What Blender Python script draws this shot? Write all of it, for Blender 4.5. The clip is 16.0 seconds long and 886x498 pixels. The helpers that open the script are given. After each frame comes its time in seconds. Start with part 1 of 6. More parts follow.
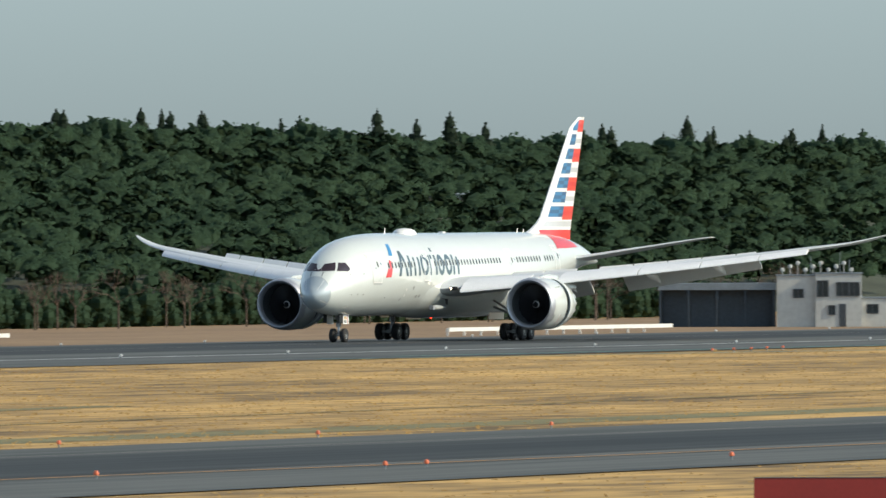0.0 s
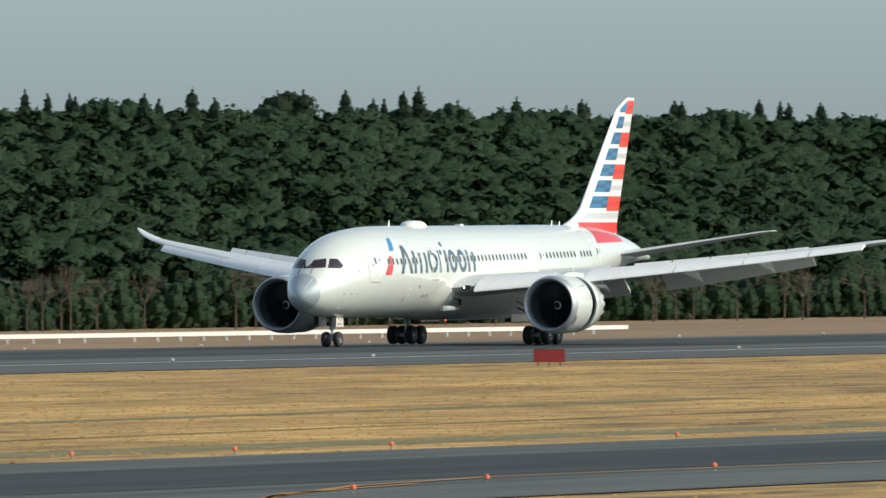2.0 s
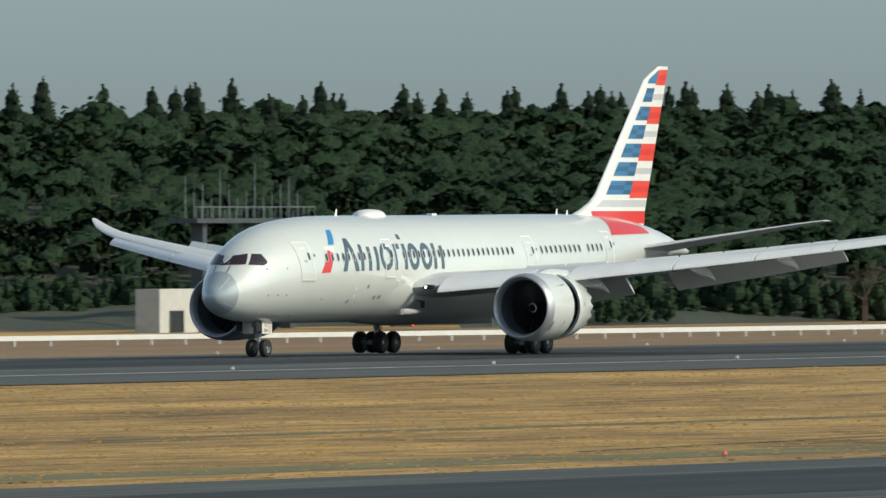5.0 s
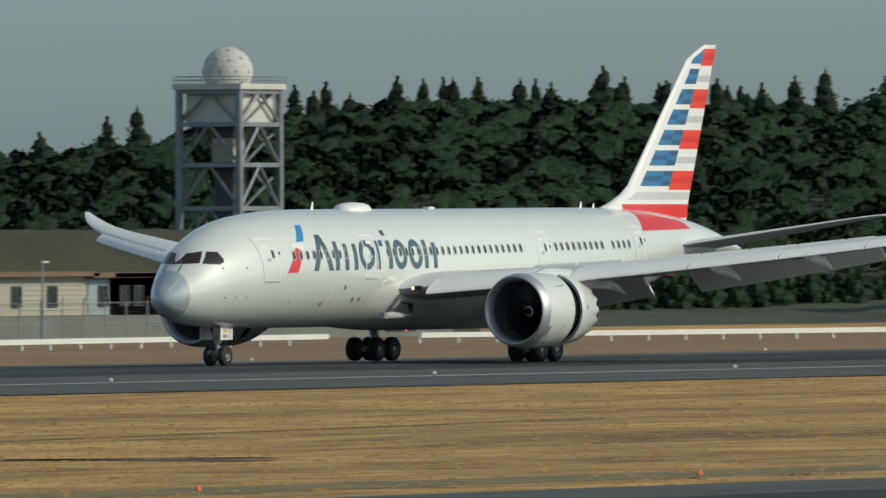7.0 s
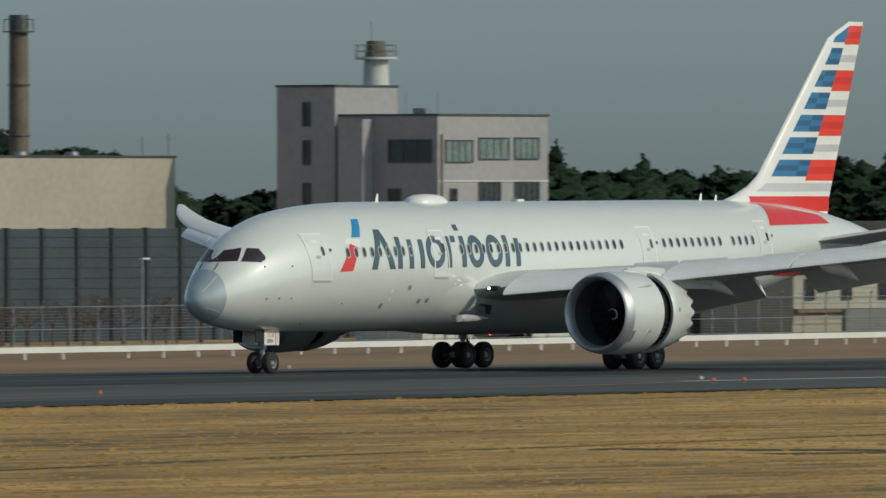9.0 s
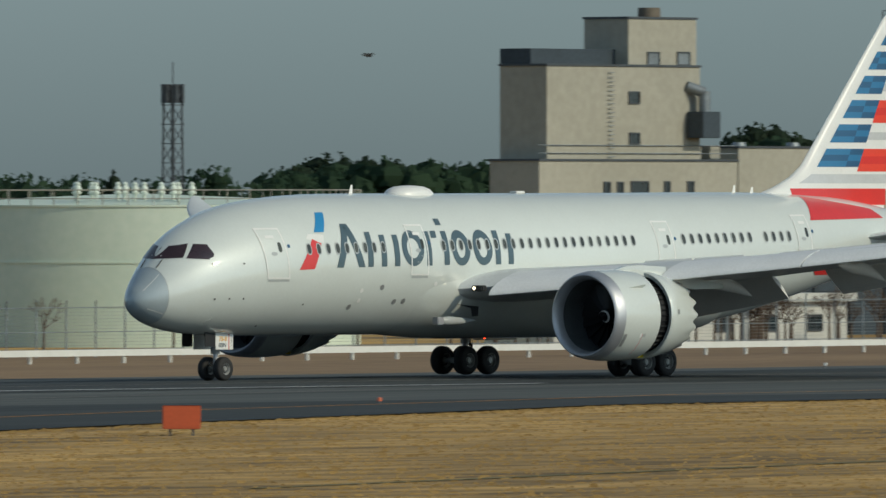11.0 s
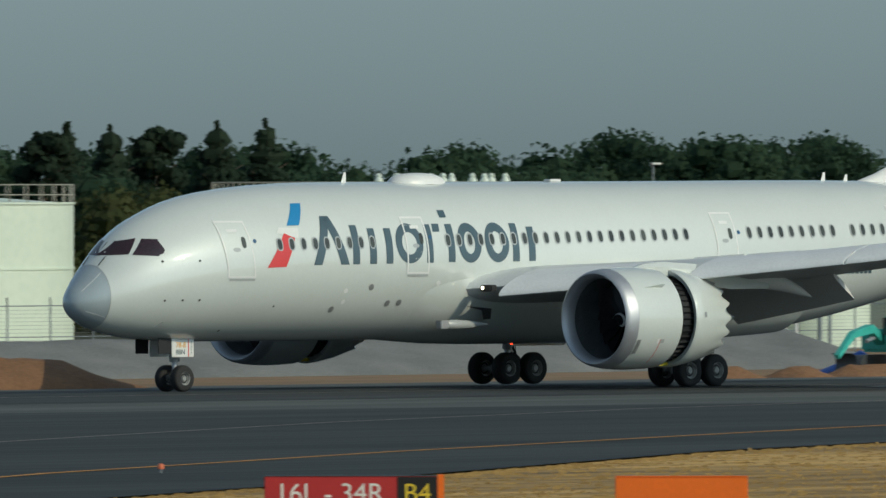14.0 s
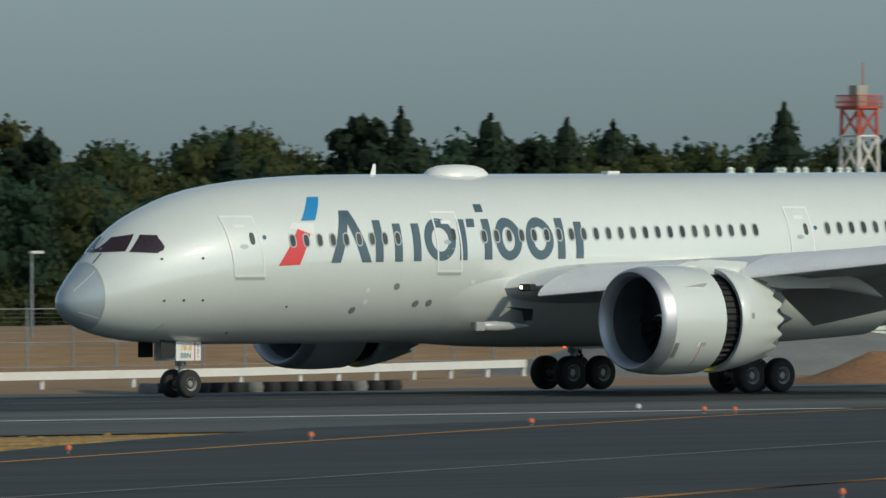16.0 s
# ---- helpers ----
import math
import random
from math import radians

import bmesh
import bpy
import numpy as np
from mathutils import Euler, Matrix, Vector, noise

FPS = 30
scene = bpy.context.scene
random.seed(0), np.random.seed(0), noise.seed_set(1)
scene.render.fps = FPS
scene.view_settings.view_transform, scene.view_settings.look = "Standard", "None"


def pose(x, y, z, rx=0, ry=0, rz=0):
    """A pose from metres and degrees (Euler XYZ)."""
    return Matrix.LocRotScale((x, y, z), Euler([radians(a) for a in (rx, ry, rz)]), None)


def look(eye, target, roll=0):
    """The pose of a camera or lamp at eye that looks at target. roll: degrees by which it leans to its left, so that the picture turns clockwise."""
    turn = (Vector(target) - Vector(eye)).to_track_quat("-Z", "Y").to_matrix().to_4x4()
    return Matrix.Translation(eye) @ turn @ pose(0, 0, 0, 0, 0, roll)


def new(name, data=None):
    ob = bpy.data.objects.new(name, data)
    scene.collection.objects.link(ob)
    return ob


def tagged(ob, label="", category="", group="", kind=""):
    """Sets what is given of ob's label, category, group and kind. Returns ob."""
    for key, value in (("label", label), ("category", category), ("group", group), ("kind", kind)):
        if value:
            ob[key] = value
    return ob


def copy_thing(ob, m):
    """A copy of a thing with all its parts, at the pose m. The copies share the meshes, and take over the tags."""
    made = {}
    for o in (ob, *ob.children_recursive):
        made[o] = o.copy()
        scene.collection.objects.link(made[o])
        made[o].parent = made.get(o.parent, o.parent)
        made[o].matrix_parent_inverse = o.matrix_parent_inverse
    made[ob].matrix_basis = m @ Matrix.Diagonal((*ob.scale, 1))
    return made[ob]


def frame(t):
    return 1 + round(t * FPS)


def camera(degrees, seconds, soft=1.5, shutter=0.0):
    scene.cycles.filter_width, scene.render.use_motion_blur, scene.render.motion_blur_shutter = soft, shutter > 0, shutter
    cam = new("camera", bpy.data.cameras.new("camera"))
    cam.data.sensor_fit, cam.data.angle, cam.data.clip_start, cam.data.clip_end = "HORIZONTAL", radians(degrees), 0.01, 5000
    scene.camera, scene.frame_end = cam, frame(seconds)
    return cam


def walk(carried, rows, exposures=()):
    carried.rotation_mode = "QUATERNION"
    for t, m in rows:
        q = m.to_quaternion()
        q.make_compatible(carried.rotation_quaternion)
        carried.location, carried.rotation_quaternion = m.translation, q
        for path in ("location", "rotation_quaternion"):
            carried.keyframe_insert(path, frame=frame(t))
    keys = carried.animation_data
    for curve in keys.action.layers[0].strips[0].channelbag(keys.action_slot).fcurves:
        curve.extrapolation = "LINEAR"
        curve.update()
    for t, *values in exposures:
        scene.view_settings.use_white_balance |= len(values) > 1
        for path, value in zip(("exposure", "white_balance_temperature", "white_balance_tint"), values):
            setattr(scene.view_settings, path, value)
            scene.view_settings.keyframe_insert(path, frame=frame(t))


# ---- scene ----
# camera on a fixed stand beside the airfield, panning with the aircraft
EYE = (0.0, 0.0, 7.512)
RUNWAY_Y = 368.32
TRACK = (
    (0.0, 68.1024, -0.0511, 0.1632, 896.33),
    (0.5, 67.4686, -0.0565, 0.2143, 869.0),
    (1.0, 66.8208, -0.0605, 0.2415, 842.29),
    (1.5, 66.1566, -0.07, 0.1779, 816.2),
    (2.0, 65.4927, -0.0797, 0.1058, 790.72),
    (2.5, 64.8374, -0.0926, 0.1279, 765.87),
    (3.0, 64.1837, -0.1032, 0.076, 741.63),
    (3.5, 63.4863, -0.1086, 0.0488, 717.96),
    (4.0, 62.7559, -0.1138, 0.1385, 694.83),
    (6.5, 58.8158, -0.1393, 0.1083, 586.97),
    (7.0, 57.944, -0.1458, 0.1662, 566.99),
    (7.5, 57.0145, -0.1547, 0.1056, 547.5),
    (8.0, 56.0081, -0.161, 0.123, 528.55),
    (8.5, 54.9923, -0.1696, 0.0503, 510.24),
    (9.0, 53.9803, -0.1747, 0.1224, 492.68),
    (9.5, 53.0087, -0.1812, -0.0174, 475.87),
    (12.0, 48.3812, -0.219, 0.2106, 399.06),
    (12.5, 47.3514, -0.2277, 0.2058, 385.04),
    (13.0, 46.2794, -0.2343, 0.1183, 371.39),
    (13.5, 45.2399, -0.2423, 0.1443, 358.12),
    (14.0, 44.2781, -0.2514, 0.0758, 345.19),
    (14.5, 43.2301, -0.2581, 0.0556, 332.62),
    (15.0, 42.1396, -0.2656, 0.1131, 320.42),
    (15.5, 41.086, -0.2737, 0.0554, 308.62),
    (16.0, 40.0136, -0.2823, 0.0771, 297.25),
)


def aim(pan, tilt, roll):
    """Pose of a camera at EYE; pan is turned from +y towards +x, all in degrees."""
    a, b = radians(pan), radians(tilt)
    way = Vector((math.sin(a) * math.cos(b), math.cos(a) * math.cos(b), math.sin(b)))
    return look(EYE, Vector(EYE) + way * 100, -roll)


EXPOSURES = ((0, 0.50, 6700, 10), (3.5, 0.27, 6700, 9), (6.5, -0.10, 6650, 7), (9.5, -0.46, 6600, 6), (12, -0.40, 6430, 4), (13.5, -0.41, 6370, 3), (15, -0.36, 6380, 4), (16, -0.35, 6450, 6))
cam = camera(3.7387, 16.0, soft=1.5, shutter=0.22)
walk(cam, [(t, aim(p, a, b)) for t, p, a, b, x in TRACK], exposures=EXPOSURES)

# ---- light ----
SUN_AZ, SUN_EL = 168.0, 30.0
world = bpy.data.worlds.new("world")
scene.world = world
world.use_nodes = True
wn = world.node_tree.nodes
sky = wn.new("ShaderNodeTexSky")
sky.sky_type = "NISHITA"
sky.sun_disc = False
sky.sun_elevation = radians(SUN_EL)
sky.sun_rotation = radians(SUN_AZ)
sky.altitude = 50
sky.air_density, sky.dust_density, sky.ozone_density = 1.0, 1.3, 2.0
wn["Background"].inputs["Strength"].default_value = 0.115
spot, lift = wn.new("ShaderNodeTexCoord"), wn.new("ShaderNodeVectorMath")
lift.operation = "ADD"
lift.inputs[1].default_value = (0, 0, 0.005)
world.node_tree.links.new(spot.outputs["Generated"], lift.inputs[0])
world.node_tree.links.new(lift.outputs[0], sky.inputs["Vector"])
soften = wn.new("ShaderNodeHueSaturation")
soften.inputs["Saturation"].default_value = 0.40
tint = wn.new("ShaderNodeMix")
tint.data_type, tint.blend_type = "RGBA", "MULTIPLY"
tint.inputs["Factor"].default_value = 1.0
tint.inputs["B"].default_value = (0.745, 0.95, 1.10, 1)
world.node_tree.links.new(sky.outputs["Color"], soften.inputs["Color"])
world.node_tree.links.new(soften.outputs["Color"], tint.inputs["A"])
world.node_tree.links.new(tint.outputs["Result"], wn["Background"].inputs["Color"])
lamp = bpy.data.lights.new("sun", "SUN")
lamp.energy, lamp.angle, lamp.color = 2.7, radians(0.6), (1.0, 0.88, 0.67)
sun = new("sun", lamp)
a, e = radians(SUN_AZ), radians(SUN_EL)
sun.matrix_world = look((0, -50, 200), Vector((0, -50, 200)) - Vector((math.sin(a) * math.cos(e), math.cos(a) * math.cos(e), math.sin(e))))


# ---- materials ----
def material(name, color, rough=0.5, metal=0.0, vary=0.15, scale=2.0, fine=30.0, bump=0.0, bump_scale=None, spec=None, coat=0.0, island=0.0, stretch=None, second=None, obj_random=0.0, leaf=0.0):
    """A procedural surface: base colour varied at two scales, with relief."""
    m = bpy.data.materials.new(name)
    m.use_nodes = True
    nt = m.node_tree
    n, l = nt.nodes, nt.links
    b = n["Principled BSDF"]
    b.inputs["Roughness"].default_value = rough
    b.inputs["Metallic"].default_value = metal
    if spec is not None:
        b.inputs["Specular IOR Level"].default_value = spec
    b.inputs["Coat Weight"].default_value = coat
    b.inputs["Coat Roughness"].default_value = 0.05
    b.inputs["Coat IOR"].default_value = 1.65
    co = n.new("ShaderNodeTexCoord")
    src = co.outputs["Object"]
    if stretch:
        mp = n.new("ShaderNodeMapping")
        mp.inputs["Scale"].default_value = stretch
        l.new(src, mp.inputs["Vector"])
        src = mp.outputs["Vector"]
    big, small = n.new("ShaderNodeTexNoise"), n.new("ShaderNodeTexNoise")
    for t, sc, de in ((big, scale, 4), (small, fine, 3)):
        t.inputs["Scale"].default_value = sc
        t.inputs["Detail"].default_value = de
        l.new(src, t.inputs["Vector"])
    add = n.new("ShaderNodeMath")
    add.operation = "ADD"
    l.new(big.outputs["Fac"], add.inputs[0])
    l.new(small.outputs["Fac"], add.inputs[1])
    val = add.outputs[0]
    span = (0.75, 1.25)
    if island or obj_random:
        if island:
            g = n.new("ShaderNodeNewGeometry").outputs["Random Per Island"]
        else:
            g = n.new("ShaderNodeObjectInfo").outputs["Random"]
        mul = n.new("ShaderNodeMath")
        mul.operation = "MULTIPLY_ADD"
        l.new(g, mul.inputs[0])
        mul.inputs[1].default_value = island or obj_random
        l.new(val, mul.inputs[2])
        val = mul.outputs[0]
        span = (0.75, 1.25 + (island or obj_random))
    rng = n.new("ShaderNodeMapRange")
    rng.inputs["From Min"].default_value, rng.inputs["From Max"].default_value = span
    l.new(val, rng.inputs["Value"])
    mix = n.new("ShaderNodeMix")
    mix.data_type = "RGBA"
    l.new(rng.outputs["Result"], mix.inputs["Factor"])
    c2 = second or tuple(min(1, c * (1 + vary)) for c in color)
    c1 = color if second else tuple(c * (1 - vary) for c in color)
    mix.inputs["A"].default_value = (*c1, 1)
    mix.inputs["B"].default_value = (*c2, 1)
    l.new(mix.outputs["Result"], b.inputs["Base Color"])
    if bump:
        bp = n.new("ShaderNodeBump")
        bp.inputs["Strength"].default_value = bump
        bp.inputs["Distance"].default_value = 0.05
        t = small
        if bump_scale:
            t = n.new("ShaderNodeTexNoise")
            t.inputs["Scale"].default_value = bump_scale
            l.new(src, t.inputs["Vector"])
        l.new(t.outputs["Fac"], bp.inputs["Height"])
        l.new(bp.outputs["Normal"], b.inputs["Normal"])
    if leaf:
        tr, mx = n.new("ShaderNodeBsdfTranslucent"), n.new("ShaderNodeMixShader")
        mx.inputs["Fac"].default_value = leaf
        l.new(mix.outputs["Result"], tr.inputs["Color"])
        l.new(b.outputs["BSDF"], mx.inputs[1])
        l.new(tr.outputs["BSDF"], mx.inputs[2])
        l.new(mx.outputs["Shader"], n["Material Output"].inputs["Surface"])
    return m


def glow(name, color, power):
    m = bpy.data.materials.new(name)
    m.use_nodes = True
    b = m.node_tree.nodes["Principled BSDF"]
    b.inputs["Base Color"].default_value = (*color, 1)
    b.inputs["Emission Color"].default_value = (*color, 1)
    b.inputs["Emission Strength"].default_value = power
    return m


SILVER = material("silver mica paint", (0.67, 0.705, 0.675), 0.48, 0.08, 0.02, 0.6, 8, coat=1.0, spec=0.25)
WING_GREY = material("grey wing paint", (0.64, 0.66, 0.66), 0.38, 0.1, 0.06, 0.5, 9)
SLAT = material("pale slat paint", (0.78, 0.79, 0.80), 0.32, 0.05, 0.05, 0.6, 9)
WHITE = material("white paint", (0.78, 0.78, 0.76), 0.35, 0, 0.04, 0.8, 12)
RADOME = material("radome grey", (0.40, 0.46, 0.49), 0.45, 0.15, 0.04, 0.9, 10, coat=0.8)
METAL = material("brushed lip metal", (0.52, 0.53, 0.56), 0.5, 0.75, 0.06, 2, 30)
# Near-black for dark fittings; in openings its colour stands in for shade.
DARK = material("dark trim and cavity shade", (0.012, 0.013, 0.015), 0.6, 0, 0.3, 3, 30)
INLET = material("inlet liner", (0.10, 0.11, 0.115), 0.45, 0.3, 0.2, 2, 20)
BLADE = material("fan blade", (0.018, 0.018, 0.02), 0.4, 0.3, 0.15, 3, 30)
TITLE = material("slate title paint", (0.065, 0.11, 0.135), 0.35, 0.1, 0.06, 1, 10, coat=0.4)
RED = material("red paint", (0.68, 0.028, 0.024), 0.33, 0, 0.05, 1, 10, coat=0.4)
RED_BRIGHT = material("bright red paint", (0.80, 0.055, 0.03), 0.33, 0, 0.05, 1, 10, coat=0.4)
BLUE = material("blue paint", (0.02, 0.17, 0.36), 0.33, 0, 0.05, 1, 10, coat=0.4)
BLUE_DARK = material("deep blue paint", (0.012, 0.09, 0.21), 0.33, 0, 0.05, 1, 10, coat=0.4)
BLUE_BRIGHT = material("sky blue paint", (0.02, 0.24, 0.52), 0.33, 0, 0.05, 1, 10, coat=0.4)
STRIPE_GREY = material("stripe grey paint", (0.42, 0.44, 0.44), 0.33, 0, 0.04, 1, 10, coat=0.4)
GLASS = material("cockpit glazing", (0.035, 0.018, 0.022), 0.06, 0, 0.2, 2, 20, spec=0.8)
PANE = material("cabin pane", (0.06, 0.065, 0.055), 0.12, 0, 0.6, 4, 20, spec=0.7, obj_random=0.8)
TYRE = material("tyre rubber", (0.018, 0.018, 0.019), 0.75, 0, 0.25, 4, 40, bump=0.2)
RIM = material("wheel rim", (0.34, 0.34, 0.33), 0.45, 0.4, 0.12, 6, 40)
STRUT = material("gear steel", (0.33, 0.34, 0.34), 0.42, 0.4, 0.15, 6, 40)
YELLOW = material("yellow primer", (0.60, 0.50, 0.03), 0.5, 0, 0.1, 5, 40)
AMBER = material("amber marking paint", (0.72, 0.36, 0.01), 0.5, 0, 0.06, 5, 40)
LAMP_ON = glow("landing light", (1.0, 0.85, 0.6), 6.0)
BEACON = glow("red beacon", (1.0, 0.06, 0.02), 4.0)


# ---- mesh helpers ----
def part(name, bm, mat, parent=None, label="", smooth=True):
    me = bpy.data.meshes.new(name)
    if bm.faces:
        bmesh.ops.recalc_face_normals(bm, faces=bm.faces)
    bm.to_mesh(me)
    bm.free()
    if smooth:
        for p in me.polygons:
            p.use_smooth = True
        me.set_sharp_from_angle(angle=radians(38))
    if mat:
        me.materials.append(mat)
    ob = new(name, me)
    if parent:
        ob.parent = parent
    if label:
        ob["label"] = label
    return ob


def loft(rings, closed=True, cap0=False, cap1=False, bm=None):
    bm = bm or bmesh.new()
    vs = [[bm.verts.new(p) for p in r] for r in rings]
    n = len(vs[0])
    for a, b in zip(vs, vs[1:]):
        for i in range(n if closed else n - 1):
            j = (i + 1) % n
            bm.faces.new((a[i], a[j], b[j], b[i]))
    if cap0:
        bm.faces.new(vs[0])
    if cap1:
        bm.faces.new(vs[-1])
    return bm


def box(x0, x1, y0, y1, z0, z1, bm=None, bevel=0.0):
    b = bmesh.new() if (bm is None or bevel) else bm
    v = [b.verts.new((x, y, z)) for z in (z0, z1) for x, y in ((x0, y0), (x1, y0), (x1, y1), (x0, y1))]
    for f in ((3, 2, 1, 0), (4, 5, 6, 7), (0, 1, 5, 4), (1, 2, 6, 5), (2, 3, 7, 6), (3, 0, 4, 7)):
        b.faces.new([v[i] for i in f])
    if bevel:
        bmesh.ops.bevel(b, geom=list(b.edges), offset=bevel, segments=2, affect="EDGES")
        if bm is not None:
            me = bpy.data.meshes.new("t")
            b.to_mesh(me)
            b.free()
            bm.from_mesh(me)
            bpy.data.meshes.remove(me)
            return bm
    return b


def tube(p, q, r, r2=None, n=10, bm=None, cap=True):
    p, q = Vector(p), Vector(q)
    d = (q - p).normalized()
    u = d.orthogonal().normalized()
    w = d.cross(u)
    r2 = r if r2 is None else r2
    rings = [[c + (u * math.cos(k * math.tau / n) + w * math.sin(k * math.tau / n)) * rr for k in range(n)] for c, rr in ((p, r), (q, r2))]
    return loft(rings, cap0=cap, cap1=cap, bm=bm)


def revolve(profile, centre, axis="x", n=48, closed_profile=False, bm=None):
    """Profile: (along, radius). Axis x or y or z through centre."""
    cx, cy, cz = centre
    rings = []
    for a, r in profile:
        ring = []
        for k in range(n):
            c, s = math.cos(k * math.tau / n) * r, math.sin(k * math.tau / n) * r
            ring.append({"x": (cx + a, cy + c, cz + s), "y": (cx + c, cy + a, cz + s), "z": (cx + c, cy + s, cz + a)}[axis])
        rings.append(ring)
    if closed_profile:
        rings.append(rings[0])
    return loft(rings, bm=bm)


def group(name, label, category, at=(0, 0, 0), grp="", kind=""):
    ob = new(name)
    ob.location = at
    return tagged(ob, label, category, grp, kind)


# ---- the airliner: station s runs aft from the nose tip, p to port, z up ----
NOSE = 5.4
FUS = ((0.0, 3.34, 3.34, 0.0, 3.34), (0.05, 3.56, 3.12, 0.24, 3.34), (0.2, 3.82, 2.90, 0.48, 3.36), (0.45, 4.06, 2.70, 0.72, 3.40),
       (0.8, 4.43, 2.52, 0.97, 3.47), (1.2, 4.82, 2.36, 1.20, 3.56), (1.8, 5.37, 2.20, 1.50, 3.72), (2.4, 5.86, 2.09, 1.75, 3.88),
       (3.1, 6.30, 2.00, 1.98, 4.06), (3.9, 6.66, 1.94, 2.20, 4.22), (5.2, 7.12, 1.88, 2.48, 4.44), (6.8, 7.44, 1.86, 2.70, 4.62),
       (9.4, 7.69, 1.85, 2.85, 4.78), (12.0, 7.78, 1.85, 2.885, 4.83), (20.0, 7.80, 1.85, 2.885, 4.83), (30.0, 7.82, 1.85, 2.885, 4.84),
       (34.0, 7.84, 1.88, 2.885, 4.85), (38.0, 7.85, 2.25, 2.80, 5.0), (42.0, 7.83, 2.95, 2.52, 5.3), (46.0, 7.70, 3.85, 2.02, 5.75),
       (49.0, 7.40, 4.60, 1.52, 5.95), (52.0, 6.88, 5.18, 0.95, 6.0), (54.5, 6.25, 5.42, 0.50, 5.84), (55.9, 5.82, 5.48, 0.18, 5.65))


def hermite(table, s):
    """Smooth interpolation in a table of rows (s, values...)."""
    k = 0
    while k < len(table) - 2 and s > table[k + 1][0]:
        k += 1
    a, b = table[k], table[k + 1]
    h = b[0] - a[0]
    u = min(1, max(0, (s - a[0]) / h))
    out = []
    for i in range(1, len(a)):
        def slope(j):
            lo, hi = table[max(0, j - 1)], table[min(len(table) - 1, j + 1)]
            return (hi[i] - lo[i]) / (hi[0] - lo[0])
        m0, m1 = slope(k) * h, slope(k + 1) * h
        if k == 0:
            m0 = 2 * (b[i] - a[i]) - m1
        out.append((2 * u**3 - 3 * u * u + 1) * a[i] + (u**3 - 2 * u * u + u) * m0 + (3 * u * u - 2 * u**3) * b[i] + (u**3 - u * u) * m1)
    return out


def body(s):
    return hermite(FUS, s)


def side(s, z, off=0.0, hand=1):
    """Point on the fuselage skin at station s and height z, off metres proud, in aircraft space."""
    zt, zb, hw, zc = body(s)
    half = (zt - zc) if z > zc else (zc - zb)
    q = max(-1, min(1, (z - zc) / half))
    p = hw * math.sqrt(max(0, 1 - q * q))
    ny, nz = max(p, 0.02) / hw**2, (z - zc) / half**2
    ln = math.hypot(ny, nz)
    return Vector((s - NOSE, -hand * (p + off * ny / ln), z + off * nz / ln))


def band(zs, left, right, off=0.012, cols=2, hand=1, bm=None):
    """A patch of skin between two outlines, each a function of height."""
    rows = []
    for z in zs:
        a, b = left(z), right(z)
        rows.append([side(a + (b - a) * k / cols, z, off, hand) for k in range(cols + 1)])
    return loft(rows, closed=False, bm=bm)


def patch(corners, off=0.012, n=6, hand=1, bm=None, depth=0.03):
    """A four-cornered patch of skin; corners (s, z): bottom front, bottom rear, top rear, top front."""
    (a, b, c, d) = [Vector(q) for q in corners]
    rows = []
    for j in range(n + 1):
        v = j / n
        rows.append([side(*(a.lerp(b, k / n).lerp(d.lerp(c, k / n), v)), off, hand) for k in range(n + 1)])
    return loft(rows, closed=False, bm=bm)


def spread(a, b, n):
    return [a + (b - a) * k / n for k in range(n + 1)]


def oval(s, z, w, h, off, hand=1, power=3.0, n=20, bm=None):
    """A rounded window-shaped patch on the skin."""
    bm = bm or bmesh.new()
    mid = bm.verts.new(side(s, z, off, hand))
    ring = []
    for k in range(n):
        c, q = math.cos(k * math.tau / n), math.sin(k * math.tau / n)
        x = w / 2 * math.copysign(abs(c) ** (2 / power), c)
        y = h / 2 * math.copysign(abs(q) ** (2 / power), q)
        ring.append(bm.verts.new(side(s + x, z + y, off, hand)))
    for k in range(n):
        bm.faces.new((mid, ring[k], ring[(k + 1) % n]))
    return bm


def hoop(s, z, w, h, t, off, hand=1, n=32):
    """An oval ring on the skin, t metres broad."""
    rows = []
    for k in range(n + 1):
        c, q = math.cos(k * math.tau / n), math.sin(k * math.tau / n)
        rows.append([side(s + (w / 2 - d) * c, z + (h / 2 - d) * q, off, hand) for d in (0, t / 2, t)])
    return loft(rows, closed=False)


def airfoil(le, chord, thick, z, y, twist=0.0, n=14, droop=0.0):
    """A ring of section points in aircraft space: le is the leading edge's station, y its world side."""
    pts = []
    for k in range(2 * n):
        u = k / n
        x = 0.5 * (1 + math.cos(math.pi * u)) if u <= 1 else 0.5 * (1 - math.cos(math.pi * (u - 1)))
        t = 5 * thick * (0.2969 * math.sqrt(x) - 0.126 * x - 0.3516 * x * x + 0.2843 * x**3 - 0.1036 * x**4)
        zz = t if u <= 1 else -t
        cam_ = 0.02 * 4 * x * (1 - x)
        dx, dz = x * chord, (zz + cam_) * chord
        c, s = math.cos(twist), math.sin(twist)
        pts.append((le - NOSE + dx * c + dz * s, y, z - dx * s + dz * c))
    return pts


def wing_le(y):
    return 17.9 + (y - 2.9) * 0.69 if y < 25.5 else 33.49 + (y - 25.5) * 1.02 + max(0, y - 28) ** 2 * 0.15


def wing_te(y):
    if y < 9.8:
        return 31.2 + (y - 2.9) * 0.09
    if y < 25.5:
        return 31.82 + (y - 9.8) * 0.335
    return 37.08 + (y - 25.5) * 0.45


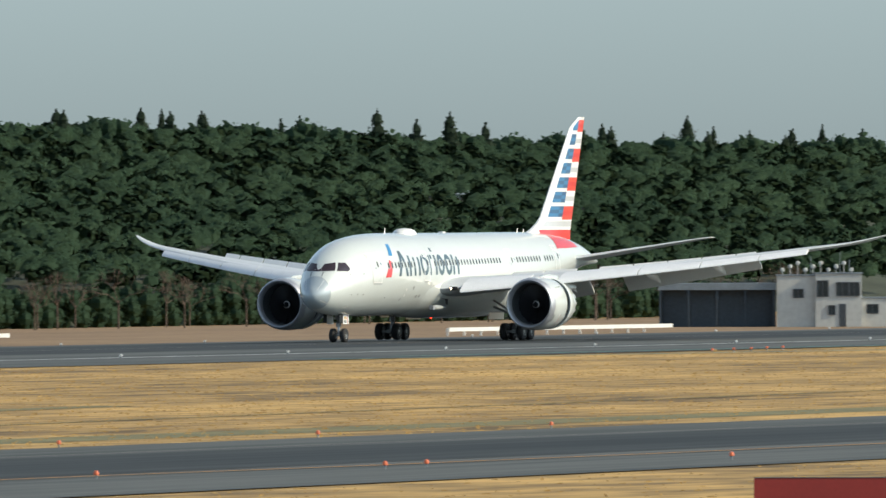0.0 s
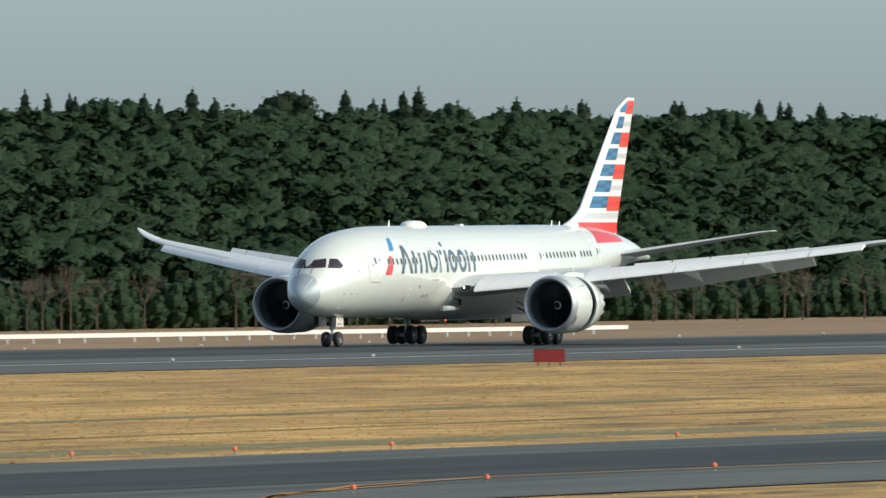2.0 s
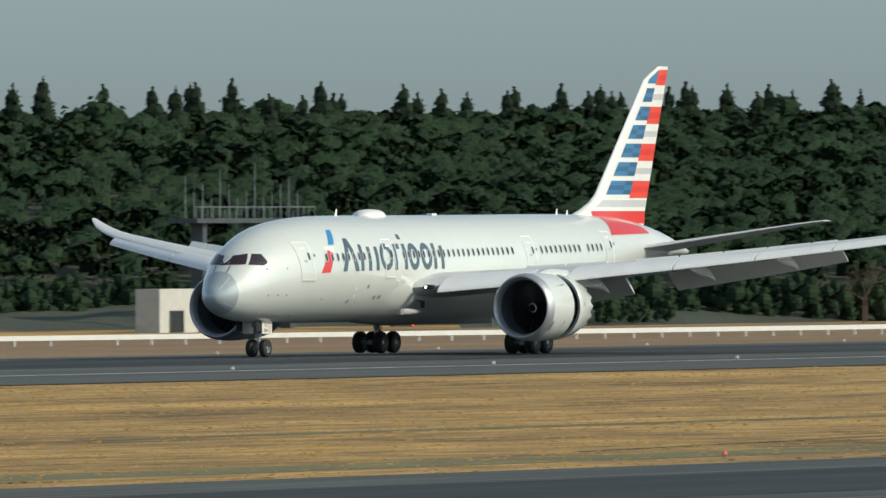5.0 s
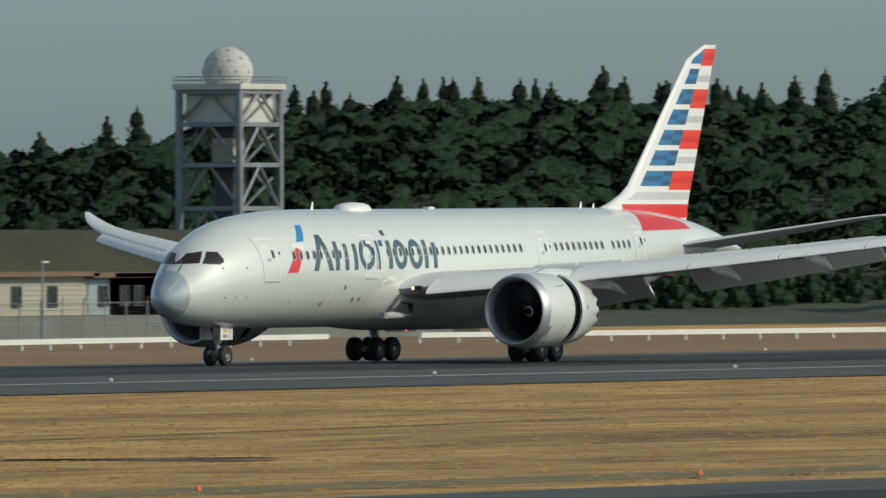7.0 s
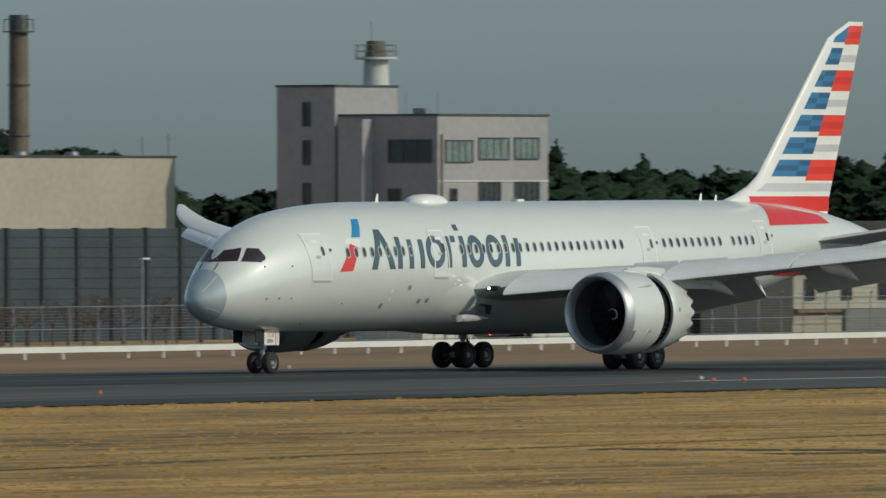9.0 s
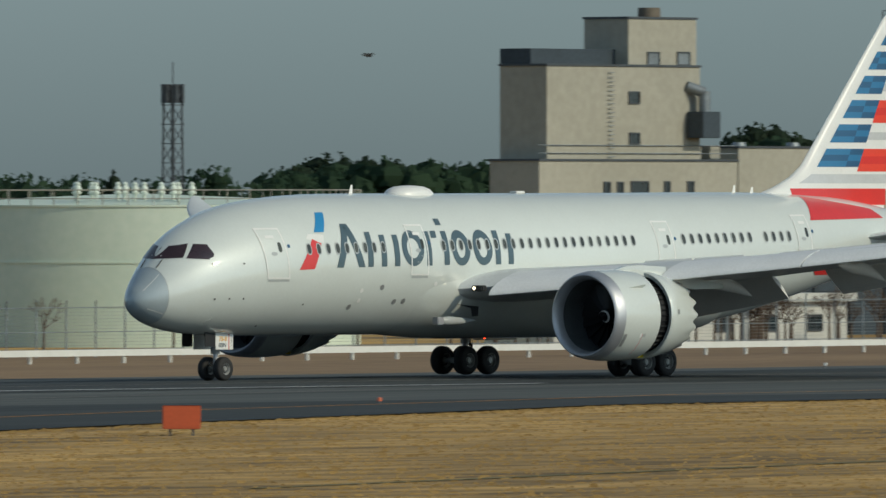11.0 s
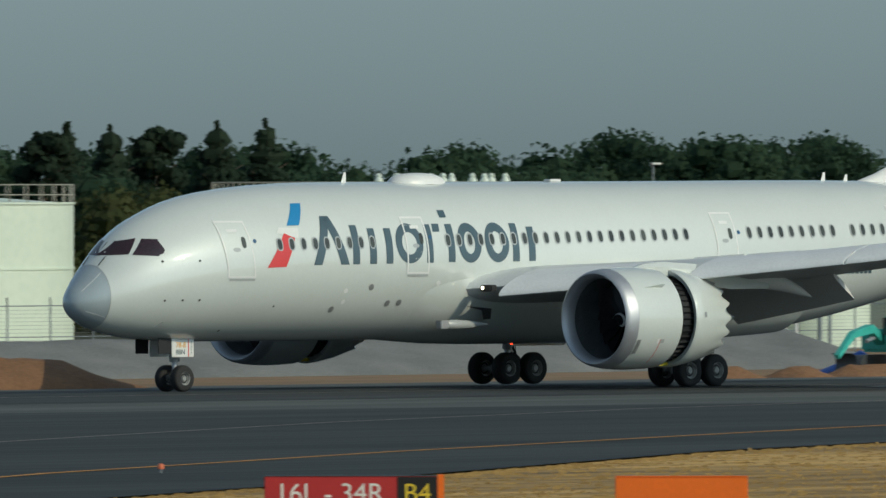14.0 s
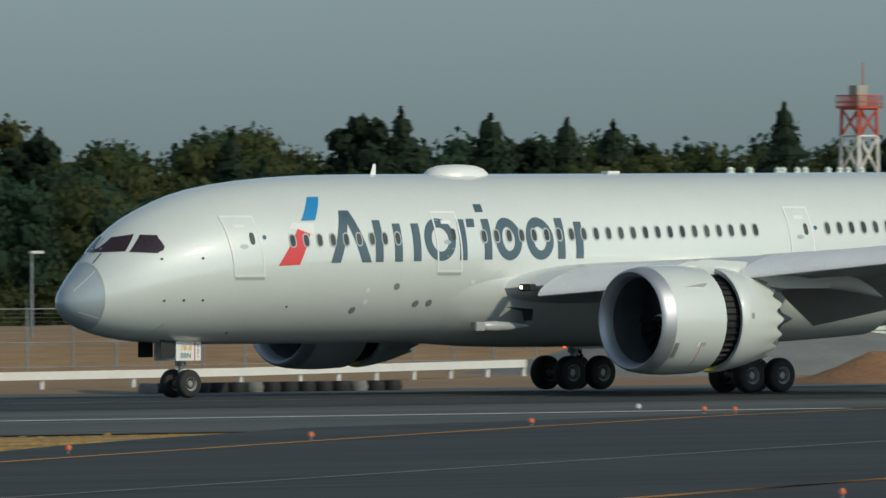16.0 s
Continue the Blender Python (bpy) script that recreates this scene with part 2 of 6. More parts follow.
def wing_z(y):
    return 3.55 + 0.092 * (y - 2.9) + 0.0014 * (y - 2.9) ** 2 + 0.04 * max(0, y - 26.8) ** 2


def wing_box(y, hand, cut=0.0):
    le, te = wing_le(y), wing_te(y)
    th = 0.105 - 0.022 * min(1, (y - 2.9) / 8)
    return airfoil(le, max(0.12, (te - le) * (1 - cut)), th, wing_z(y) + 0.22, -hand * y, radians(0.9 - 0.7 * (y - 2.9) / 27))


def wing(plane, hand):
    ys = [1.2, 2.9, 5, 7.5, 9.8, 12, 15, 18, 21, 23.5, 25.5, 26.6, 27.6, 28.5, 29.2, 29.7, 29.95]
    main = part("wing", loft([wing_box(max(y, 2.0), hand) if y > 2 else wing_box(2.0, hand) for y in ys], cap0=True, cap1=True), WING_GREY, plane, "light grey swept wing with raked tip")
    # flaps, drooped behind and below the trailing edge
    for a, b, k in ((3.3, 9.2, 0.16), (11.6, 20.9, 0.19)):
        rings = []
        for y in spread(a, b, 5):
            c = (wing_te(y) - wing_le(y)) * k
            rings.append(airfoil(wing_te(y) - c * 0.42, c, 0.12, wing_z(y) + 0.12 - 0.02 * c, -hand * y, radians(40)))
        # White paint here stands in for light on the grey flap's underside.
        part("flap", loft(rings, cap0=True, cap1=True), WHITE, main, "lowered trailing flap whitened to look sunlit")
    # raised spoilers
    for a, b in ((4.2, 6.4), (6.5, 8.8), (10.4, 12.6), (12.7, 14.9), (15.0, 17.2), (17.3, 19.5), (19.6, 20.9)):
        bm = bmesh.new()
        rings = []
        for y in (a, b):
            c = (wing_te(y) - wing_le(y))
            x0, z0 = wing_te(y) - 0.30 * c - NOSE, wing_z(y) + 0.20 + 0.012 * c
            L = 0.10 * c + 0.2
            t = radians(38)
            rings.append([(x0, -hand * y, z0), (x0 + L * math.cos(t), -hand * y, z0 + L * math.sin(t)), (x0 + L * math.cos(t) + 0.03, -hand * y, z0 + L * math.sin(t) - 0.05), (x0 + 0.05, -hand * y, z0 - 0.06)])
        part("spoiler", loft(rings, cap0=True, cap1=True), WHITE, main, "raised spoiler panel", smooth=False)
    # slats, pushed forward and down
    for a, b in ((4.2, 8.2), (10.15, 15.0), (15.08, 18.8), (18.88, 22.4), (22.48, 25.4)):
        rings = []
        for y in spread(a, b, 3):
            c = (wing_te(y) - wing_le(y)) * 0.12 + 0.70
            rings.append(airfoil(wing_le(y) - 0.60, c, 0.16, wing_z(y) - 0.17, -hand * y, radians(-27), n=10))
        part("slat", loft(rings, cap0=True, cap1=True), SLAT, main, "pale extended leading edge slat")
    # flap track fairings
    for y, lng in ((8.4, 3.6), (14.3, 3.2), (18.8, 2.9)):
        te, z = wing_te(y), wing_z(y)
        rings = []
        for u, r, dz in ((0, 0.02, 0.0), (0.1, 0.16, -0.08), (0.3, 0.28, -0.18), (0.5, 0.30, -0.28), (0.68, 0.26, -0.50), (0.85, 0.16, -0.86), (1.0, 0.02, -1.22)):
            x = te - 0.95 - lng + u * lng - NOSE
            rings.append([(x, -hand * y + r * 0.8 * math.cos(k * math.tau / 12), z - 0.02 + dz * 0.55 + r * math.sin(k * math.tau / 12)) for k in range(12)])
        part("flap_fairing", loft(rings, cap0=True, cap1=True), WHITE, main, "pointed flap track fairing")
    # wing root landing light
    # Solid black box: the recess's shade is put into its colour.
    part("light_recess_shade", box(17.92 - NOSE, 18.3 - NOSE, -hand * 3.75 - 0.30, -hand * 3.75 + 0.30, 3.66, 3.92, bevel=0.05), DARK, main, "black box standing in for the shaded landing light recess")
    bm = bmesh.new()
    bmesh.ops.create_icosphere(bm, subdivisions=2, radius=0.07, matrix=Matrix.Translation((17.93 - NOSE, -hand * 3.62, 3.80)))
    part("landing_light", bm, LAMP_ON, main, "lit landing light in the wing root")
    return main


def engine(plane, hand):
    cy, cz, s0 = -hand * 9.73, 2.68, 17.72 - NOSE
    eng = group("engine", "", "", (0, 0, 0))
    eng.parent = plane
    eng["label"] = "large turbofan with open reverser sleeve"
    c = (s0, cy, cz)
    prof = [(1.1, 1.50), (0.55, 1.50), (0.22, 1.55), (0.06, 1.63), (0.0, 1.69), (0.04, 1.75), (0.2, 1.815), (0.55, 1.87)]
    part("inlet_lip", revolve(prof, c, n=64), METAL, eng, "polished metal inlet lip")
    part("fan_cowl", revolve([(0.554, 1.872), (0.9, 1.90), (1.6, 1.92), (2.3, 1.90), (2.85, 1.87), (2.87, 1.80), (2.7, 1.70)], c, n=64), SILVER, eng)
    part("inlet_duct", revolve([(0.5, 1.499), (1.6, 1.49), (2.2, 1.49)], c, n=64), INLET, eng, "dark inlet liner")
    # Flat near-black disc painted as the shade behind the fan blades.
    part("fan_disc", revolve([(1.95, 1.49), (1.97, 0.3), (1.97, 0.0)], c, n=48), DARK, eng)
    for k in range(18):
        a = k * math.tau / 18
        rows = []
        for r, tw, w in ((0.3, 0.35, 0.22), (0.8, 0.7, 0.26), (1.46, 1.05, 0.30)):
            row = []
            for u in (-1, 0, 1):
                da = u * w * math.sin(tw) / r + 0.12 * (r - 0.3)
                row.append((s0 + 1.75 + u * w * 0.5 * math.cos(tw), cy + r * math.cos(a + da), cz + r * math.sin(a + da)))
            rows.append(row)
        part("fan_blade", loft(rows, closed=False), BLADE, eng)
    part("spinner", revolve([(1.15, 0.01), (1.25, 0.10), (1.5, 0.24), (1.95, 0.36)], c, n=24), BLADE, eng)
    bm = bmesh.new()
    rows = []
    for k in range(15):
        a = k * 0.42
        u = k / 14
        x, r = 1.14 + 0.40 * u, 0.10 + 0.20 * u
        rows.append([(s0 + x - 0.02, cy + r * math.cos(a), cz + r * math.sin(a)), (s0 + x + 0.06, cy + (r + 0.055) * math.cos(a), cz + (r + 0.055) * math.sin(a))])
    part("spinner_swirl", loft(rows, closed=False, bm=bm), WHITE, eng, "white spiral mark")
    # open reverser: dark cascade ring with vanes
    part("cascade", revolve([(2.7, 1.60), (3.9, 1.54)], c, n=64), DARK, eng, "dark exposed reverser cascade")
    for k in range(44):
        a = k * math.tau / 44
        bm = bmesh.new()
        p = [(s0 + x, cy + r * math.cos(a + da), cz + r * math.sin(a + da)) for x, r, da in ((2.8, 1.60, -0.01), (3.72, 1.55, -0.01), (3.72, 1.63, 0.01), (2.8, 1.70, 0.01))]
        bm.faces.new([bm.verts.new(q) for q in p])
        part("cascade_vane", bm, DARK, eng)
    for sg in (1, -1):
        bm = box(s0 + 2.8, s0 + 3.75, cy - 0.28, cy + 0.28, cz + sg * 1.72 - 0.06, cz + sg * 1.72 + 0.06)
        part("reverser_track", bm, YELLOW, eng, "yellow primed track of the reverser")
    # translating sleeve with chevrons
    n = 96
    rings = []
    for x, r, chev in ((3.66, 1.66, 0), (3.62, 1.82, 0), (3.70, 1.865, 0), (4.1, 1.82, 0), (4.8, 1.70, 0), (5.35, 1.56, 0.5), (5.75, 1.46, 1), (5.72, 1.41, 1), (5.0, 1.46, 0), (3.7, 1.50, 0)):
        ring = []
        for k in range(n):
            a = k * math.tau / n
            tri = abs(((k / 6.0) % 1) * 2 - 1)
            tri = tri * tri * (3 - 2 * tri)
            xx = x + chev * (0.36 * tri - 0.2)
            rr = r - chev * 0.05 * tri
            ring.append((s0 + xx, cy + rr * math.cos(a), cz + rr * math.sin(a)))
        rings.append(ring)
    part("reverser_sleeve", loft(rings), SILVER, eng, "sleeve slid aft with scalloped edge")
    part("core_nozzle", revolve([(3.5, 1.0), (5.0, 0.95), (6.0, 0.72), (6.6, 0.55), (6.55, 0.50)], c, n=40), STRUT, eng, "bare metal core nozzle")
    part("exhaust_cone", revolve([(5.8, 0.45), (6.7, 0.35), (7.5, 0.03)], c, n=24), STRUT, eng)
    # pylon
    rings = []
    for x, zl, zh, w in ((1.7, 4.45, 4.50, 0.05), (2.6, 4.30, 4.72, 0.26), (3.6, 4.1, 4.78, 0.34), (5.2, 3.9, 4.7, 0.36), (7.0, 3.75, 4.3, 0.30), (9.3, 3.75, 3.95, 0.05)):
        rings.append([(s0 + x, cy + w * cc, zl + (zh - zl) * (0.5 + 0.5 * q)) for cc, q in ((1, -1), (1, 0.4), (0.5, 1), (-0.5, 1), (-1, 0.4), (-1, -1))])
    part("pylon", loft(rings, cap0=True, cap1=True), SILVER, eng)
    # strake on the cowl and service marks
    bm = bmesh.new()
    a = radians(38) if hand < 0 else math.pi - radians(38)
    base = [Vector((s0 + x, cy + r * math.cos(a), cz + r * math.sin(a))) for x, r in ((1.1, 1.90), (2.1, 1.90), (2.1, 2.12), (1.9, 2.12))]
    th = Vector((0, -math.sin(a), math.cos(a))) * 0.02
    loft([[q - th for q in base], [q + th for q in base]], cap0=True, cap1=True, bm=bm)
    part("strake", bm, SILVER, eng, smooth=False)

    def on_cowl(x, ang, r=1.925):
        b = ang if hand < 0 else math.pi - ang
        return (s0 + x, cy + r * math.cos(b), cz + r * math.sin(b))

    def decal(name, x0, x1, a0, a1, mat, label="", r=1.925):
        part(name, loft([[on_cowl(x0 + (x1 - x0) * k / 3, a, r) for k in range(4)] for a in spread(a0, a1, 3)], closed=False), mat, eng, label)
    decal("warning_label", 1.62, 1.74, -0.50, -0.40, WHITE, "small white warning label")
    decal("warning_label", 1.80, 1.98, -0.49, -0.41, STRIPE_GREY)
    decal("red_line", 1.76, 1.785, -1.02, -0.42, RED, "thin red danger line")
    decal("latch_panel", 0.60, 0.78, -0.75, -0.42, STRUT, "bare metal latch panel", 1.905)
    decal("access_port", 4.05, 4.17, 0.02, 0.13, STRUT, "", 1.845)
    return eng


def wheel(parent, x, y, r, w, hand):
    prof = [(-w / 2, r * 0.50), (-w / 2, r * 0.80), (-w * 0.44, r * 0.92), (-w * 0.30, r * 0.985), (-w * 0.12, r), (-w * 0.11, r * 0.985), (-w * 0.09, r), (w * 0.09, r), (w * 0.11, r * 0.985), (w * 0.12, r), (w * 0.30, r * 0.985), (w * 0.44, r * 0.92), (w / 2, r * 0.80), (w / 2, r * 0.50)]
    hub = group("wheel", "", "")
    hub.parent = parent
    hub.location = (x, y, r)
    part("tyre", revolve(prof, (0, 0, 0), "y", 36), TYRE, hub, "black rubber tyre")
    prof = [(-w * 0.40, 0.01), (-w * 0.40, r * 0.18), (-w * 0.22, r * 0.24), (-w * 0.26, r * 0.40), (-w * 0.46, r * 0.47), (-w * 0.48, r * 0.53), (w * 0.48, r * 0.53), (w * 0.46, r * 0.47), (w * 0.26, r * 0.40), (w * 0.22, r * 0.24), (w * 0.40, r * 0.18), (w * 0.40, 0.01)]
    part("rim", revolve(prof, (0, 0, 0), "y", 24), RIM, hub, "grey wheel rim")
    for sg in (-1, 1):
        part("hub_ring", revolve([(sg * w * 0.275, r * 0.25), (sg * w * 0.29, r * 0.31), (sg * w * 0.275, r * 0.37)], (0, 0, 0), "y", 24), DARK, hub)
    return hub


def main_gear(plane, hand):
    y, x = -hand * 4.9, 27.6 - NOSE
    g = group("main_gear", "", "")
    g.parent = plane
    g["label"] = "four-wheel main landing gear truck"
    for dx in (-0.72, 0.72):
        for dy in (-0.66, 0.66):
            wheel(g, x + dx, y + dy, 0.62, 0.48, hand)
        part("axle", tube((x + dx, y - 0.6, 0.62), (x + dx, y + 0.6, 0.62), 0.09), STRUT, g)
    part("truck_beam", tube((x - 0.85, y, 0.62), (x + 0.85, y, 0.62), 0.14, n=12), STRUT, g)
    part("oleo", tube((x, y, 0.6), (x, y, 1.5), 0.12, n=14), METAL, g, "bright oleo piston")
    part("strut", tube((x, y, 1.35), (x - 0.1, y + hand * 0.15, 3.4), 0.2, n=14), STRUT, g)
    part("drag_brace", tube((x, y, 1.8), (x - 1.3, y + hand * 1.3, 2.9), 0.08), STRUT, g)
    part("side_brace", tube((x, y, 1.7), (x + 0.2, y + hand * 1.9, 2.4), 0.08), STRUT, g)
    part("torque_link", tube((x + 0.2, y, 0.8), (x + 0.45, y, 1.2), 0.05), STRUT, g)
    bm = tube((x + 0.45, y, 1.2), (x + 0.15, y, 1.6), 0.05)
    for k in range(5):
        tube((x + 0.22, y - 0.2 + 0.1 * k, 1.6), (x + 0.3 + 0.05 * k, y - 0.2 + 0.1 * k, 0.75), 0.018, n=5, bm=bm)
    part("hoses", bm, DARK, g)
    part("gear_door", box(x - 0.9, x + 0.75, y - hand * 0.62, y - hand * 0.56, 1.65, 3.1, bevel=0.02), SILVER, g, "gear leg door")
    part("bay_door", box(x - 1.4, x + 1.5, y + hand * 1.6, y + hand * 1.66, 1.5, 2.0, bevel=0.02), SILVER, g, "small open bay door")
    return g


def words(text, size, mat, parent, m, name="lettering", label=""):
    cu = bpy.data.curves.new(name, "FONT")
    cu.body, cu.size, cu.align_x, cu.align_y, cu.extrude = text, size, "CENTER", "CENTER", 0.004
    tmp = new("tmp", cu)
    me = bpy.data.meshes.new_from_object(tmp.evaluated_get(bpy.context.evaluated_depsgraph_get()))
    bpy.data.objects.remove(tmp)
    bpy.data.curves.remove(cu)
    me.materials.append(mat)
    ob = new(name, me)
    ob.parent = parent
    ob.matrix_basis = m
    if label:
        ob["label"] = label
    return ob


def nose_gear(plane):
    g = group("nose_gear", "", "")
    g.parent = plane
    g["label"] = "twin-wheel nose landing gear"
    for y in (-0.42, 0.42):
        wheel(g, 0, y, 0.50, 0.36, 1)
    part("axle", tube((0, -0.5, 0.5), (0, 0.5, 0.5), 0.07), STRUT, g)
    part("oleo", tube((0, 0, 0.5), (0.0, 0, 1.2), 0.09, n=14), METAL, g, "bright oleo piston")
    part("strut", tube((0, 0, 1.1), (0.05, 0, 2.6), 0.14, n=14), STRUT, g)
    part("drag_brace", tube((0, 0, 1.4), (-1.1, 0, 2.3), 0.07), STRUT, g)
    part("torque_link", tube((0.12, 0, 0.62), (0.38, 0, 0.95), 0.045), STRUT, g)
    part("steering_collar", tube((0, 0, 1.12), (0, 0, 1.4), 0.2, n=14), STRUT, g)
    # forward doors hang open either side of the bay, aft door carries the marks
    for hand in (1, -1):
        d = part("forward_door", box(-1.40, -0.74, -hand * 0.62 - 0.02, -hand * 0.62 + 0.02, 1.42, 2.05, bevel=0.015), DARK, g, "open dark forward bay door")
        d = part("aft_door", box(-0.70, 0.42, -hand * 0.60 - 0.02, -hand * 0.60 + 0.02, 1.30, 2.02, bevel=0.015), WHITE, g, "white bay door with markings")
        if hand == 1:
            turn = Matrix.Rotation(radians(90), 4, "X")
            words("78-8", 0.28, AMBER, d, Matrix.Translation((-0.25, -0.627, 1.74)) @ turn, label="amber type number")
            words("8BN", 0.26, TITLE, d, Matrix.Translation((-0.27, -0.627, 1.48)) @ turn, label="dark fleet letters")
            part("door_stripe", box(0.12, 0.16, -0.627, -0.618, 1.31, 2.01), RED, d, smooth=False)
            words("E\nT\nO\nP\nS", 0.10, TITLE, d, Matrix.Translation((0.28, -0.627, 1.66)) @ turn, label="small dark stacked letters")
    bm = bmesh.new()
    for y in (-0.22, 0.22):
        bmesh.ops.create_icosphere(bm, subdivisions=2, radius=0.09, matrix=Matrix.Translation((-0.22, y, 1.72)))
    part("taxi_light", bm, WHITE, g)
    return g


FIN_GREY = material("pale grey stripe paint", (0.58, 0.59, 0.60), 0.35, 0.1, 0.05, 1, 10, coat=0.4)


def fin_x(z):
    """Leading and trailing stations of the fin at height z."""
    u = (z - 7.7) / (16.3 - 7.7)
    le = 43.6 + u * 7.75 - 1.6 * max(0, 0.16 - u) / 0.16 * max(0, 0.16 - u) / 0.16 * 1.3
    if u > 0.93:
        le += (u - 0.93) / 0.07 * 0.9
    te = 50.75 + u * 3.0
    return le, te


def tail(plane):
    zs = [6.6, 7.3, 7.7, 8.1, 8.5, 9.0, 10, 11.5, 13, 14.5, 15.6, 15.95, 16.2, 16.42]
    rings = []
    for z in zs:
        le, te = fin_x(max(z, 7.7))
        if z < 7.7:
            te = 50.7
        r = airfoil(le, te - le, 0.095, 0, 0)
        rings.append([(x, yz, z) for x, _, yz in [(q[0], 0, q[2] - 0.02 * 4 * ((q[0] + NOSE - le) / (te - le)) * (1 - (q[0] + NOSE - le) / (te - le)) * (te - le)) for q in r]])
    fin = part("fin", loft(rings, cap0=True, cap1=True), WHITE, plane, "tall fin with flag stripes")

    def skin(s, z, hand, off=0.012):
        le, te = fin_x(z)
        x = min(1, max(0.0, (s - le) / (te - le)))
        t = 5 * 0.095 * (0.2969 * math.sqrt(x) - 0.126 * x - 0.3516 * x * x + 0.2843 * x**3 - 0.1036 * x**4) * (te - le)
        return (s - NOSE, -hand * (t + off), z)

    def stripe(name, z0, z1, fa, fb, mat, hand):
        rows = []
        for z in spread(z0, z1, 3):
            a, b = fa(z), fb(z)
            rows.append([skin(a + (b - a) * k / 8, z, hand) for k in range(9)])
        part(name, loft(rows, closed=False), mat, fin)

    def front(z):
        le, te = fin_x(z)
        return le + 0.62 + 0.03 * (16.4 - z)

    def mid(z):
        return 48.7 + (z - 9.2) * (52.5 - 48.7) / (16.3 - 9.2)

    def rear(z):
        return fin_x(z)[1] - 0.02

    for hand in (1, -1):
        top, pitch = 16.22, 1.075
        for k in range(7):
            z1 = top - pitch * k
            z0 = z1 - 0.80
            h = z1 - z0
            if k == 0:
                stripe("blue_stripe", z0, z1, lambda z: fin_x(z)[0] + 0.45, mid, BLUE, hand)
            else:
                for j, m in enumerate((BLUE, BLUE_DARK, BLUE)):
                    stripe("blue_stripe", z0 + h * j / 3, z0 + h * (j + 1) / 3, front, lambda z: mid(z) - 1.0, m, hand)
                for j, m in enumerate((BLUE_DARK, BLUE, BLUE_DARK)):
                    stripe("blue_stripe", z0 + h * j / 3, z0 + h * (j + 1) / 3, lambda z: mid(z) - 1.0, mid, m, hand)
            z0b = z1 - 1.0 if k else z0 - 0.1
            if k % 2 == 0:
                for j, m in enumerate((RED_BRIGHT, RED, RED_BRIGHT)):
                    stripe("red_stripe", z0b + (z1 - z0b) * j / 3, z0b + (z1 - z0b) * (j + 1) / 3, mid, rear, m, hand)
            else:
                stripe("grey_stripe", z0b + 0.32, z0b + 0.66, mid, rear, FIN_GREY, hand)
        stripe("grey_stripe", 8.25, 8.65, lambda z: fin_x(z)[0] + 0.9, rear, FIN_GREY, hand)
        stripe("red_stripe", 7.3, 8.02, lambda z: 43.6, lambda z: 50.8, RED, hand)
    # horizontal stabilisers
    for hand in (1, -1):
        rings = []
        for y in (0.6, 1.4, 4, 7, 8.8, 9.5, 9.85):
            u = (y - 1.0) / 8.8
            le = 46.6 + u * 7.0 + max(0, y - 9) ** 2 * 0.8
            te = 52.6 + u * 2.75
            rings.append(airfoil(le, max(0.2, te - le), 0.06, 5.72 + u * 1.68, -hand * y))
        part("stabiliser", loft(rings, cap0=True, cap1=True), WING_GREY, plane, "swept horizontal stabiliser")
    return fin


def fuselage(plane):
    ss = [0.0, 0.01, 0.03, 0.05, 0.1, 0.15, 0.2, 0.3, 0.4, 0.5, 0.65, 0.8, 1, 1.1, 1.2, 1.5, 1.8, 2.1, 2.4, 2.8, 3.2, 3.6, 4, 4.6, 5.2, 6, 6.8, 8, 9.4, 10.8, 12, 14, 16, 18, 20, 23, 26, 29, 32, 34, 36, 38, 40, 42, 44, 46, 47.5, 49, 50.5, 52, 53.3, 54.5, 55.3, 55.9]

    def ring(s, n=72):
        zt, zb, hw, zc = body(s)
        out = []
        for k in range(n):
            a = k * math.tau / n
            q = math.sin(a)
            out.append((s - NOSE, hw * math.cos(a), zc + q * ((zt - zc) if q > 0 else (zc - zb))))
        return out
    cut = 1.1
    nose = [s for s in ss if s <= cut and s > 0.005]
    rest = [s for s in ss if s >= cut]
    part("fuselage", loft([ring(s) for s in rest], cap1=True), SILVER, plane, "silver-grey painted fuselage")
    part("radome", loft([ring(s) for s in nose], cap0=True), RADOME, plane, "grey nose radome")
    part("radome_seam", loft([[(x - NOSE, y * 1.004, 3.5 + (z - 3.5) * 1.004) for x, y, z in ((s + NOSE, b_, c_) for s, b_, c_ in ring(q))] for q in (1.10, 1.12)]), STRUT, plane)
    part("tail_pipe", revolve([(0, 0.15), (0.35, 0.10)], (55.85 - NOSE, 0, 5.65), n=16), STRUT, plane)
    # wing-body fairing
    rings = []
    for s, e in ((14.6, -0.2), (15.6, 0.12), (16.8, 0.45), (18.2, 0.78), (20, 0.97), (23, 1.0), (28, 1.0), (31, 0.92), (33.5, 0.6), (35.5, 0.2), (37, -0.2)):
        zt, zb, hw, zc = body(s)
        zb = 1.86
        r = []
        for k in range(48):
            a = k * math.tau / 48
            q = math.sin(a)
            z = zc + q * ((zt - zc) if q > 0 else (zc - zb))
            u = min(1, max(0, (4.75 - z) / 1.5))
            d = e * 0.34 * u * u * (3 - 2 * u) - 0.10 * (1 - u) - 0.03
            r.append((s - NOSE, (hw + d) * math.cos(a), z + d * q * (1.0 if q < 0 else 0.3) * 0.75))
        rings.append(r)
    part("belly_fairing", loft(rings, cap0=True, cap1=True), SILVER, plane)


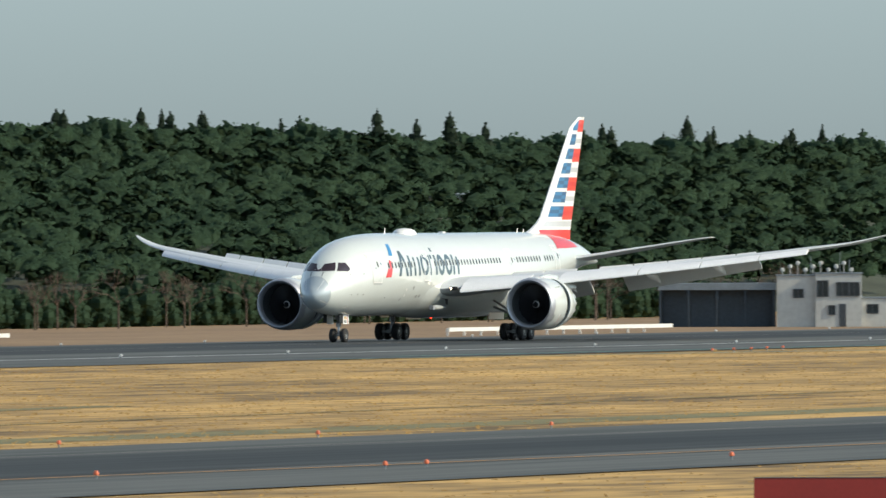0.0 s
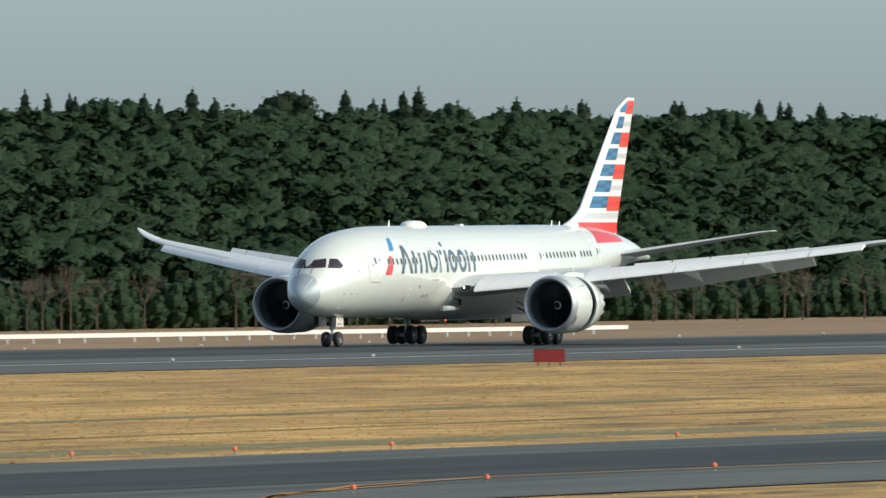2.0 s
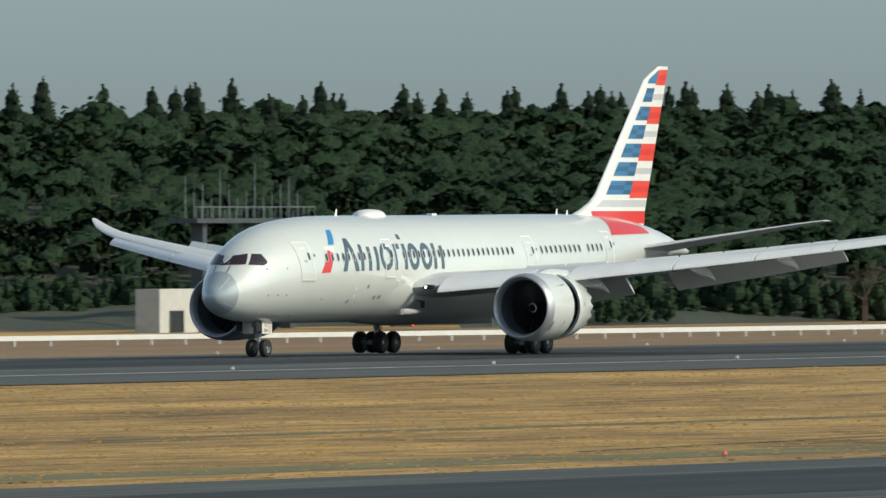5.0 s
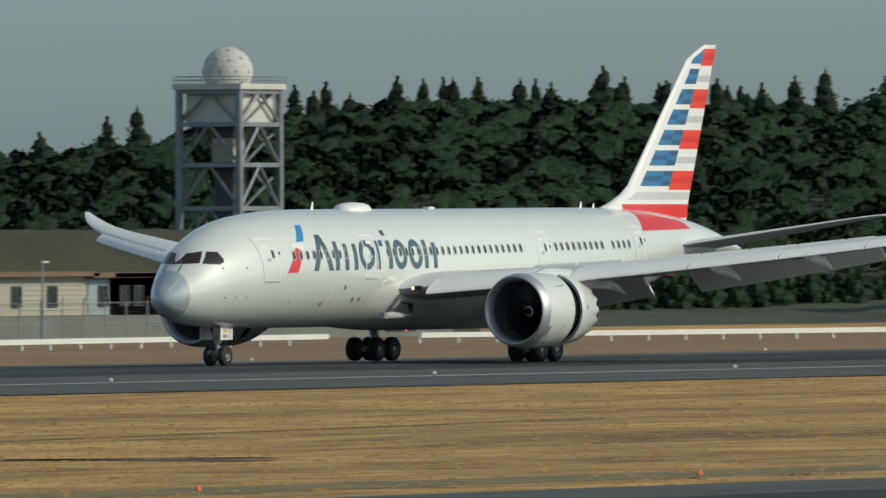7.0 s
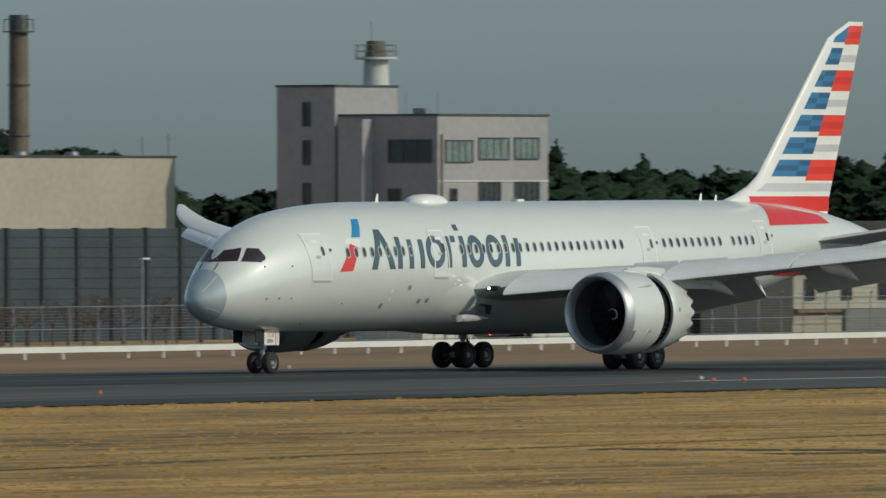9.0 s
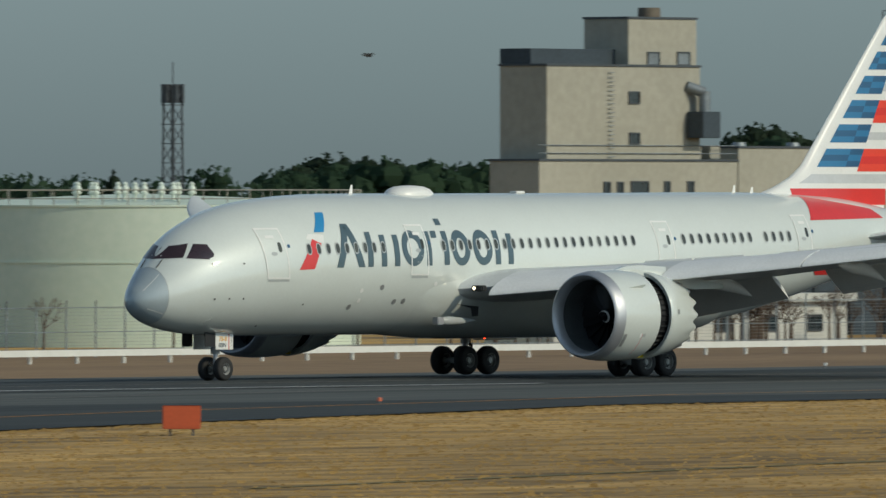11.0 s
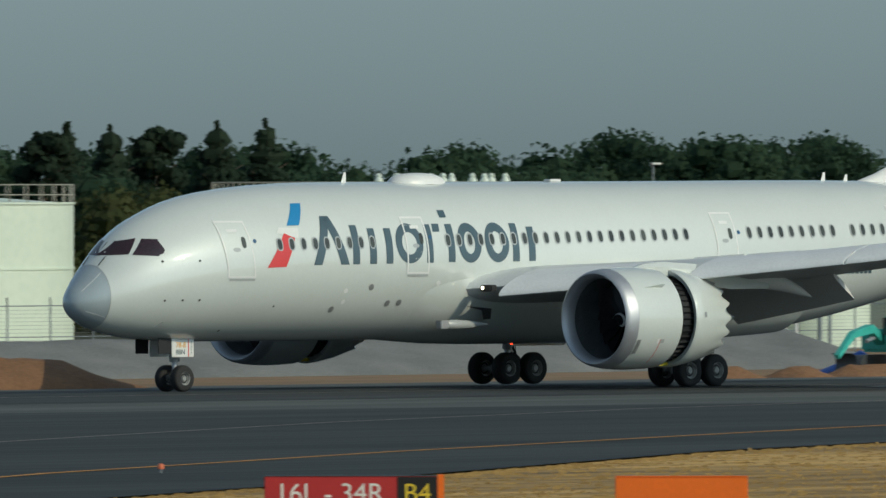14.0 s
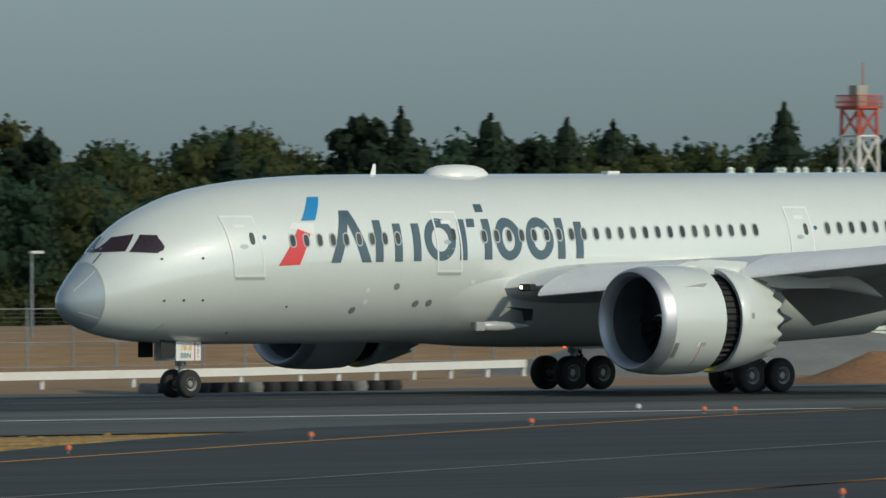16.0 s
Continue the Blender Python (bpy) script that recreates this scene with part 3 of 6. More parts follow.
def doors(plane, hand):
    for s, z0, z1, w, lean in ((5.72, 4.30, 6.28, 1.15, 0.18), (14.75, 4.42, 6.42, 1.02, 0), (31.35, 4.55, 6.55, 1.0, 0), (41.45, 4.85, 6.80, 0.95, 0)):
        d = part("cabin_door", band(spread(z0, z1, 8), lambda z: s - lean * (z - z0) / 2 * 1.0 + lean * 0.5, lambda z: s + w - lean * (z - z0) / 2 + lean * 0.5, 0.010, 3, hand), SILVER, plane, "outlined cabin door")
        bm = bmesh.new()
        t = 0.07
        f = lambda z: -lean * (z - z0) / 2 + lean * 0.5
        band(spread(z0, z1, 8), lambda z: s + f(z) - t, lambda z: s + f(z), 0.016, 1, hand, bm)
        band(spread(z0, z1, 8), lambda z: s + w + f(z), lambda z: s + w + f(z) + t, 0.016, 1, hand, bm)
        band((z0 - t, z0), lambda z: s + f(z) - t, lambda z: s + w + f(z) + t, 0.016, 3, hand, bm)
        band((z1, z1 + t), lambda z: s + f(z) - t, lambda z: s + w + f(z) + t, 0.016, 3, hand, bm)
        part("door_outline", bm, WHITE, d, "white door outline")
        part("door_sill", band((z0 - 0.17, z0 - 0.09), lambda z: s + f(z) - 0.02, lambda z: s + w + f(z) + 0.02, 0.02, 3, hand), STRIPE_GREY, d, "worn grey sill plate")
        part("door_marking", band((z0 + 1.62, z0 + 1.74), lambda z: s + f(z) + 0.3, lambda z: s + f(z) + 0.75, 0.014, 2, hand), WHITE, d)
        part("round_sticker", oval(s + w + 0.22, z0 + 1.30, 0.16, 0.16, 0.012, hand, 2, 12), BLUE_DARK, d, "small round blue sticker")
        part("door_pane", oval(s + w * 0.74, z0 + 1.25, 0.2, 0.42, 0.018, hand), PANE, d, "small dark door window")
        part("door_handle", oval(s + w * 0.42, z0 + 0.98, 0.34, 0.16, 0.018, hand, 2), STRIPE_GREY, d)


def cabin_windows(plane, hand):
    rows = [8.25 + 0.585 * k for k in range(9)]
    rows += [16.9 + 0.581 * k for k in range(23)]
    rows += [33.15 + 0.585 * k for k in range(9)]
    rows += [39.0 + 0.585 * k for k in range(4)]
    for s in rows:
        z = 5.47 + 0.0145 * (s - 8)
        w = part("cabin_window", oval(s, z, 0.31, 0.50, 0.014, hand, 2.6), STRIPE_GREY, plane, "oval cabin window")
        part("pane", oval(s, z, 0.215, 0.40, 0.019, hand, 2.6), PANE, w)


PANES = (((1.46, 5.08), (2.06, 5.12), (2.59, 5.72), (2.11, 5.61)), ((2.15, 5.1), (3.02, 5.06), (3.21, 5.68), (2.73, 5.7)), ((2.98, 5.08), (3.21, 5.16), (3.29, 5.29), (3.18, 5.66)))
WINDSHIELD = ((1.30, 4.96), (1.43, 5.07), (2.06, 5.60), (1.94, 5.53))


def cockpit(plane):
    panes = PANES
    for hand in (1, -1):
        for q in panes:
            part("cockpit_window", patch(q, 0.014, 6, hand), GLASS, plane, "dark tinted cockpit window")
        part("windshield", patch(WINDSHIELD, 0.014, 6, hand), GLASS, plane, "dark front windshield")
        part("wiper", tube(side(1.16, 4.70, 0.03, hand), side(1.50, 5.02, 0.04, hand), 0.018, n=5), DARK, plane, "thin dark wiper arm")
        for q in (((0.40, 3.02), (1.06, 2.80), (1.06, 2.825), (0.40, 3.045)), ((0.30, 3.74), (1.05, 4.44), (1.05, 4.46), (0.30, 3.76))):
            part("diverter_strip", patch(q, 0.008, 6, hand), WHITE, plane, "pale lightning strip on the nose")
        part("pitot_tube", tube(side(3.45, 2.62, 0.0, hand), side(3.05, 2.50, 0.10, hand), 0.02, 0.012, n=6), STRUT, plane)


BLUE_MARK = ((8.82, 6.17), (9.42, 6.18), (10.06, 7.0), (9.56, 6.99))
WHITE_MARK = ((8.21, 5.89), (9.21, 5.7), (9.33, 6.07), (8.4, 6.1))
RED_MARK = ((7.57, 4.61), (8.48, 4.64), (9.05, 5.7), (8.56, 5.89))
TITLE_BARS = (((9.86, 4.70), (10.28, 4.70), (10.98, 6.52), (10.60, 6.52)), ((11.25, 4.71), (11.68, 4.71), (11.03, 6.52), (10.64, 6.52)),
              ((11.86, 4.72), (12.21, 4.72), (12.27, 6.18), (11.92, 6.18)), ((12.74, 4.73), (13.09, 4.73), (13.14, 6.06), (12.79, 6.06)), ((13.59, 4.74), (13.94, 4.74), (13.99, 6.06), (13.64, 6.06)),
              ((15.70, 4.76), (16.05, 4.76), (16.11, 6.20), (15.76, 6.20)), ((16.19, 5.92), (16.55, 5.92), (16.60, 6.22), (16.24, 6.22)),
              ((16.85, 4.78), (17.20, 4.78), (17.26, 6.21), (16.91, 6.21)), ((16.80, 6.45), (17.16, 6.45), (17.20, 6.73), (16.84, 6.73)),
              ((20.25, 4.79), (20.60, 4.79), (20.66, 6.23), (20.31, 6.23)), ((21.10, 4.80), (21.45, 4.80), (21.51, 6.10), (21.16, 6.10)))
TITLE_RINGS = ((14.86, 5.49, 1.42, 1.50), (18.02, 5.50, 1.22, 1.50), (19.47, 5.51, 1.26, 1.50))
TAIL_RED = ((42.79, 6.63), (48.97, 6.72), (48.37, 7.13), (43.67, 7.68))
TAIL_RED_LOW = ((43.21, 4.24), (49.64, 4.28), (47.41, 4.76), (42.36, 4.72))
PORTS = ((11.25, 3.04), (12.95, 3.86), (14.03, 3.25), (14.63, 3.27))
PORTS_PALE = ((11.67, 3.73), (11.7, 3.32), (16.41, 3.99))
MARKS = ((3.08, 4.86), (4.55, 4.88), (3.14, 3.42), (4.62, 3.43), (3.88, 3.43), (8.23, 3.18), (6.3, 2.29))
REG = (((38.65, 4.24), (38.84, 4.24), (38.79, 4.51), (38.6, 4.52)), ((38.91, 4.24), (39.09, 4.24), (39.04, 4.51), (38.86, 4.51)), ((39.17, 4.24), (39.35, 4.24), (39.3, 4.51), (39.11, 4.51)), ((39.43, 4.24), (39.62, 4.24), (39.55, 4.51), (39.37, 4.51)), ((39.69, 4.24), (39.88, 4.24), (39.81, 4.51), (39.63, 4.51)), ((39.96, 4.24), (40.15, 4.24), (40.07, 4.51), (39.89, 4.51)))
FLAG = ((38.11, 4.25), (38.47, 4.24), (38.36, 4.49), (38.0, 4.49))


def livery(plane, hand):
    """The airline's mark and title as plain shapes in their colours."""
    part("blue_mark", patch(BLUE_MARK, 0.012, 6, hand), BLUE_BRIGHT, plane)
    part("white_mark", patch(WHITE_MARK, 0.010, 6, hand), WHITE, plane)
    part("red_mark", patch(RED_MARK, 0.013, 6, hand), RED, plane)
    for q in TITLE_BARS:
        part("title_bar", patch(q, 0.011, 8, hand), TITLE, plane)
    for q in TITLE_RINGS:
        part("title_ring", hoop(*q, 0.33, 0.011, hand), TITLE, plane)
    part("red_band", patch(TAIL_RED, 0.012, 12, hand), RED, plane)
    part("red_band", patch(TAIL_RED_LOW, 0.012, 8, hand), RED, plane)
    for s, z in PORTS:
        part("service_port", oval(s, z, 0.26, 0.24, 0.012, hand, 2), STRUT, plane, "small dark service port")
    for s, z in PORTS_PALE:
        part("service_port", oval(s, z, 0.2, 0.18, 0.012, hand, 2), WHITE, plane)
    for s, z in MARKS:
        part("probe", oval(s, z, 0.10, 0.08, 0.02, hand, 2, 8), DARK, plane)
    for q in REG:
        part("registration_bar", patch(q, 0.011, 2, hand), TITLE, plane)
    part("flag_patch", patch(FLAG, 0.011, 2, hand), RED_BRIGHT, plane)
    # air scoop on the belly fairing and small inlet
    bm = bmesh.new()
    rings = []
    for x, r in ((16.9, 0.12), (17.0, 0.17), (17.4, 0.19), (18.1, 0.15), (18.9, 0.03)):
        rings.append([(x - NOSE, -hand * (2.62 + 0.28 * (x - 16.9) / 2.3) + r * 0.8 * math.cos(k * math.tau / 12), 2.42 + r * math.sin(k * math.tau / 12)) for k in range(12)])
    part("air_scoop", loft(rings, cap0=True, cap1=True, bm=bm), STRIPE_GREY, plane, "protruding air scoop")
    part("scoop_mouth", box(16.55 - NOSE, 16.98 - NOSE, -hand * 2.62 - 0.16, -hand * 2.62 + 0.16, 2.27, 2.58, bevel=0.03), METAL, plane, "bare metal scoop mouth", smooth=False)
    # Thin black wedge without a hollow; its colour gives the opening's shade.
    part("ram_inlet", loft([[(x - NOSE, -hand * (2.86 + o), z) for x, z, o in ((17.75, 3.12, 0.0), (19.05, 3.02 - d, 0.08), (19.0, 2.62 + d, 0.08), (18.62, 2.60 + d, 0.06), (18.55, 2.98 - d, 0.05))] for d in (0.0, 0.03)], cap0=True, cap1=True), DARK, plane, "wedge-shaped ram air inlet with painted-in shade", smooth=False)


def airliner():
    plane = group("airliner", "silver-white twin-engine airliner with striped red, white and blue tail", "airplane")
    fuselage(plane)
    for hand in (1, -1):
        wing(plane, hand)
        engine(plane, hand)
        main_gear(plane, hand)
        doors(plane, hand)
        cabin_windows(plane, hand)
        livery(plane, hand)
    nose_gear(plane)
    tail(plane)
    cockpit(plane)
    # roof fittings
    part("antenna_dome", loft([[(17.95 - NOSE + 1.35 * r * math.cos(k * math.tau / 32), 0.75 * r * math.sin(k * math.tau / 32), z) for k in range(32)] for r, z in ((1.02, 7.7), (1.0, 7.82), (0.86, 7.98), (0.6, 8.09), (0.25, 8.13), (0.02, 8.14))]), WHITE, plane, "white antenna dome on the roof")
    for s, h in ((14.0, 0.36), (39.9, 0.36), (41.15, 0.28)):
        part("blade_antenna", loft([[(s - NOSE + dx, y, z) for dx, y in ((-0.02 + o, 0), (0.08 + o * 0.7, 0.02), (0.26, 0), (0.08 + o * 0.7, -0.02))] for z, o in ((7.7, 0), (7.8 + h, 0.16))], cap1=True), WHITE, plane)
    part("beacon", box(24.9 - NOSE, 25.5 - NOSE, -0.2, 0.2, 7.8, 7.9, bevel=0.03), WHITE, plane)
    bm = bmesh.new()
    bmesh.ops.create_icosphere(bm, subdivisions=2, radius=0.07, matrix=Matrix.Translation((23.0 - NOSE, 0, 1.66)))
    part("belly_beacon", bm, BEACON, plane, "red belly beacon")
    return plane


plane = airliner()


# ---- surroundings: materials ----
GRASS = material("dry winter grass", (0.13, 0.078, 0.024), 0.95, 0, 0.3, 0.07, 0.5, bump=0.3, bump_scale=2.0, stretch=(0.3, 1, 1), second=(0.62, 0.375, 0.112))
GRASS_FAR = material("brown verge grass", (0.20, 0.12, 0.06), 0.95, 0, 0.3, 0.06, 1.2, stretch=(0.3, 1, 1), second=(0.30, 0.19, 0.095))
GREEN_GRASS = material("greenish grass", (0.13, 0.12, 0.05), 0.95, 0, 0.3, 0.2, 2, second=(0.22, 0.19, 0.08))
ASPHALT = material("grooved runway asphalt", (0.050, 0.056, 0.054), 0.85, 0, 0.25, 0.12, 0.8, stretch=(0.05, 1, 1), second=(0.125, 0.13, 0.12), spec=0.3)
ASPHALT_DARK = material("dark asphalt", (0.022, 0.026, 0.027), 0.85, 0, 0.25, 0.12, 0.8, stretch=(0.05, 1, 1), second=(0.052, 0.057, 0.057), spec=0.3)
PAINT = material("white line paint", (0.62, 0.62, 0.60), 0.7, 0, 0.2, 0.5, 8)
PAINT_YELLOW = material("worn amber line paint", (0.52, 0.24, 0.05), 0.75, 0, 0.25, 0.3, 6)
PAINT_DIM = material("worn thin line paint", (0.26, 0.22, 0.19), 0.75, 0, 0.3, 0.3, 6)
# Evergreen and conifer tones lifted, standing in for haze over the far woods.
LEAF = material("haze-lifted evergreen foliage", (0.042, 0.080, 0.050), 0.85, 0, 0.3, 0.03, 0.3, island=0.25, second=(0.070, 0.118, 0.066), spec=0.1, leaf=0.55)
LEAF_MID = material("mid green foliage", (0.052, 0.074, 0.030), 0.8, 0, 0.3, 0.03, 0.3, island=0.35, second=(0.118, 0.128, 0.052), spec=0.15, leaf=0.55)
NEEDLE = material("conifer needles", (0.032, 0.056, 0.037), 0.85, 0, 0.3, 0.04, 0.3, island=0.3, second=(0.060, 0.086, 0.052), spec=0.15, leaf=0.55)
BARK = material("bark", (0.10, 0.08, 0.06), 0.9, 0, 0.3, 1, 9, bump=0.4)
TWIG = material("bare twigs", (0.12, 0.085, 0.062), 0.9, 0, 0.3, 1, 9)
SOIL = material("dark forest floor", (0.055, 0.065, 0.042), 0.95, 0, 0.3, 0.1, 1)
BANK = material("scrub bank", (0.030, 0.034, 0.020), 0.95, 0, 0.35, 0.3, 2.5, bump=0.8, second=(0.055, 0.055, 0.032))
CREAM = material("cream wall", (0.34, 0.325, 0.27), 0.85, 0, 0.07, 0.12, 2, second=(0.41, 0.39, 0.33))
GREYWALL = material("grey render", (0.30, 0.295, 0.31), 0.85, 0, 0.06, 0.12, 2, second=(0.36, 0.35, 0.36))
WHITEWALL = material("white wall", (0.48, 0.48, 0.45), 0.8, 0, 0.08, 0.15, 2, second=(0.58, 0.58, 0.54))
SLATE = material("dark corrugated panel", (0.040, 0.056, 0.072), 0.6, 0.1, 0.2, 0.3, 4)
SLATE_POST = material("darker steel post", (0.03, 0.04, 0.05), 0.6, 0.2, 0.2, 0.5, 5)
WINDOW = material("window glass", (0.025, 0.035, 0.04), 0.08, 0, 0.3, 0.6, 3, spec=0.7)
CURTAIN = material("curtained window", (0.16, 0.22, 0.20), 0.3, 0, 0.3, 0.8, 4)
STEEL = material("galvanised steel", (0.22, 0.25, 0.27), 0.5, 0.35, 0.2, 0.8, 8)
STEEL_DARK = material("dark steel", (0.08, 0.09, 0.10), 0.5, 0.4, 0.2, 0.8, 8)
RUST = material("brown roof metal", (0.17, 0.11, 0.08), 0.7, 0.1, 0.2, 0.6, 6)
BRICK_BROWN = material("stained chimney shell", (0.15, 0.125, 0.095), 0.8, 0.1, 0.2, 0.7, 5)
TANK = material("pale green tank paint", (0.62, 0.72, 0.60), 0.45, 0, 0.05, 0.12, 2, second=(0.70, 0.78, 0.66))
VENT = material("pale vent paint", (0.68, 0.74, 0.66), 0.5, 0, 0.05, 1, 6)
MAST_RED = material("mast red paint", (0.50, 0.085, 0.05), 0.6, 0, 0.15, 1, 8)
MAST_WHITE = material("mast white paint", (0.66, 0.64, 0.60), 0.6, 0, 0.12, 1, 8)
RAIL_WHITE = material("white rail paint", (0.68, 0.68, 0.65), 0.5, 0, 0.06, 0.8, 8)
GRAVEL = material("grey gravel", (0.15, 0.155, 0.15), 0.95, 0, 0.25, 0.3, 9, bump=0.8, second=(0.24, 0.24, 0.23))
DIRT = material("red-brown earth", (0.17, 0.085, 0.04), 0.95, 0, 0.3, 0.3, 5, bump=0.8, second=(0.27, 0.14, 0.07))
DIGGER = material("excavator yellow", (0.62, 0.33, 0.025), 0.45, 0, 0.12, 1, 9)
DIGGER_TEAL = material("excavator teal", (0.06, 0.45, 0.38), 0.45, 0, 0.12, 1, 9)
TARP = material("blue tarpaulin", (0.015, 0.10, 0.42), 0.5, 0, 0.2, 0.8, 4, bump=0.5)
SIGN_RED = material("sign red", (0.30, 0.03, 0.026), 0.4, 0, 0.08, 1, 9)
SIGN_ORANGE = material("sign orange", (0.88, 0.17, 0.012), 0.4, 0, 0.05, 1, 9)
SIGN_RUST = material("faded orange sign", (0.55, 0.10, 0.035), 0.5, 0, 0.08, 1, 9)
SIGN_BLACK = material("sign black", (0.012, 0.012, 0.012), 0.4, 0, 0.08, 1, 9)
SIGN_YELLOW = material("sign yellow", (0.75, 0.55, 0.04), 0.4, 0, 0.05, 1, 9)
SIGN_WHITE = material("sign white", (0.78, 0.76, 0.72), 0.4, 0, 0.05, 1, 9)
LIGHT_CAP = material("lamp housing", (0.62, 0.62, 0.60), 0.4, 0, 0.1, 4, 20)
LIGHT_RED = material("orange marker", (0.75, 0.16, 0.06), 0.45, 0, 0.1, 4, 20)


# ---- ground ----
def sheet(name, rows, mat, label, parent=None):
    return tagged(part(name, loft(rows, closed=False), mat, None, smooth=False), label, name.split("_")[0], kind="structure")


FAR_Z = -0.5
xs = (-600, 150, 500, 1000, 3200)
sheet("ground", [[(x, y, z) for x in xs] for y, z in ((-1500, -0.05), (368, -0.05), (400, -0.57), (425, -0.57), (470, -0.55), (4500, -0.5))], GRASS, "dry straw-coloured airfield grass")
sheet("ground_verge", [[(x, y, z) for x in xs] for y, z in ((402, -0.53), (425, -0.53), (480, -0.5))], GRASS_FAR, "brown grass verge beyond the runway")
sheet("road_runway", [[(x, y, z) for x in xs] for y, z in ((317.5, -0.01), (368.3, 0.0), (399, -0.47), (404, -0.5))], ASPHALT, "grey asphalt runway with rubber-darkened centre")
sheet("road_runway_centre", [[(x, y, z) for x in (150, 1700)] for y, z in ((351, 0.006), (368.3, 0.01), (384, -0.22))], ASPHALT_DARK, "rubber-darkened strip along the runway centre")
sheet("road_taxiway", [[(x, y, z) for x in xs] for y, z in ((157, -0.01), (194.5, -0.01))], ASPHALT, "asphalt taxiway parallel to the runway")
sheet("road_taxiway_centre", [[(x, y, z) for x in xs] for y, z in ((171, 0.002), (186, 0.002))], ASPHALT_DARK, "darker wheel track of the taxiway")
# high-speed exit between runway and taxiway
EXIT_NEAR = ((470, 318), (446, 316.5), (410, 315.5), (386.8, 313.8), (373.7, 308.8), (345.7, 299.6), (321.7, 290.7), (301.4, 284.0), (277.6, 273.5), (251.0, 257.5), (240.2, 251), (223.0, 241.5), (150, 194.6))
EXIT_FAR = ((300, 338), (290, 331), (275, 325), (268, 322.5), (263.5, 320.7), (258, 316.5), (249.5, 310.5), (241, 304), (234.5, 298.6), (225, 291.5), (210, 281), (190, 268), (60, 194.6))
bm = loft([[(x, y, 0.004) for x, y in EXIT_NEAR], [(x, y, 0.004) for x, y in EXIT_FAR]], closed=False)
tagged(part("road_exit", bm, ASPHALT_DARK, None, smooth=False), "dark asphalt exit taxiway branching off the runway", "road", kind="structure")


def ribbon(name, pts, width, mat, label, z=0.02):
    rows = []
    for i, (x, y) in enumerate(pts):
        a, b = Vector(pts[max(0, i - 1)]), Vector(pts[min(len(pts) - 1, i + 1)])
        n = Vector((-(b - a).y, (b - a).x)).normalized() * width / 2
        rows.append([(x - n.x, y - n.y, z), (x + n.x, y + n.y, z)])
    return tagged(part(name, loft(rows, closed=False), mat, None, smooth=False), label, "road marking", kind="structure")


ribbon("road_line", ((478.8, 335.3), (1600, 335.2)), 0.9, PAINT, "white runway edge line")
ribbon("road_line", ((120, 337), (299, 335.4)), 0.9, PAINT, "white runway edge line")
ribbon("road_line", ((150, 362.0), (1600, 362.0)), 0.25, PAINT_DIM, "faint line near the runway centre")
ribbon("road_line", ((480, 335), (466.7, 331.2), (430, 329.5), (408, 327.5), (390.5, 322.6), (365.2, 316.5), (337, 306.8), (324.5, 305.0), (297.1, 292.1), (270.1, 279.0), (243, 264.3), (214, 245.7), (160, 212)), 0.32, PAINT_YELLOW, "amber edge line of the exit")
ribbon("road_line", ((299.6, 334.1), (287.6, 328), (269.3, 316.6), (250, 303.7), (225.1, 286.6), (190, 262)), 0.32, PAINT_YELLOW, "amber edge line of the exit")
ribbon("road_line", ((470, 349), (420, 346.5), (372, 338.4), (355, 336), (328.4, 327.2), (303, 315.8), (277, 301), (251.7, 286), (228.5, 271.8), (199.3, 253.8), (150, 222)), 0.22, PAINT_DIM, "thin centre line of the exit")
ribbon("road_line", ((371, 357.3), (394, 355), (430, 352)), 0.8, PAINT, "worn white bars on the runway")
ribbon("road_line", ((228.6, 254.9), (211.7, 244.5), (190, 231)), 0.32, PAINT_YELLOW, "amber edge line of the taxiway")
ribbon("road_line", ((700, 168.5), (437, 168), (412, 168.5), (393, 169.6), (377, 170.0), (361.7, 167.7), (346.5, 163.3), (335, 158)), 0.3, PAINT_YELLOW, "amber taxiway edge line curving off")
ribbon("road_line", ((365, 167.3), (350.5, 164.7), (336.2, 159.4)), 0.3, PAINT_YELLOW, "amber taxiway edge line curving off")
ribbon("road_line", ((300, 187), (700, 187)), 0.16, PAINT_DIM, "thin taxiway side line")
ribbon("road_line", ((326, 199.8), (420, 194)), 0.2, PAINT_DIM, "thin taxiway side line")
GREEN_LINE = material("pale green paint", (0.12, 0.30, 0.24), 0.7, 0, 0.2, 0.4, 6)
ribbon("road_line", ((770, 318), (835, 306), (880, 300)), 0.8, GREEN_LINE, "pale green painted line")
ribbon("road_line", ((790, 321), (880, 318)), 0.8, GREEN_LINE, "pale green painted line")
ribbon("ground_ditch", ((430, 262), (330, 246), (270, 231)), 0.5, GREEN_GRASS, "narrow drainage line in the grass", -0.03)
ribbon("ground_ditch", ((640, 228), (520, 222), (440, 217), (390, 209)), 0.5, GREEN_GRASS, "narrow drainage line in the grass", -0.03)
ribbon("ground_ditch", ((560, 241), (470, 236), (405, 236)), 2.2, GREEN_GRASS, "strip of greener grass", -0.035)
ribbon("ground_strip", ((700, 203), (300, 203)), 5.0, GREEN_GRASS, "greener strip of grass by the taxiway", -0.04)


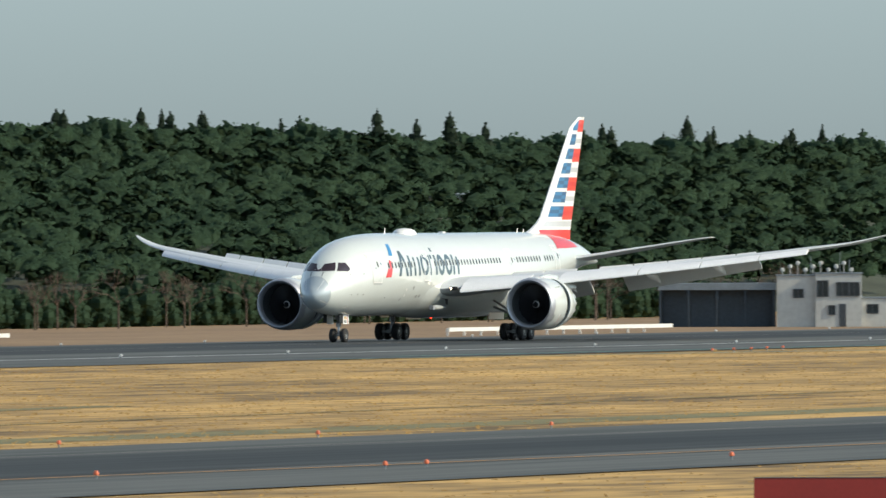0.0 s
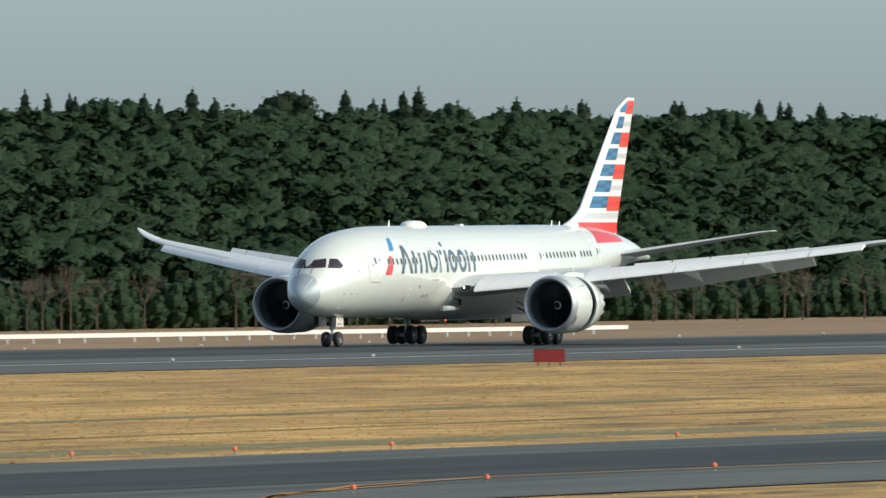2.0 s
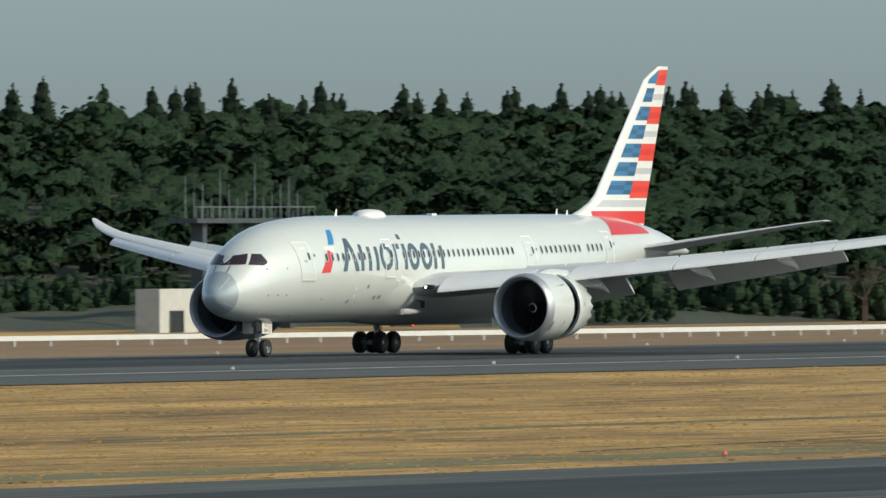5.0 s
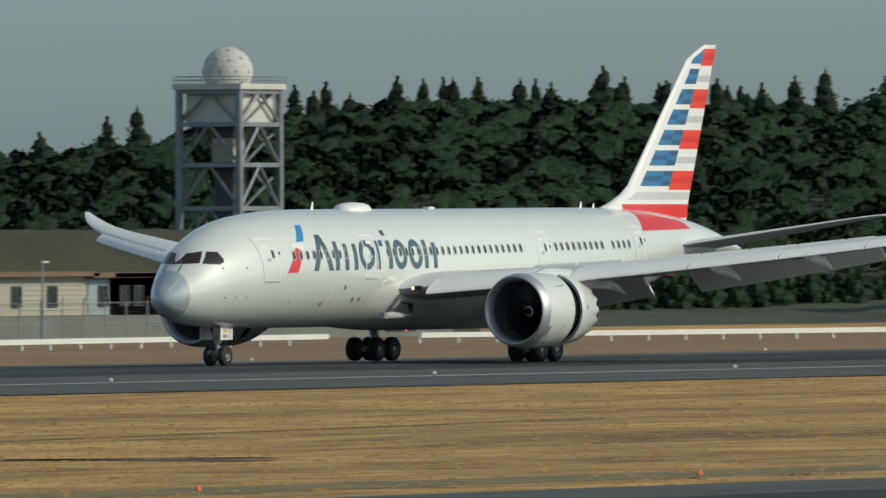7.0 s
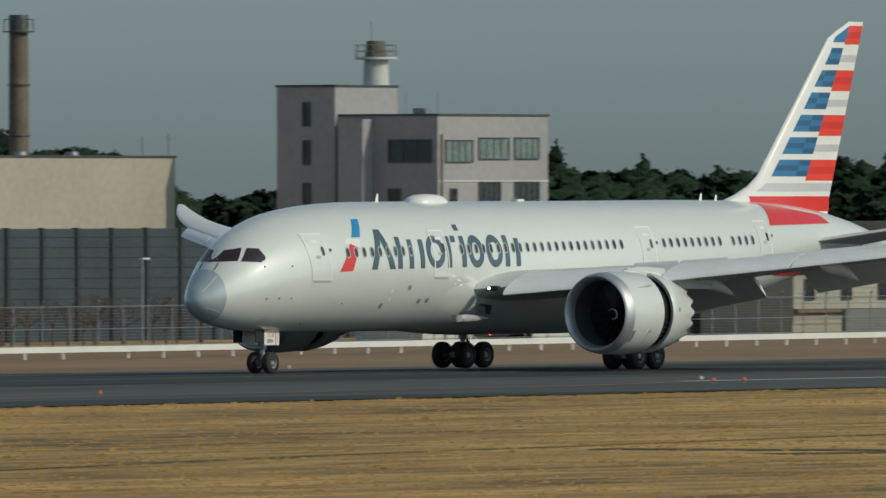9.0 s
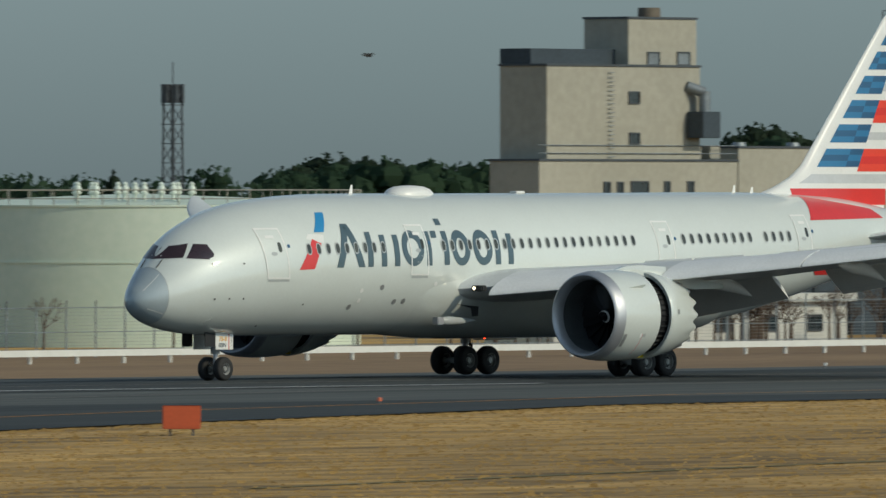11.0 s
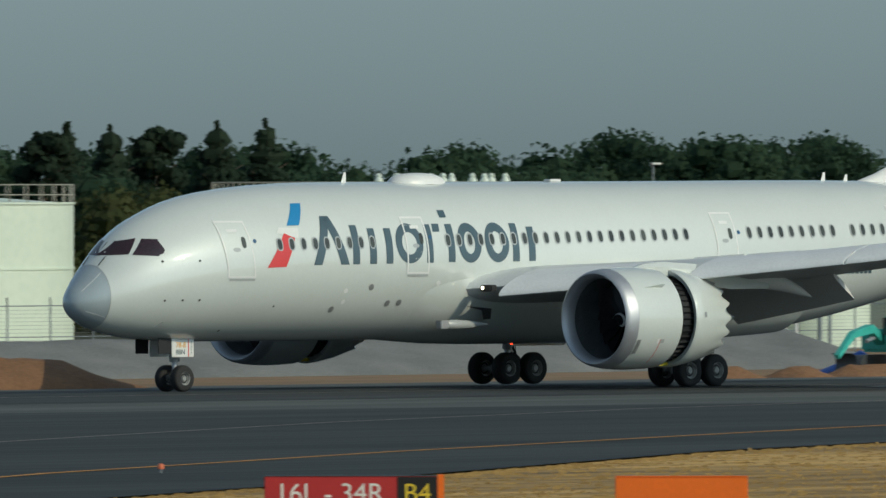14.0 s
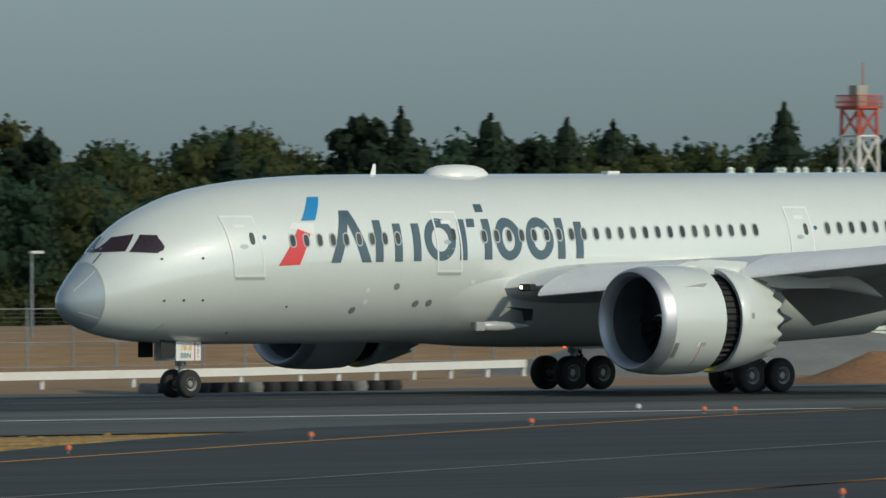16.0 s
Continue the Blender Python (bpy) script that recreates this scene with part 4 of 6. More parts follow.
def cards(name, quads, mat, label, category, normals=None):
    """One mesh of loose quads from an array n x 4 x 3."""
    n = len(quads)
    me = bpy.data.meshes.new(name)
    me.vertices.add(n * 4)
    me.vertices.foreach_set("co", quads.reshape(-1).astype(np.float32))
    me.loops.add(n * 4)
    me.loops.foreach_set("vertex_index", np.arange(n * 4, dtype=np.int32))
    me.polygons.add(n)
    me.polygons.foreach_set("loop_start", np.arange(0, n * 4, 4, dtype=np.int32))
    me.polygons.foreach_set("loop_total", np.full(n, 4, dtype=np.int32))
    me.update(calc_edges=True)
    if normals is not None:
        at = me.attributes.new("custom_normal", "FLOAT_VECTOR", "POINT")
        at.data.foreach_set("vector", np.repeat(normals, 4, axis=0).reshape(-1).astype(np.float32))
    me.materials.append(mat)
    ob = new(name, me)
    return tagged(ob, label, category, kind="stuff") if label else ob


def leafy(name, q, mat, label, category):
    return cards(name, np.ascontiguousarray(q[:, :4]), mat, label, category, np.ascontiguousarray(q[:, 4]))



# ---- trees ----
RNG = np.random.default_rng(11)


def leaf_quads(centres, normals, size, rng):
    """Ragged leaf clumps, one quad each, facing roughly along the normals."""
    n = len(centres)
    nn = normals + rng.normal(0, 0.55, (n, 3))
    nn /= np.linalg.norm(nn, axis=1, keepdims=True)
    ref = rng.normal(0, 1, (n, 3))
    u = np.cross(nn, ref)
    u /= np.linalg.norm(u, axis=1, keepdims=True)
    w = np.cross(nn, u)
    s = (size * rng.uniform(0.55, 1.25, n))[:, None]
    j = lambda: rng.uniform(0.45, 1.1, (n, 1)) * s
    bend = nn * s * 0.25
    quads = np.stack([centres - u * j() - w * j() * 0.5 - bend, centres + u * j() * 0.5 - w * j(), centres + u * j() + w * j() * 0.5 - bend, centres - u * j() * 0.5 + w * j()], 1)
    soft = normals / np.linalg.norm(normals, axis=1, keepdims=True) * 0.75 + nn * 0.35
    soft /= np.linalg.norm(soft, axis=1, keepdims=True)
    return np.concatenate([quads, soft[:, None, :]], 1)


def broadleaf(rng, height=9.0, width=6.0, leaves=420, size=0.42, solid=0.88):
    """Quads of a rounded evergreen crown built of lobes, on the origin."""
    lobes = []
    k = 11
    for i in range(k):
        a = i * 2.4 + rng.uniform(-0.4, 0.4)
        u = (i + 0.5) / k
        z = height * (0.30 + 0.58 * u)
        r = width * 0.34 * math.sqrt(max(0.05, 1 - (u * 1.05 - 0.28) ** 2)) * rng.uniform(0.8, 1.15)
        lobes.append((r * math.cos(a), r * math.sin(a), z, width * rng.uniform(0.18, 0.27)))
    lobes.append((0, 0, height * 0.88, width * 0.22))
    q = []
    per = leaves // len(lobes)
    for cx, cy, cz, r in lobes:
        d = rng.normal(0, 1, (per, 3))
        d[:, 2] = d[:, 2] * 0.8 + 0.25
        d /= np.linalg.norm(d, axis=1, keepdims=True)
        c = np.array([cx, cy, cz]) + d * r * rng.uniform(0.66, 1.12, (per, 1)) * np.array([1, 1, 0.85])
        q.append(leaf_quads(c, d, size, rng))
        q.append(core((cx, cy, cz), r * solid, r * solid * 0.86, rng, 5, 4))
    return np.concatenate(q)


def lump(rng):
    """Top of a rounded crown among many: two lobes of leaves, highest point near the origin."""
    q = []
    for cx, cy, cz, r in ((rng.uniform(0.3, 0.7), 0, -1.1, 1.2), (-rng.uniform(0.5, 0.9), rng.uniform(-0.5, 0.2), -1.4, 1.1)):
        d = rng.normal(0, 1, (24, 3))
        d[:, 1] = -np.abs(d[:, 1]) * 0.8
        d[:, 2] = d[:, 2] * 0.7 + 0.4
        d /= np.linalg.norm(d, axis=1, keepdims=True)
        c = np.array([cx, cy, cz]) + d * r * rng.uniform(0.8, 1.08, (24, 1)) * np.array([1, 1, 0.85])
        q.append(leaf_quads(c, d, 0.22, rng))
        q.append(core((cx, cy, cz), r * 0.92, r * 0.8, rng, 6, 2, -0.35))
    q = np.concatenate(q)
    q[:, 4] += np.array([0, -0.5, 0.7])
    q[:, 4] /= np.linalg.norm(q[:, 4], axis=1, keepdims=True)
    return q


def core(centre, r, rz, rng, nu=6, nv=4, low=-1.45):
    """Leafy mass inside a lobe: a lumpy closed shell of quads."""
    u = np.linspace(0, math.tau, nu + 1)
    v = np.linspace(low, 1.5, nv + 1)
    U, V = np.meshgrid(u, v, indexing="ij")
    bump = rng.uniform(0.62, 1.15, U.shape)
    bump[-1] = bump[0]
    n = np.stack([np.cos(V) * np.cos(U), np.cos(V) * np.sin(U), np.sin(V)], -1)
    p = n * bump[..., None] * np.array([r, r, rz]) + np.array(centre)
    quads = np.stack([p[:-1, :-1], p[1:, :-1], p[1:, 1:], p[:-1, 1:]], 2).reshape(-1, 4, 3)
    nn = (n[:-1, :-1] + n[1:, 1:]).reshape(-1, 3)
    nn /= np.linalg.norm(nn, axis=1, keepdims=True)
    return np.concatenate([quads, nn[:, None, :]], 1)


def conifer(rng, height=11.0, width=3.6, leaves=360, size=0.36, start=0.12, power=0.8):
    """Quads of a pointed conifer with drooping tiers."""
    tiers = max(8, int(height / 0.55))
    q = []
    for i in range(tiers):
        u = i / (tiers - 1)
        z = height * (start + (0.98 - start) * u)
        r = width / 2 * (1 - u) ** power * rng.uniform(0.72, 1.14) + 0.05
        n = max(9, int(leaves / tiers * (1.5 - 1.0 * u)))
        a = rng.uniform(0, math.tau, n)
        rr = r * np.sqrt(rng.uniform(0.12, 1.0, n))
        c = np.stack([rr * np.cos(a), rr * np.sin(a), z - rr * 0.35 + rng.normal(0, 0.12, n)], 1)
        nr = np.stack([np.cos(a), np.sin(a), np.full(n, 0.7)], 1)
        q.append(leaf_quads(c, nr, size * (1.1 - 0.4 * u), rng))
    for i in range(7):
        u = i / 7
        q.append(core((0, 0, height * (start + (0.99 - start) * u)), width * 0.38 * (1 - u) ** power, height * 0.10, rng, 6, 4))
    return np.concatenate(q)


# skyline of the far woods, (x, z of the tree tops) on the line y = 600
RIDGE = ((471.21, 9.4), (479.33, 8.91), (484.67, 9.44), (495.92, 9.14), (504.52, 9.39), (517.44, 9.16), (530.65, 9.2), (544.15, 9.1), (561.03, 9.24), (572.85, 9.51), (579.3, 9.03), (584.9, 9.75), (593.94, 10.12), (604.71, 10.1), (608.96, 10.39), (610.18, 10.17), (619.19, 10.08), (620.42, 9.86), (630.85, 8.93), (636.64, 8.32), (652.77, 7.74), (663.78, 7.65), (674.99, 8.7), (683.54, 8.84), (698.06, 8.51), (706.94, 9.31), (715.95, 9.53), (755.66, 10.5), (768.71, 11.27), (785.43, 11.32), (792.59, 7.59), (801.56, 8.14), (840.28, 10.06), (854.49, 9.84), (869.79, 9.14), (885.48, 10.28), (892.04, 11.65), (904.17, 12.39), (916.54, 14.05), (933.55, 15.67), (953.49, 17.18), (980.44, 17.4), (1008.51, 17.15), (1110.46, 17.95), (1167.92, 18.51), (1217.38, 19.69), (1246.0, 19.89), (1256.71, 19.85), (1300.95, 20.12), (1360.05, 20.05), (1362.51, 20.23), (1401.86, 20.33), (1423.78, 20.18), (1443.19, 19.92), (1486.65, 19.49), (1532.41, 19.17), (1580.66, 19.26), (1645.97, 19.31))
RX, RZ = [p[0] for p in RIDGE], [p[1] for p in RIDGE]


def top_at(x, y):
    """Height of the tree tops at a place, following the far skyline as it is seen along the sight line."""
    xr = x * 600 / y
    return 7.5 + (np.interp(xr, RX, RZ) - 7.5) * y / 600


def front_of(x):
    """Where the woods begin."""
    return np.interp(x, (300, 345, 380, 440, 560, 600, 640, 752, 768, 900, 930, 960, 1284, 1302, 1800), (462, 470, 505, 530, 545, 585, 590, 590, 532, 520, 500, 486, 486, 520, 520))


def woods():
    protos = [broadleaf(RNG, 9, 6.8, 230, 0.38) for _ in range(8)]
    fine = [broadleaf(RNG, 9, 6.8, 1100, 0.22, 0.60) for _ in range(5)]
    tall = [conifer(RNG, 10.5, 6.4, 460, 0.30, 0.12, 0.62) for _ in range(5)]
    small = [lump(RNG) for _ in range(10)]
    quads, mids, dark = [], [], []
    y = 488.0
    while y < 606:
        x = 770.0
        while x < y * 2.75:
            yy = y + RNG.uniform(-1.4, 1.4)
            f = float(front_of(x))
            if yy >= f - 1:
                u = min(1.0, max(0.0, (yy - f) / max(20.0, 600 - f)))
                z = 4.6 + (float(top_at(x, min(yy, 600))) - (0.1 if x > 905 else -0.6) - 4.6) * u ** 0.8 + RNG.normal(0, 0.16) + 0.6 * noise.noise((x * 0.05, yy * 0.07, 4.0))
                m = small[RNG.integers(len(small))].copy()
                k = RNG.uniform(0.75, 1.2)
                m[:, :4] = m[:, :4] * np.array([k * RNG.choice((-1, 1)), k, k]) + np.array([x, yy, z])
                quads.append(m)
            x += RNG.uniform(2.1, 3.1)
        y += 4.1
    y = 464.0
    while y < 612:
        x0, x1 = y * 0.78, y * 2.75
        x = x0 + RNG.uniform(0, 4)
        while x < x1:
            yy = y + RNG.uniform(-3, 3)
            f = float(front_of(x))
            if yy >= f and x < 770:
                u = min(1.0, (yy - f) / max(20.0, 600 - f))
                top = float(top_at(x, yy))
                edge = 5.8 + 1.5 * RNG.uniform(-1, 1) if x > 900 or x < 520 else 5.0
                z = edge + (top + 0.7 - edge) * u ** 0.7 if f < 570 else top + 0.3
                z += RNG.normal(0, 0.45)
                h = 9.0 * RNG.uniform(0.8, 1.15)
                con = 0.06 + (0.75 if 850 < x * 600 / yy < 985 else 0.0) + (0.6 if yy > 583 and x > 850 else 0.0)
                p = tall if RNG.uniform() < con else (fine if x < 700 else protos)
                src = p[RNG.integers(len(p))]
                a = RNG.uniform(0, math.tau)
                c, s = math.cos(a), math.sin(a)
                k = h / 9.0
                m = src @ np.array([[c, s, 0], [-s, c, 0], [0, 0, 1]])
                m[:, :4] *= k
                base = z - (10.0 if p is tall else 9.0) * k
                m[:, :4] += np.array([x, yy, base])
                (dark if p is tall else (mids if x < 520 and RNG.uniform() < 0.6 else quads)).append(m)
            x += RNG.uniform(5.0, 7.2)
        y += 8.5
    # close row of trees along the ridge
    x = 805.0
    while x < 1650:
        p = tall if RNG.uniform() < (0.8 if 890 < x < 1210 else 0.3) else protos
        src = p[RNG.integers(len(p))].copy()
        k = RNG.uniform(0.8, 1.05)
        src[:, :4] = src[:, :4] * k + np.array([x, 601 + RNG.uniform(-2, 2), float(top_at(x, 600)) + RNG.normal(0, 0.45) + (1.0 if p is tall else 0.25) - (9.0 if p is protos else 9.6) * k])
        (dark if p is tall else quads).append(src)
        x += RNG.uniform(3.6, 5.0)
    # bushes along the foot of the woods and the bank
    for x in np.arange(900, 925, 2.6):
        src = protos[RNG.integers(len(protos))].copy()
        k = RNG.uniform(0.22, 0.34)
        src[:, :4] = src[:, :4] * k + np.array([x, 487.5 + RNG.uniform(-1, 1) + 12 * (x > 775) * 0, -0.9])
        quads.append(src)
    for x in np.concatenate([np.arange(772, 1290, 3.4), np.arange(300, 470, 3.4)]):
        f = float(front_of(x))
        for dy in (-2.0, 4.0):
            src = (fine if x < 520 else protos)[RNG.integers(4)]
            m = src.copy()
            k = RNG.uniform(0.42, 0.62)
            m[:, :4] = m[:, :4] * np.array([k, k, k]) + np.array([x + RNG.uniform(-1.5, 1.5), f + dy, -0.9 - 1.6 * k])
            (mids if x < 520 else quads).append(m)
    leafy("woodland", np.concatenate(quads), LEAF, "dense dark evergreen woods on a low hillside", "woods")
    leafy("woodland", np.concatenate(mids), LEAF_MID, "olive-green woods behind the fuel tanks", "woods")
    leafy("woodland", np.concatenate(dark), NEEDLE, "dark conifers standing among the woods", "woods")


woods()
# the hillside under the trees
rows = []
for y in (486, 505, 530, 560, 590, 612):
    row = []
    for x in np.linspace(y * 0.6, y * 3.2, 90):
        f = float(front_of(x))
        u = min(1.0, max(0.0, (y - f) / max(20.0, 600 - f)))
        top = float(top_at(x, min(y, 600)))
        row.append((x, y, -0.6 if u <= 0 else max(-0.6, (-0.6 + (top - 6.5 + 0.6) * u ** 0.8))))
    rows.append(row)
tagged(part("ground_hill", loft(rows, closed=False), SOIL), "shaded wooded hillside", "hill", kind="structure")


def single_tree(kind, x, y, base, top, width, seed, label, grp="trees along the skyline"):
    """A tree of its own: trunk, limbs and crown."""
    rng = np.random.default_rng(seed)
    h = top - base
    ob = group(f"{kind}_tree", label, "tree", (x, y, base), grp)
    part("trunk", tube((0, 0, -5.0), (0, 0, h * 0.85), h * 0.022, h * 0.006, n=8), BARK, ob, "tapered brown trunk")
    bm = bmesh.new()
    for k in range(9):
        a = k * 2.4
        z = h * (0.3 + 0.06 * k)
        tube((0, 0, z), (width * 0.36 * math.cos(a), width * 0.36 * math.sin(a), z + h * 0.1), h * 0.008, h * 0.002, n=5, bm=bm)
    part("limbs", bm, BARK, ob)
    if kind == "cedar":
        q = conifer(rng, h, width * 1.5, 900, 0.28, 0.12, rng.uniform(0.42, 0.62))
        mat = NEEDLE
    elif kind == "conifer":
        q = conifer(rng, h, width * 1.35, 900, 0.24, 0.18)
        mat = NEEDLE
    else:
        q = broadleaf(rng, h, width * 1.1, 1100, 0.30, 0.85)
        mat = NEEDLE
    c = leafy("crown", q, mat, "", "")
    c.parent = ob
    c["label"] = "dark uneven crown"
    return ob


TREES = ((1387.21, 21.84, 604, 2.6, 0), (1411.2, 22.21, 604, 2.4, 0), (1417.23, 22.01, 604, 1.8, 0), (1428.92, 22.0, 604, 3, 0), (1452.47, 21.18, 604, 1.8, 0), (1555.2, 21.29, 604, 2, 0), (1584.63, 22.53, 604, 2.6, 0), (1593.8, 21.2, 604, 1.6, 0), (1633.25, 21.68, 604, 1.8, 0), (1648.2, 21.37, 604, 1.6, 0), (1285.91, 21.82, 604, 3.4, 1), (1300.22, 22.26, 604, 2.6, 0), (1309.91, 21.47, 604, 1.8, 0), (1340.6, 20.86, 604, 1.6, 0), (1135.87, 19.55, 604, 2.2, 0), (1124.56, 19.35, 604, 1.8, 0), (1158.45, 19.59, 604, 1.8, 0), (1181.02, 20.5, 604, 1.8, 0), (1185.89, 20.1, 604, 1.6, 0), (1223.69, 21.63, 604, 2.6, 0), (1228.84, 21.34, 604, 1.8, 0), (1233.9, 21.27, 604, 2, 0), (1242.8, 21.07, 604, 1.8, 0), (941.49, 18.2, 604, 2.4, 0), (961.44, 18.81, 604, 2, 0), (964.65, 18.89, 604, 2, 0), (970.11, 19.04, 604, 2.2, 0), (979.36, 18.89, 604, 2, 0), (989.28, 19.08, 604, 3, 0), (993.93, 19.27, 604, 2, 0), (999.55, 18.74, 604, 1.8, 0), (1013.31, 18.57, 604, 2, 0), (1016.87, 18.85, 604, 2, 0), (905.22, 12.08, 620, 2.2, 1), (918.7, 13.16, 620, 2.8, 1), (781.85, 12.77, 620, 3.0, 1), (784.19, 12.53, 620, 2.6, 1), (787.22, 12.29, 620, 1.8, 1), (793.99, 13.07, 620, 4, 1), (663.36, 9.38, 620, 4, 1), (679.34, 8.52, 620, 3, 1), (732.35, 10.21, 620, 3.5, 1), (737.94, 10.23, 620, 3.0, 1))
for i, (x, z, y, w, k) in enumerate(TREES):
    single_tree("conifer" if k == 0 else "broadleaf", x, y, z - 9.5 if k == 0 else z - 8.5, z, w * 2.1, 100 + i, "pointed dark conifer rising above the woodland ridge" if k == 0 else "rounded dark tree rising above the far skyline")
PINES = ((499.07, 11.86, 565, 3.4, 0), (477.71, 11.29, 565, 2.6, 1), (480.74, 10.22, 565, 2.0, 1), (483.17, 10.91, 565, 2.4, 1), (486.52, 10.8, 565, 2.3, 1), (488.69, 10.0, 565, 1.6, 1), (507.72, 10.64, 565, 3.2, 1), (513.36, 11.24, 565, 2.0, 1), (519.53, 11.17, 565, 2.0, 1), (521.27, 11.27, 565, 1.8, 1), (524.54, 11.19, 565, 2.6, 1), (528.14, 11.37, 565, 2.2, 1), (532.92, 11.33, 565, 2.8, 1), (536.71, 11.47, 565, 2.6, 1), (468.49, 11.31, 565, 2.4, 1), (459.52, 10.24, 565, 2.0, 1), (471.36, 11.42, 565, 3.0, 1), (446.0, 10.26, 565, 2.4, 1), (521.08, 11.13, 565, 2, 1))
for i, (x, z, y, w, k) in enumerate(PINES):
    single_tree("conifer" if k == 0 else ("broadleaf" if i % 3 == 2 else "cedar"), x, y, z - 8.0, z, w * 1.45, 300 + i, "tall dark cedar standing above the olive woods", "cedars above the woods")


def bare_tree(x, y, h, seed):
    rng = np.random.default_rng(seed)
    ob = group("bare_tree", "leafless grey-brown tree with fine bare branches", "tree", (x, y, -0.55), "bare trees along the verge")
    part("trunk", tube((0, 0, 0), (0, 0, h * 0.45), 0.09, 0.05, n=6), TWIG, ob)
    bm = bmesh.new()

    def fork(p, d, ln, r, n):
        q = p + d * ln
        tube(p, q, r, r * 0.6, n=4, bm=bm, cap=False)
        if n:
            for _ in range(3):
                e = (d + Vector(rng.normal(0, 0.45, 3))).normalized()
                e.z = abs(e.z)
                fork(q, e.normalized(), ln * 0.72, r * 0.6, n - 1)
    for _ in range(4):
        fork(Vector((0, 0, h * 0.4)), (Vector((0, 0, 1)) + Vector(rng.normal(0, 0.45, 3))).normalized(), h * 0.22, 0.04, 3)
    part("bare_crown", bm, TWIG, ob, "fine bare branches")
    return ob


bare = [bare_tree(0, 0, 4.6 + 0.4 * k, 40 + k) for k in range(4)]
for k in range(58):
    x = 935 + k * 6.1 + RNG.uniform(-3, 3)
    m = pose(x, 474 + RNG.uniform(-4, 6), -0.55, 0, 0, RNG.uniform(0, 360))
    if k < 4:
        bare[k].matrix_basis = m
    else:
        copy_thing(bare[k % 4], m)


# ---- rails, fences, lamps ----
def guard_rail(pts):
    rail = group("guard_rail", "white-painted low guard rail on short posts", "guard rail", grp="white rails beyond the runway")
    for a, b in zip(pts, pts[1:]):
        a3, b3 = Vector((*a, FAR_Z + 0.50)), Vector((*b, FAR_Z + 0.50))
        d = (b3 - a3).normalized()
        n = Vector((-d.y, d.x, 0)) * 0.05
        bm = bmesh.new()
        loft([[p - n + Vector((0, 0, s)) for s in (-0.16, -0.06, 0.0, 0.06, 0.16)] + [p + n + Vector((0, 0, s)) for s in (0.16, 0.06, -0.06, -0.16)] for p in (a3, b3)], cap0=True, cap1=True, bm=bm)
        part("beam", bm, RAIL_WHITE, rail, smooth=False)
    for a, b in zip(pts, pts[1:]):
        L = (Vector(b) - Vector(a)).length
        for k in range(int(L / 3.5)):
            p = Vector(a).lerp(Vector(b), k * 3.5 / L)
            part("post", box(p.x - 0.07, p.x + 0.07, p.y + 0.06, p.y + 0.2, FAR_Z - 0.1, FAR_Z + 0.62), RAIL_WHITE, rail, smooth=False)
    return rail


guard_rail(((470, 440), (551, 440), (578, 441), (614, 444), (677, 449.5), (706, 450.5)))
guard_rail(((716, 450), (760, 441), (808, 433), (881, 426), (960, 422)))
guard_rail(((1020, 409.5), (1068, 408.5)))
guard_rail(((364, 428.3), (340, 417.4), (327.5, 414.3), (322.5, 413.2)))


def fence(pts, height, mat, label, step=2.6, bars=(0.15, 0.5, 0.98), bent=0.3):
    f = group("fence", label, "fence", grp="perimeter fences")
    for a, b in zip(pts, pts[1:]):
        a, b = Vector(a), Vector(b)
        L = (b - a).length
        n = max(1, int(L / step))
        for k in range(n):
            p = a.lerp(b, k / n)
            bm = tube((p.x, p.y, FAR_Z - 0.1), (p.x, p.y, FAR_Z + height), 0.045, n=6)
            if bent:
                tube((p.x, p.y, FAR_Z + height), (p.x - bent, p.y - bent, FAR_Z + height + bent), 0.04, n=6, bm=bm)
            part("post", bm, mat, f)
        for u in bars:
            part("wire_rail", tube((a.x, a.y, FAR_Z + height * u), (b.x, b.y, FAR_Z + height * u), 0.025, n=5), mat, f)
        # woven wire, thin strands
        bm = bmesh.new()
        for z in np.arange(0.1, height, 0.17):
            tube((a.x, a.y, FAR_Z + z), (b.x, b.y, FAR_Z + z), 0.007, n=3, bm=bm, cap=False)
        part("wire_mesh", bm, mat, f)
    return f


fence(((440, 447), (545, 459), (600, 460), (650, 465), (725, 470)), 2.6, STEEL, "grey steel mesh fence with bent post tops")
fence(((290, 432), (347, 437), (400, 446), (440, 447)), 2.9, STEEL, "grey steel mesh fence with bent post tops")


def street_lamp(x, y, z):
    lamp_ = group("street_lamp", "slim grey lamp post with a short arm", "street lamp", (x, y, FAR_Z), "lamp posts behind the fence")
    h = z - FAR_Z
    part("pole", tube((0, 0, 0), (0, 0, h), 0.09, 0.05, n=8), STEEL, lamp_)
    part("lamp_head", box(-0.1, 0.6, -0.12, 0.12, h - 0.06, h + 0.06, bevel=0.03), LIGHT_CAP, lamp_, "pale lamp head")
    return lamp_


LAMPS = ((697.51, 466, 4.64), (641.15, 466, 4.67), (643.96, 466, 4.6), (611.97, 466, 4.65), (575.3, 466, 4.66), (585.29, 466, 4.57), (586.74, 466, 4.66), (445.0, 450, 6.0), (523.0, 520, 8.9), (359.05, 455, 4.54), (462.34, 450, 4.59))
for q in LAMPS:
    street_lamp(*q)


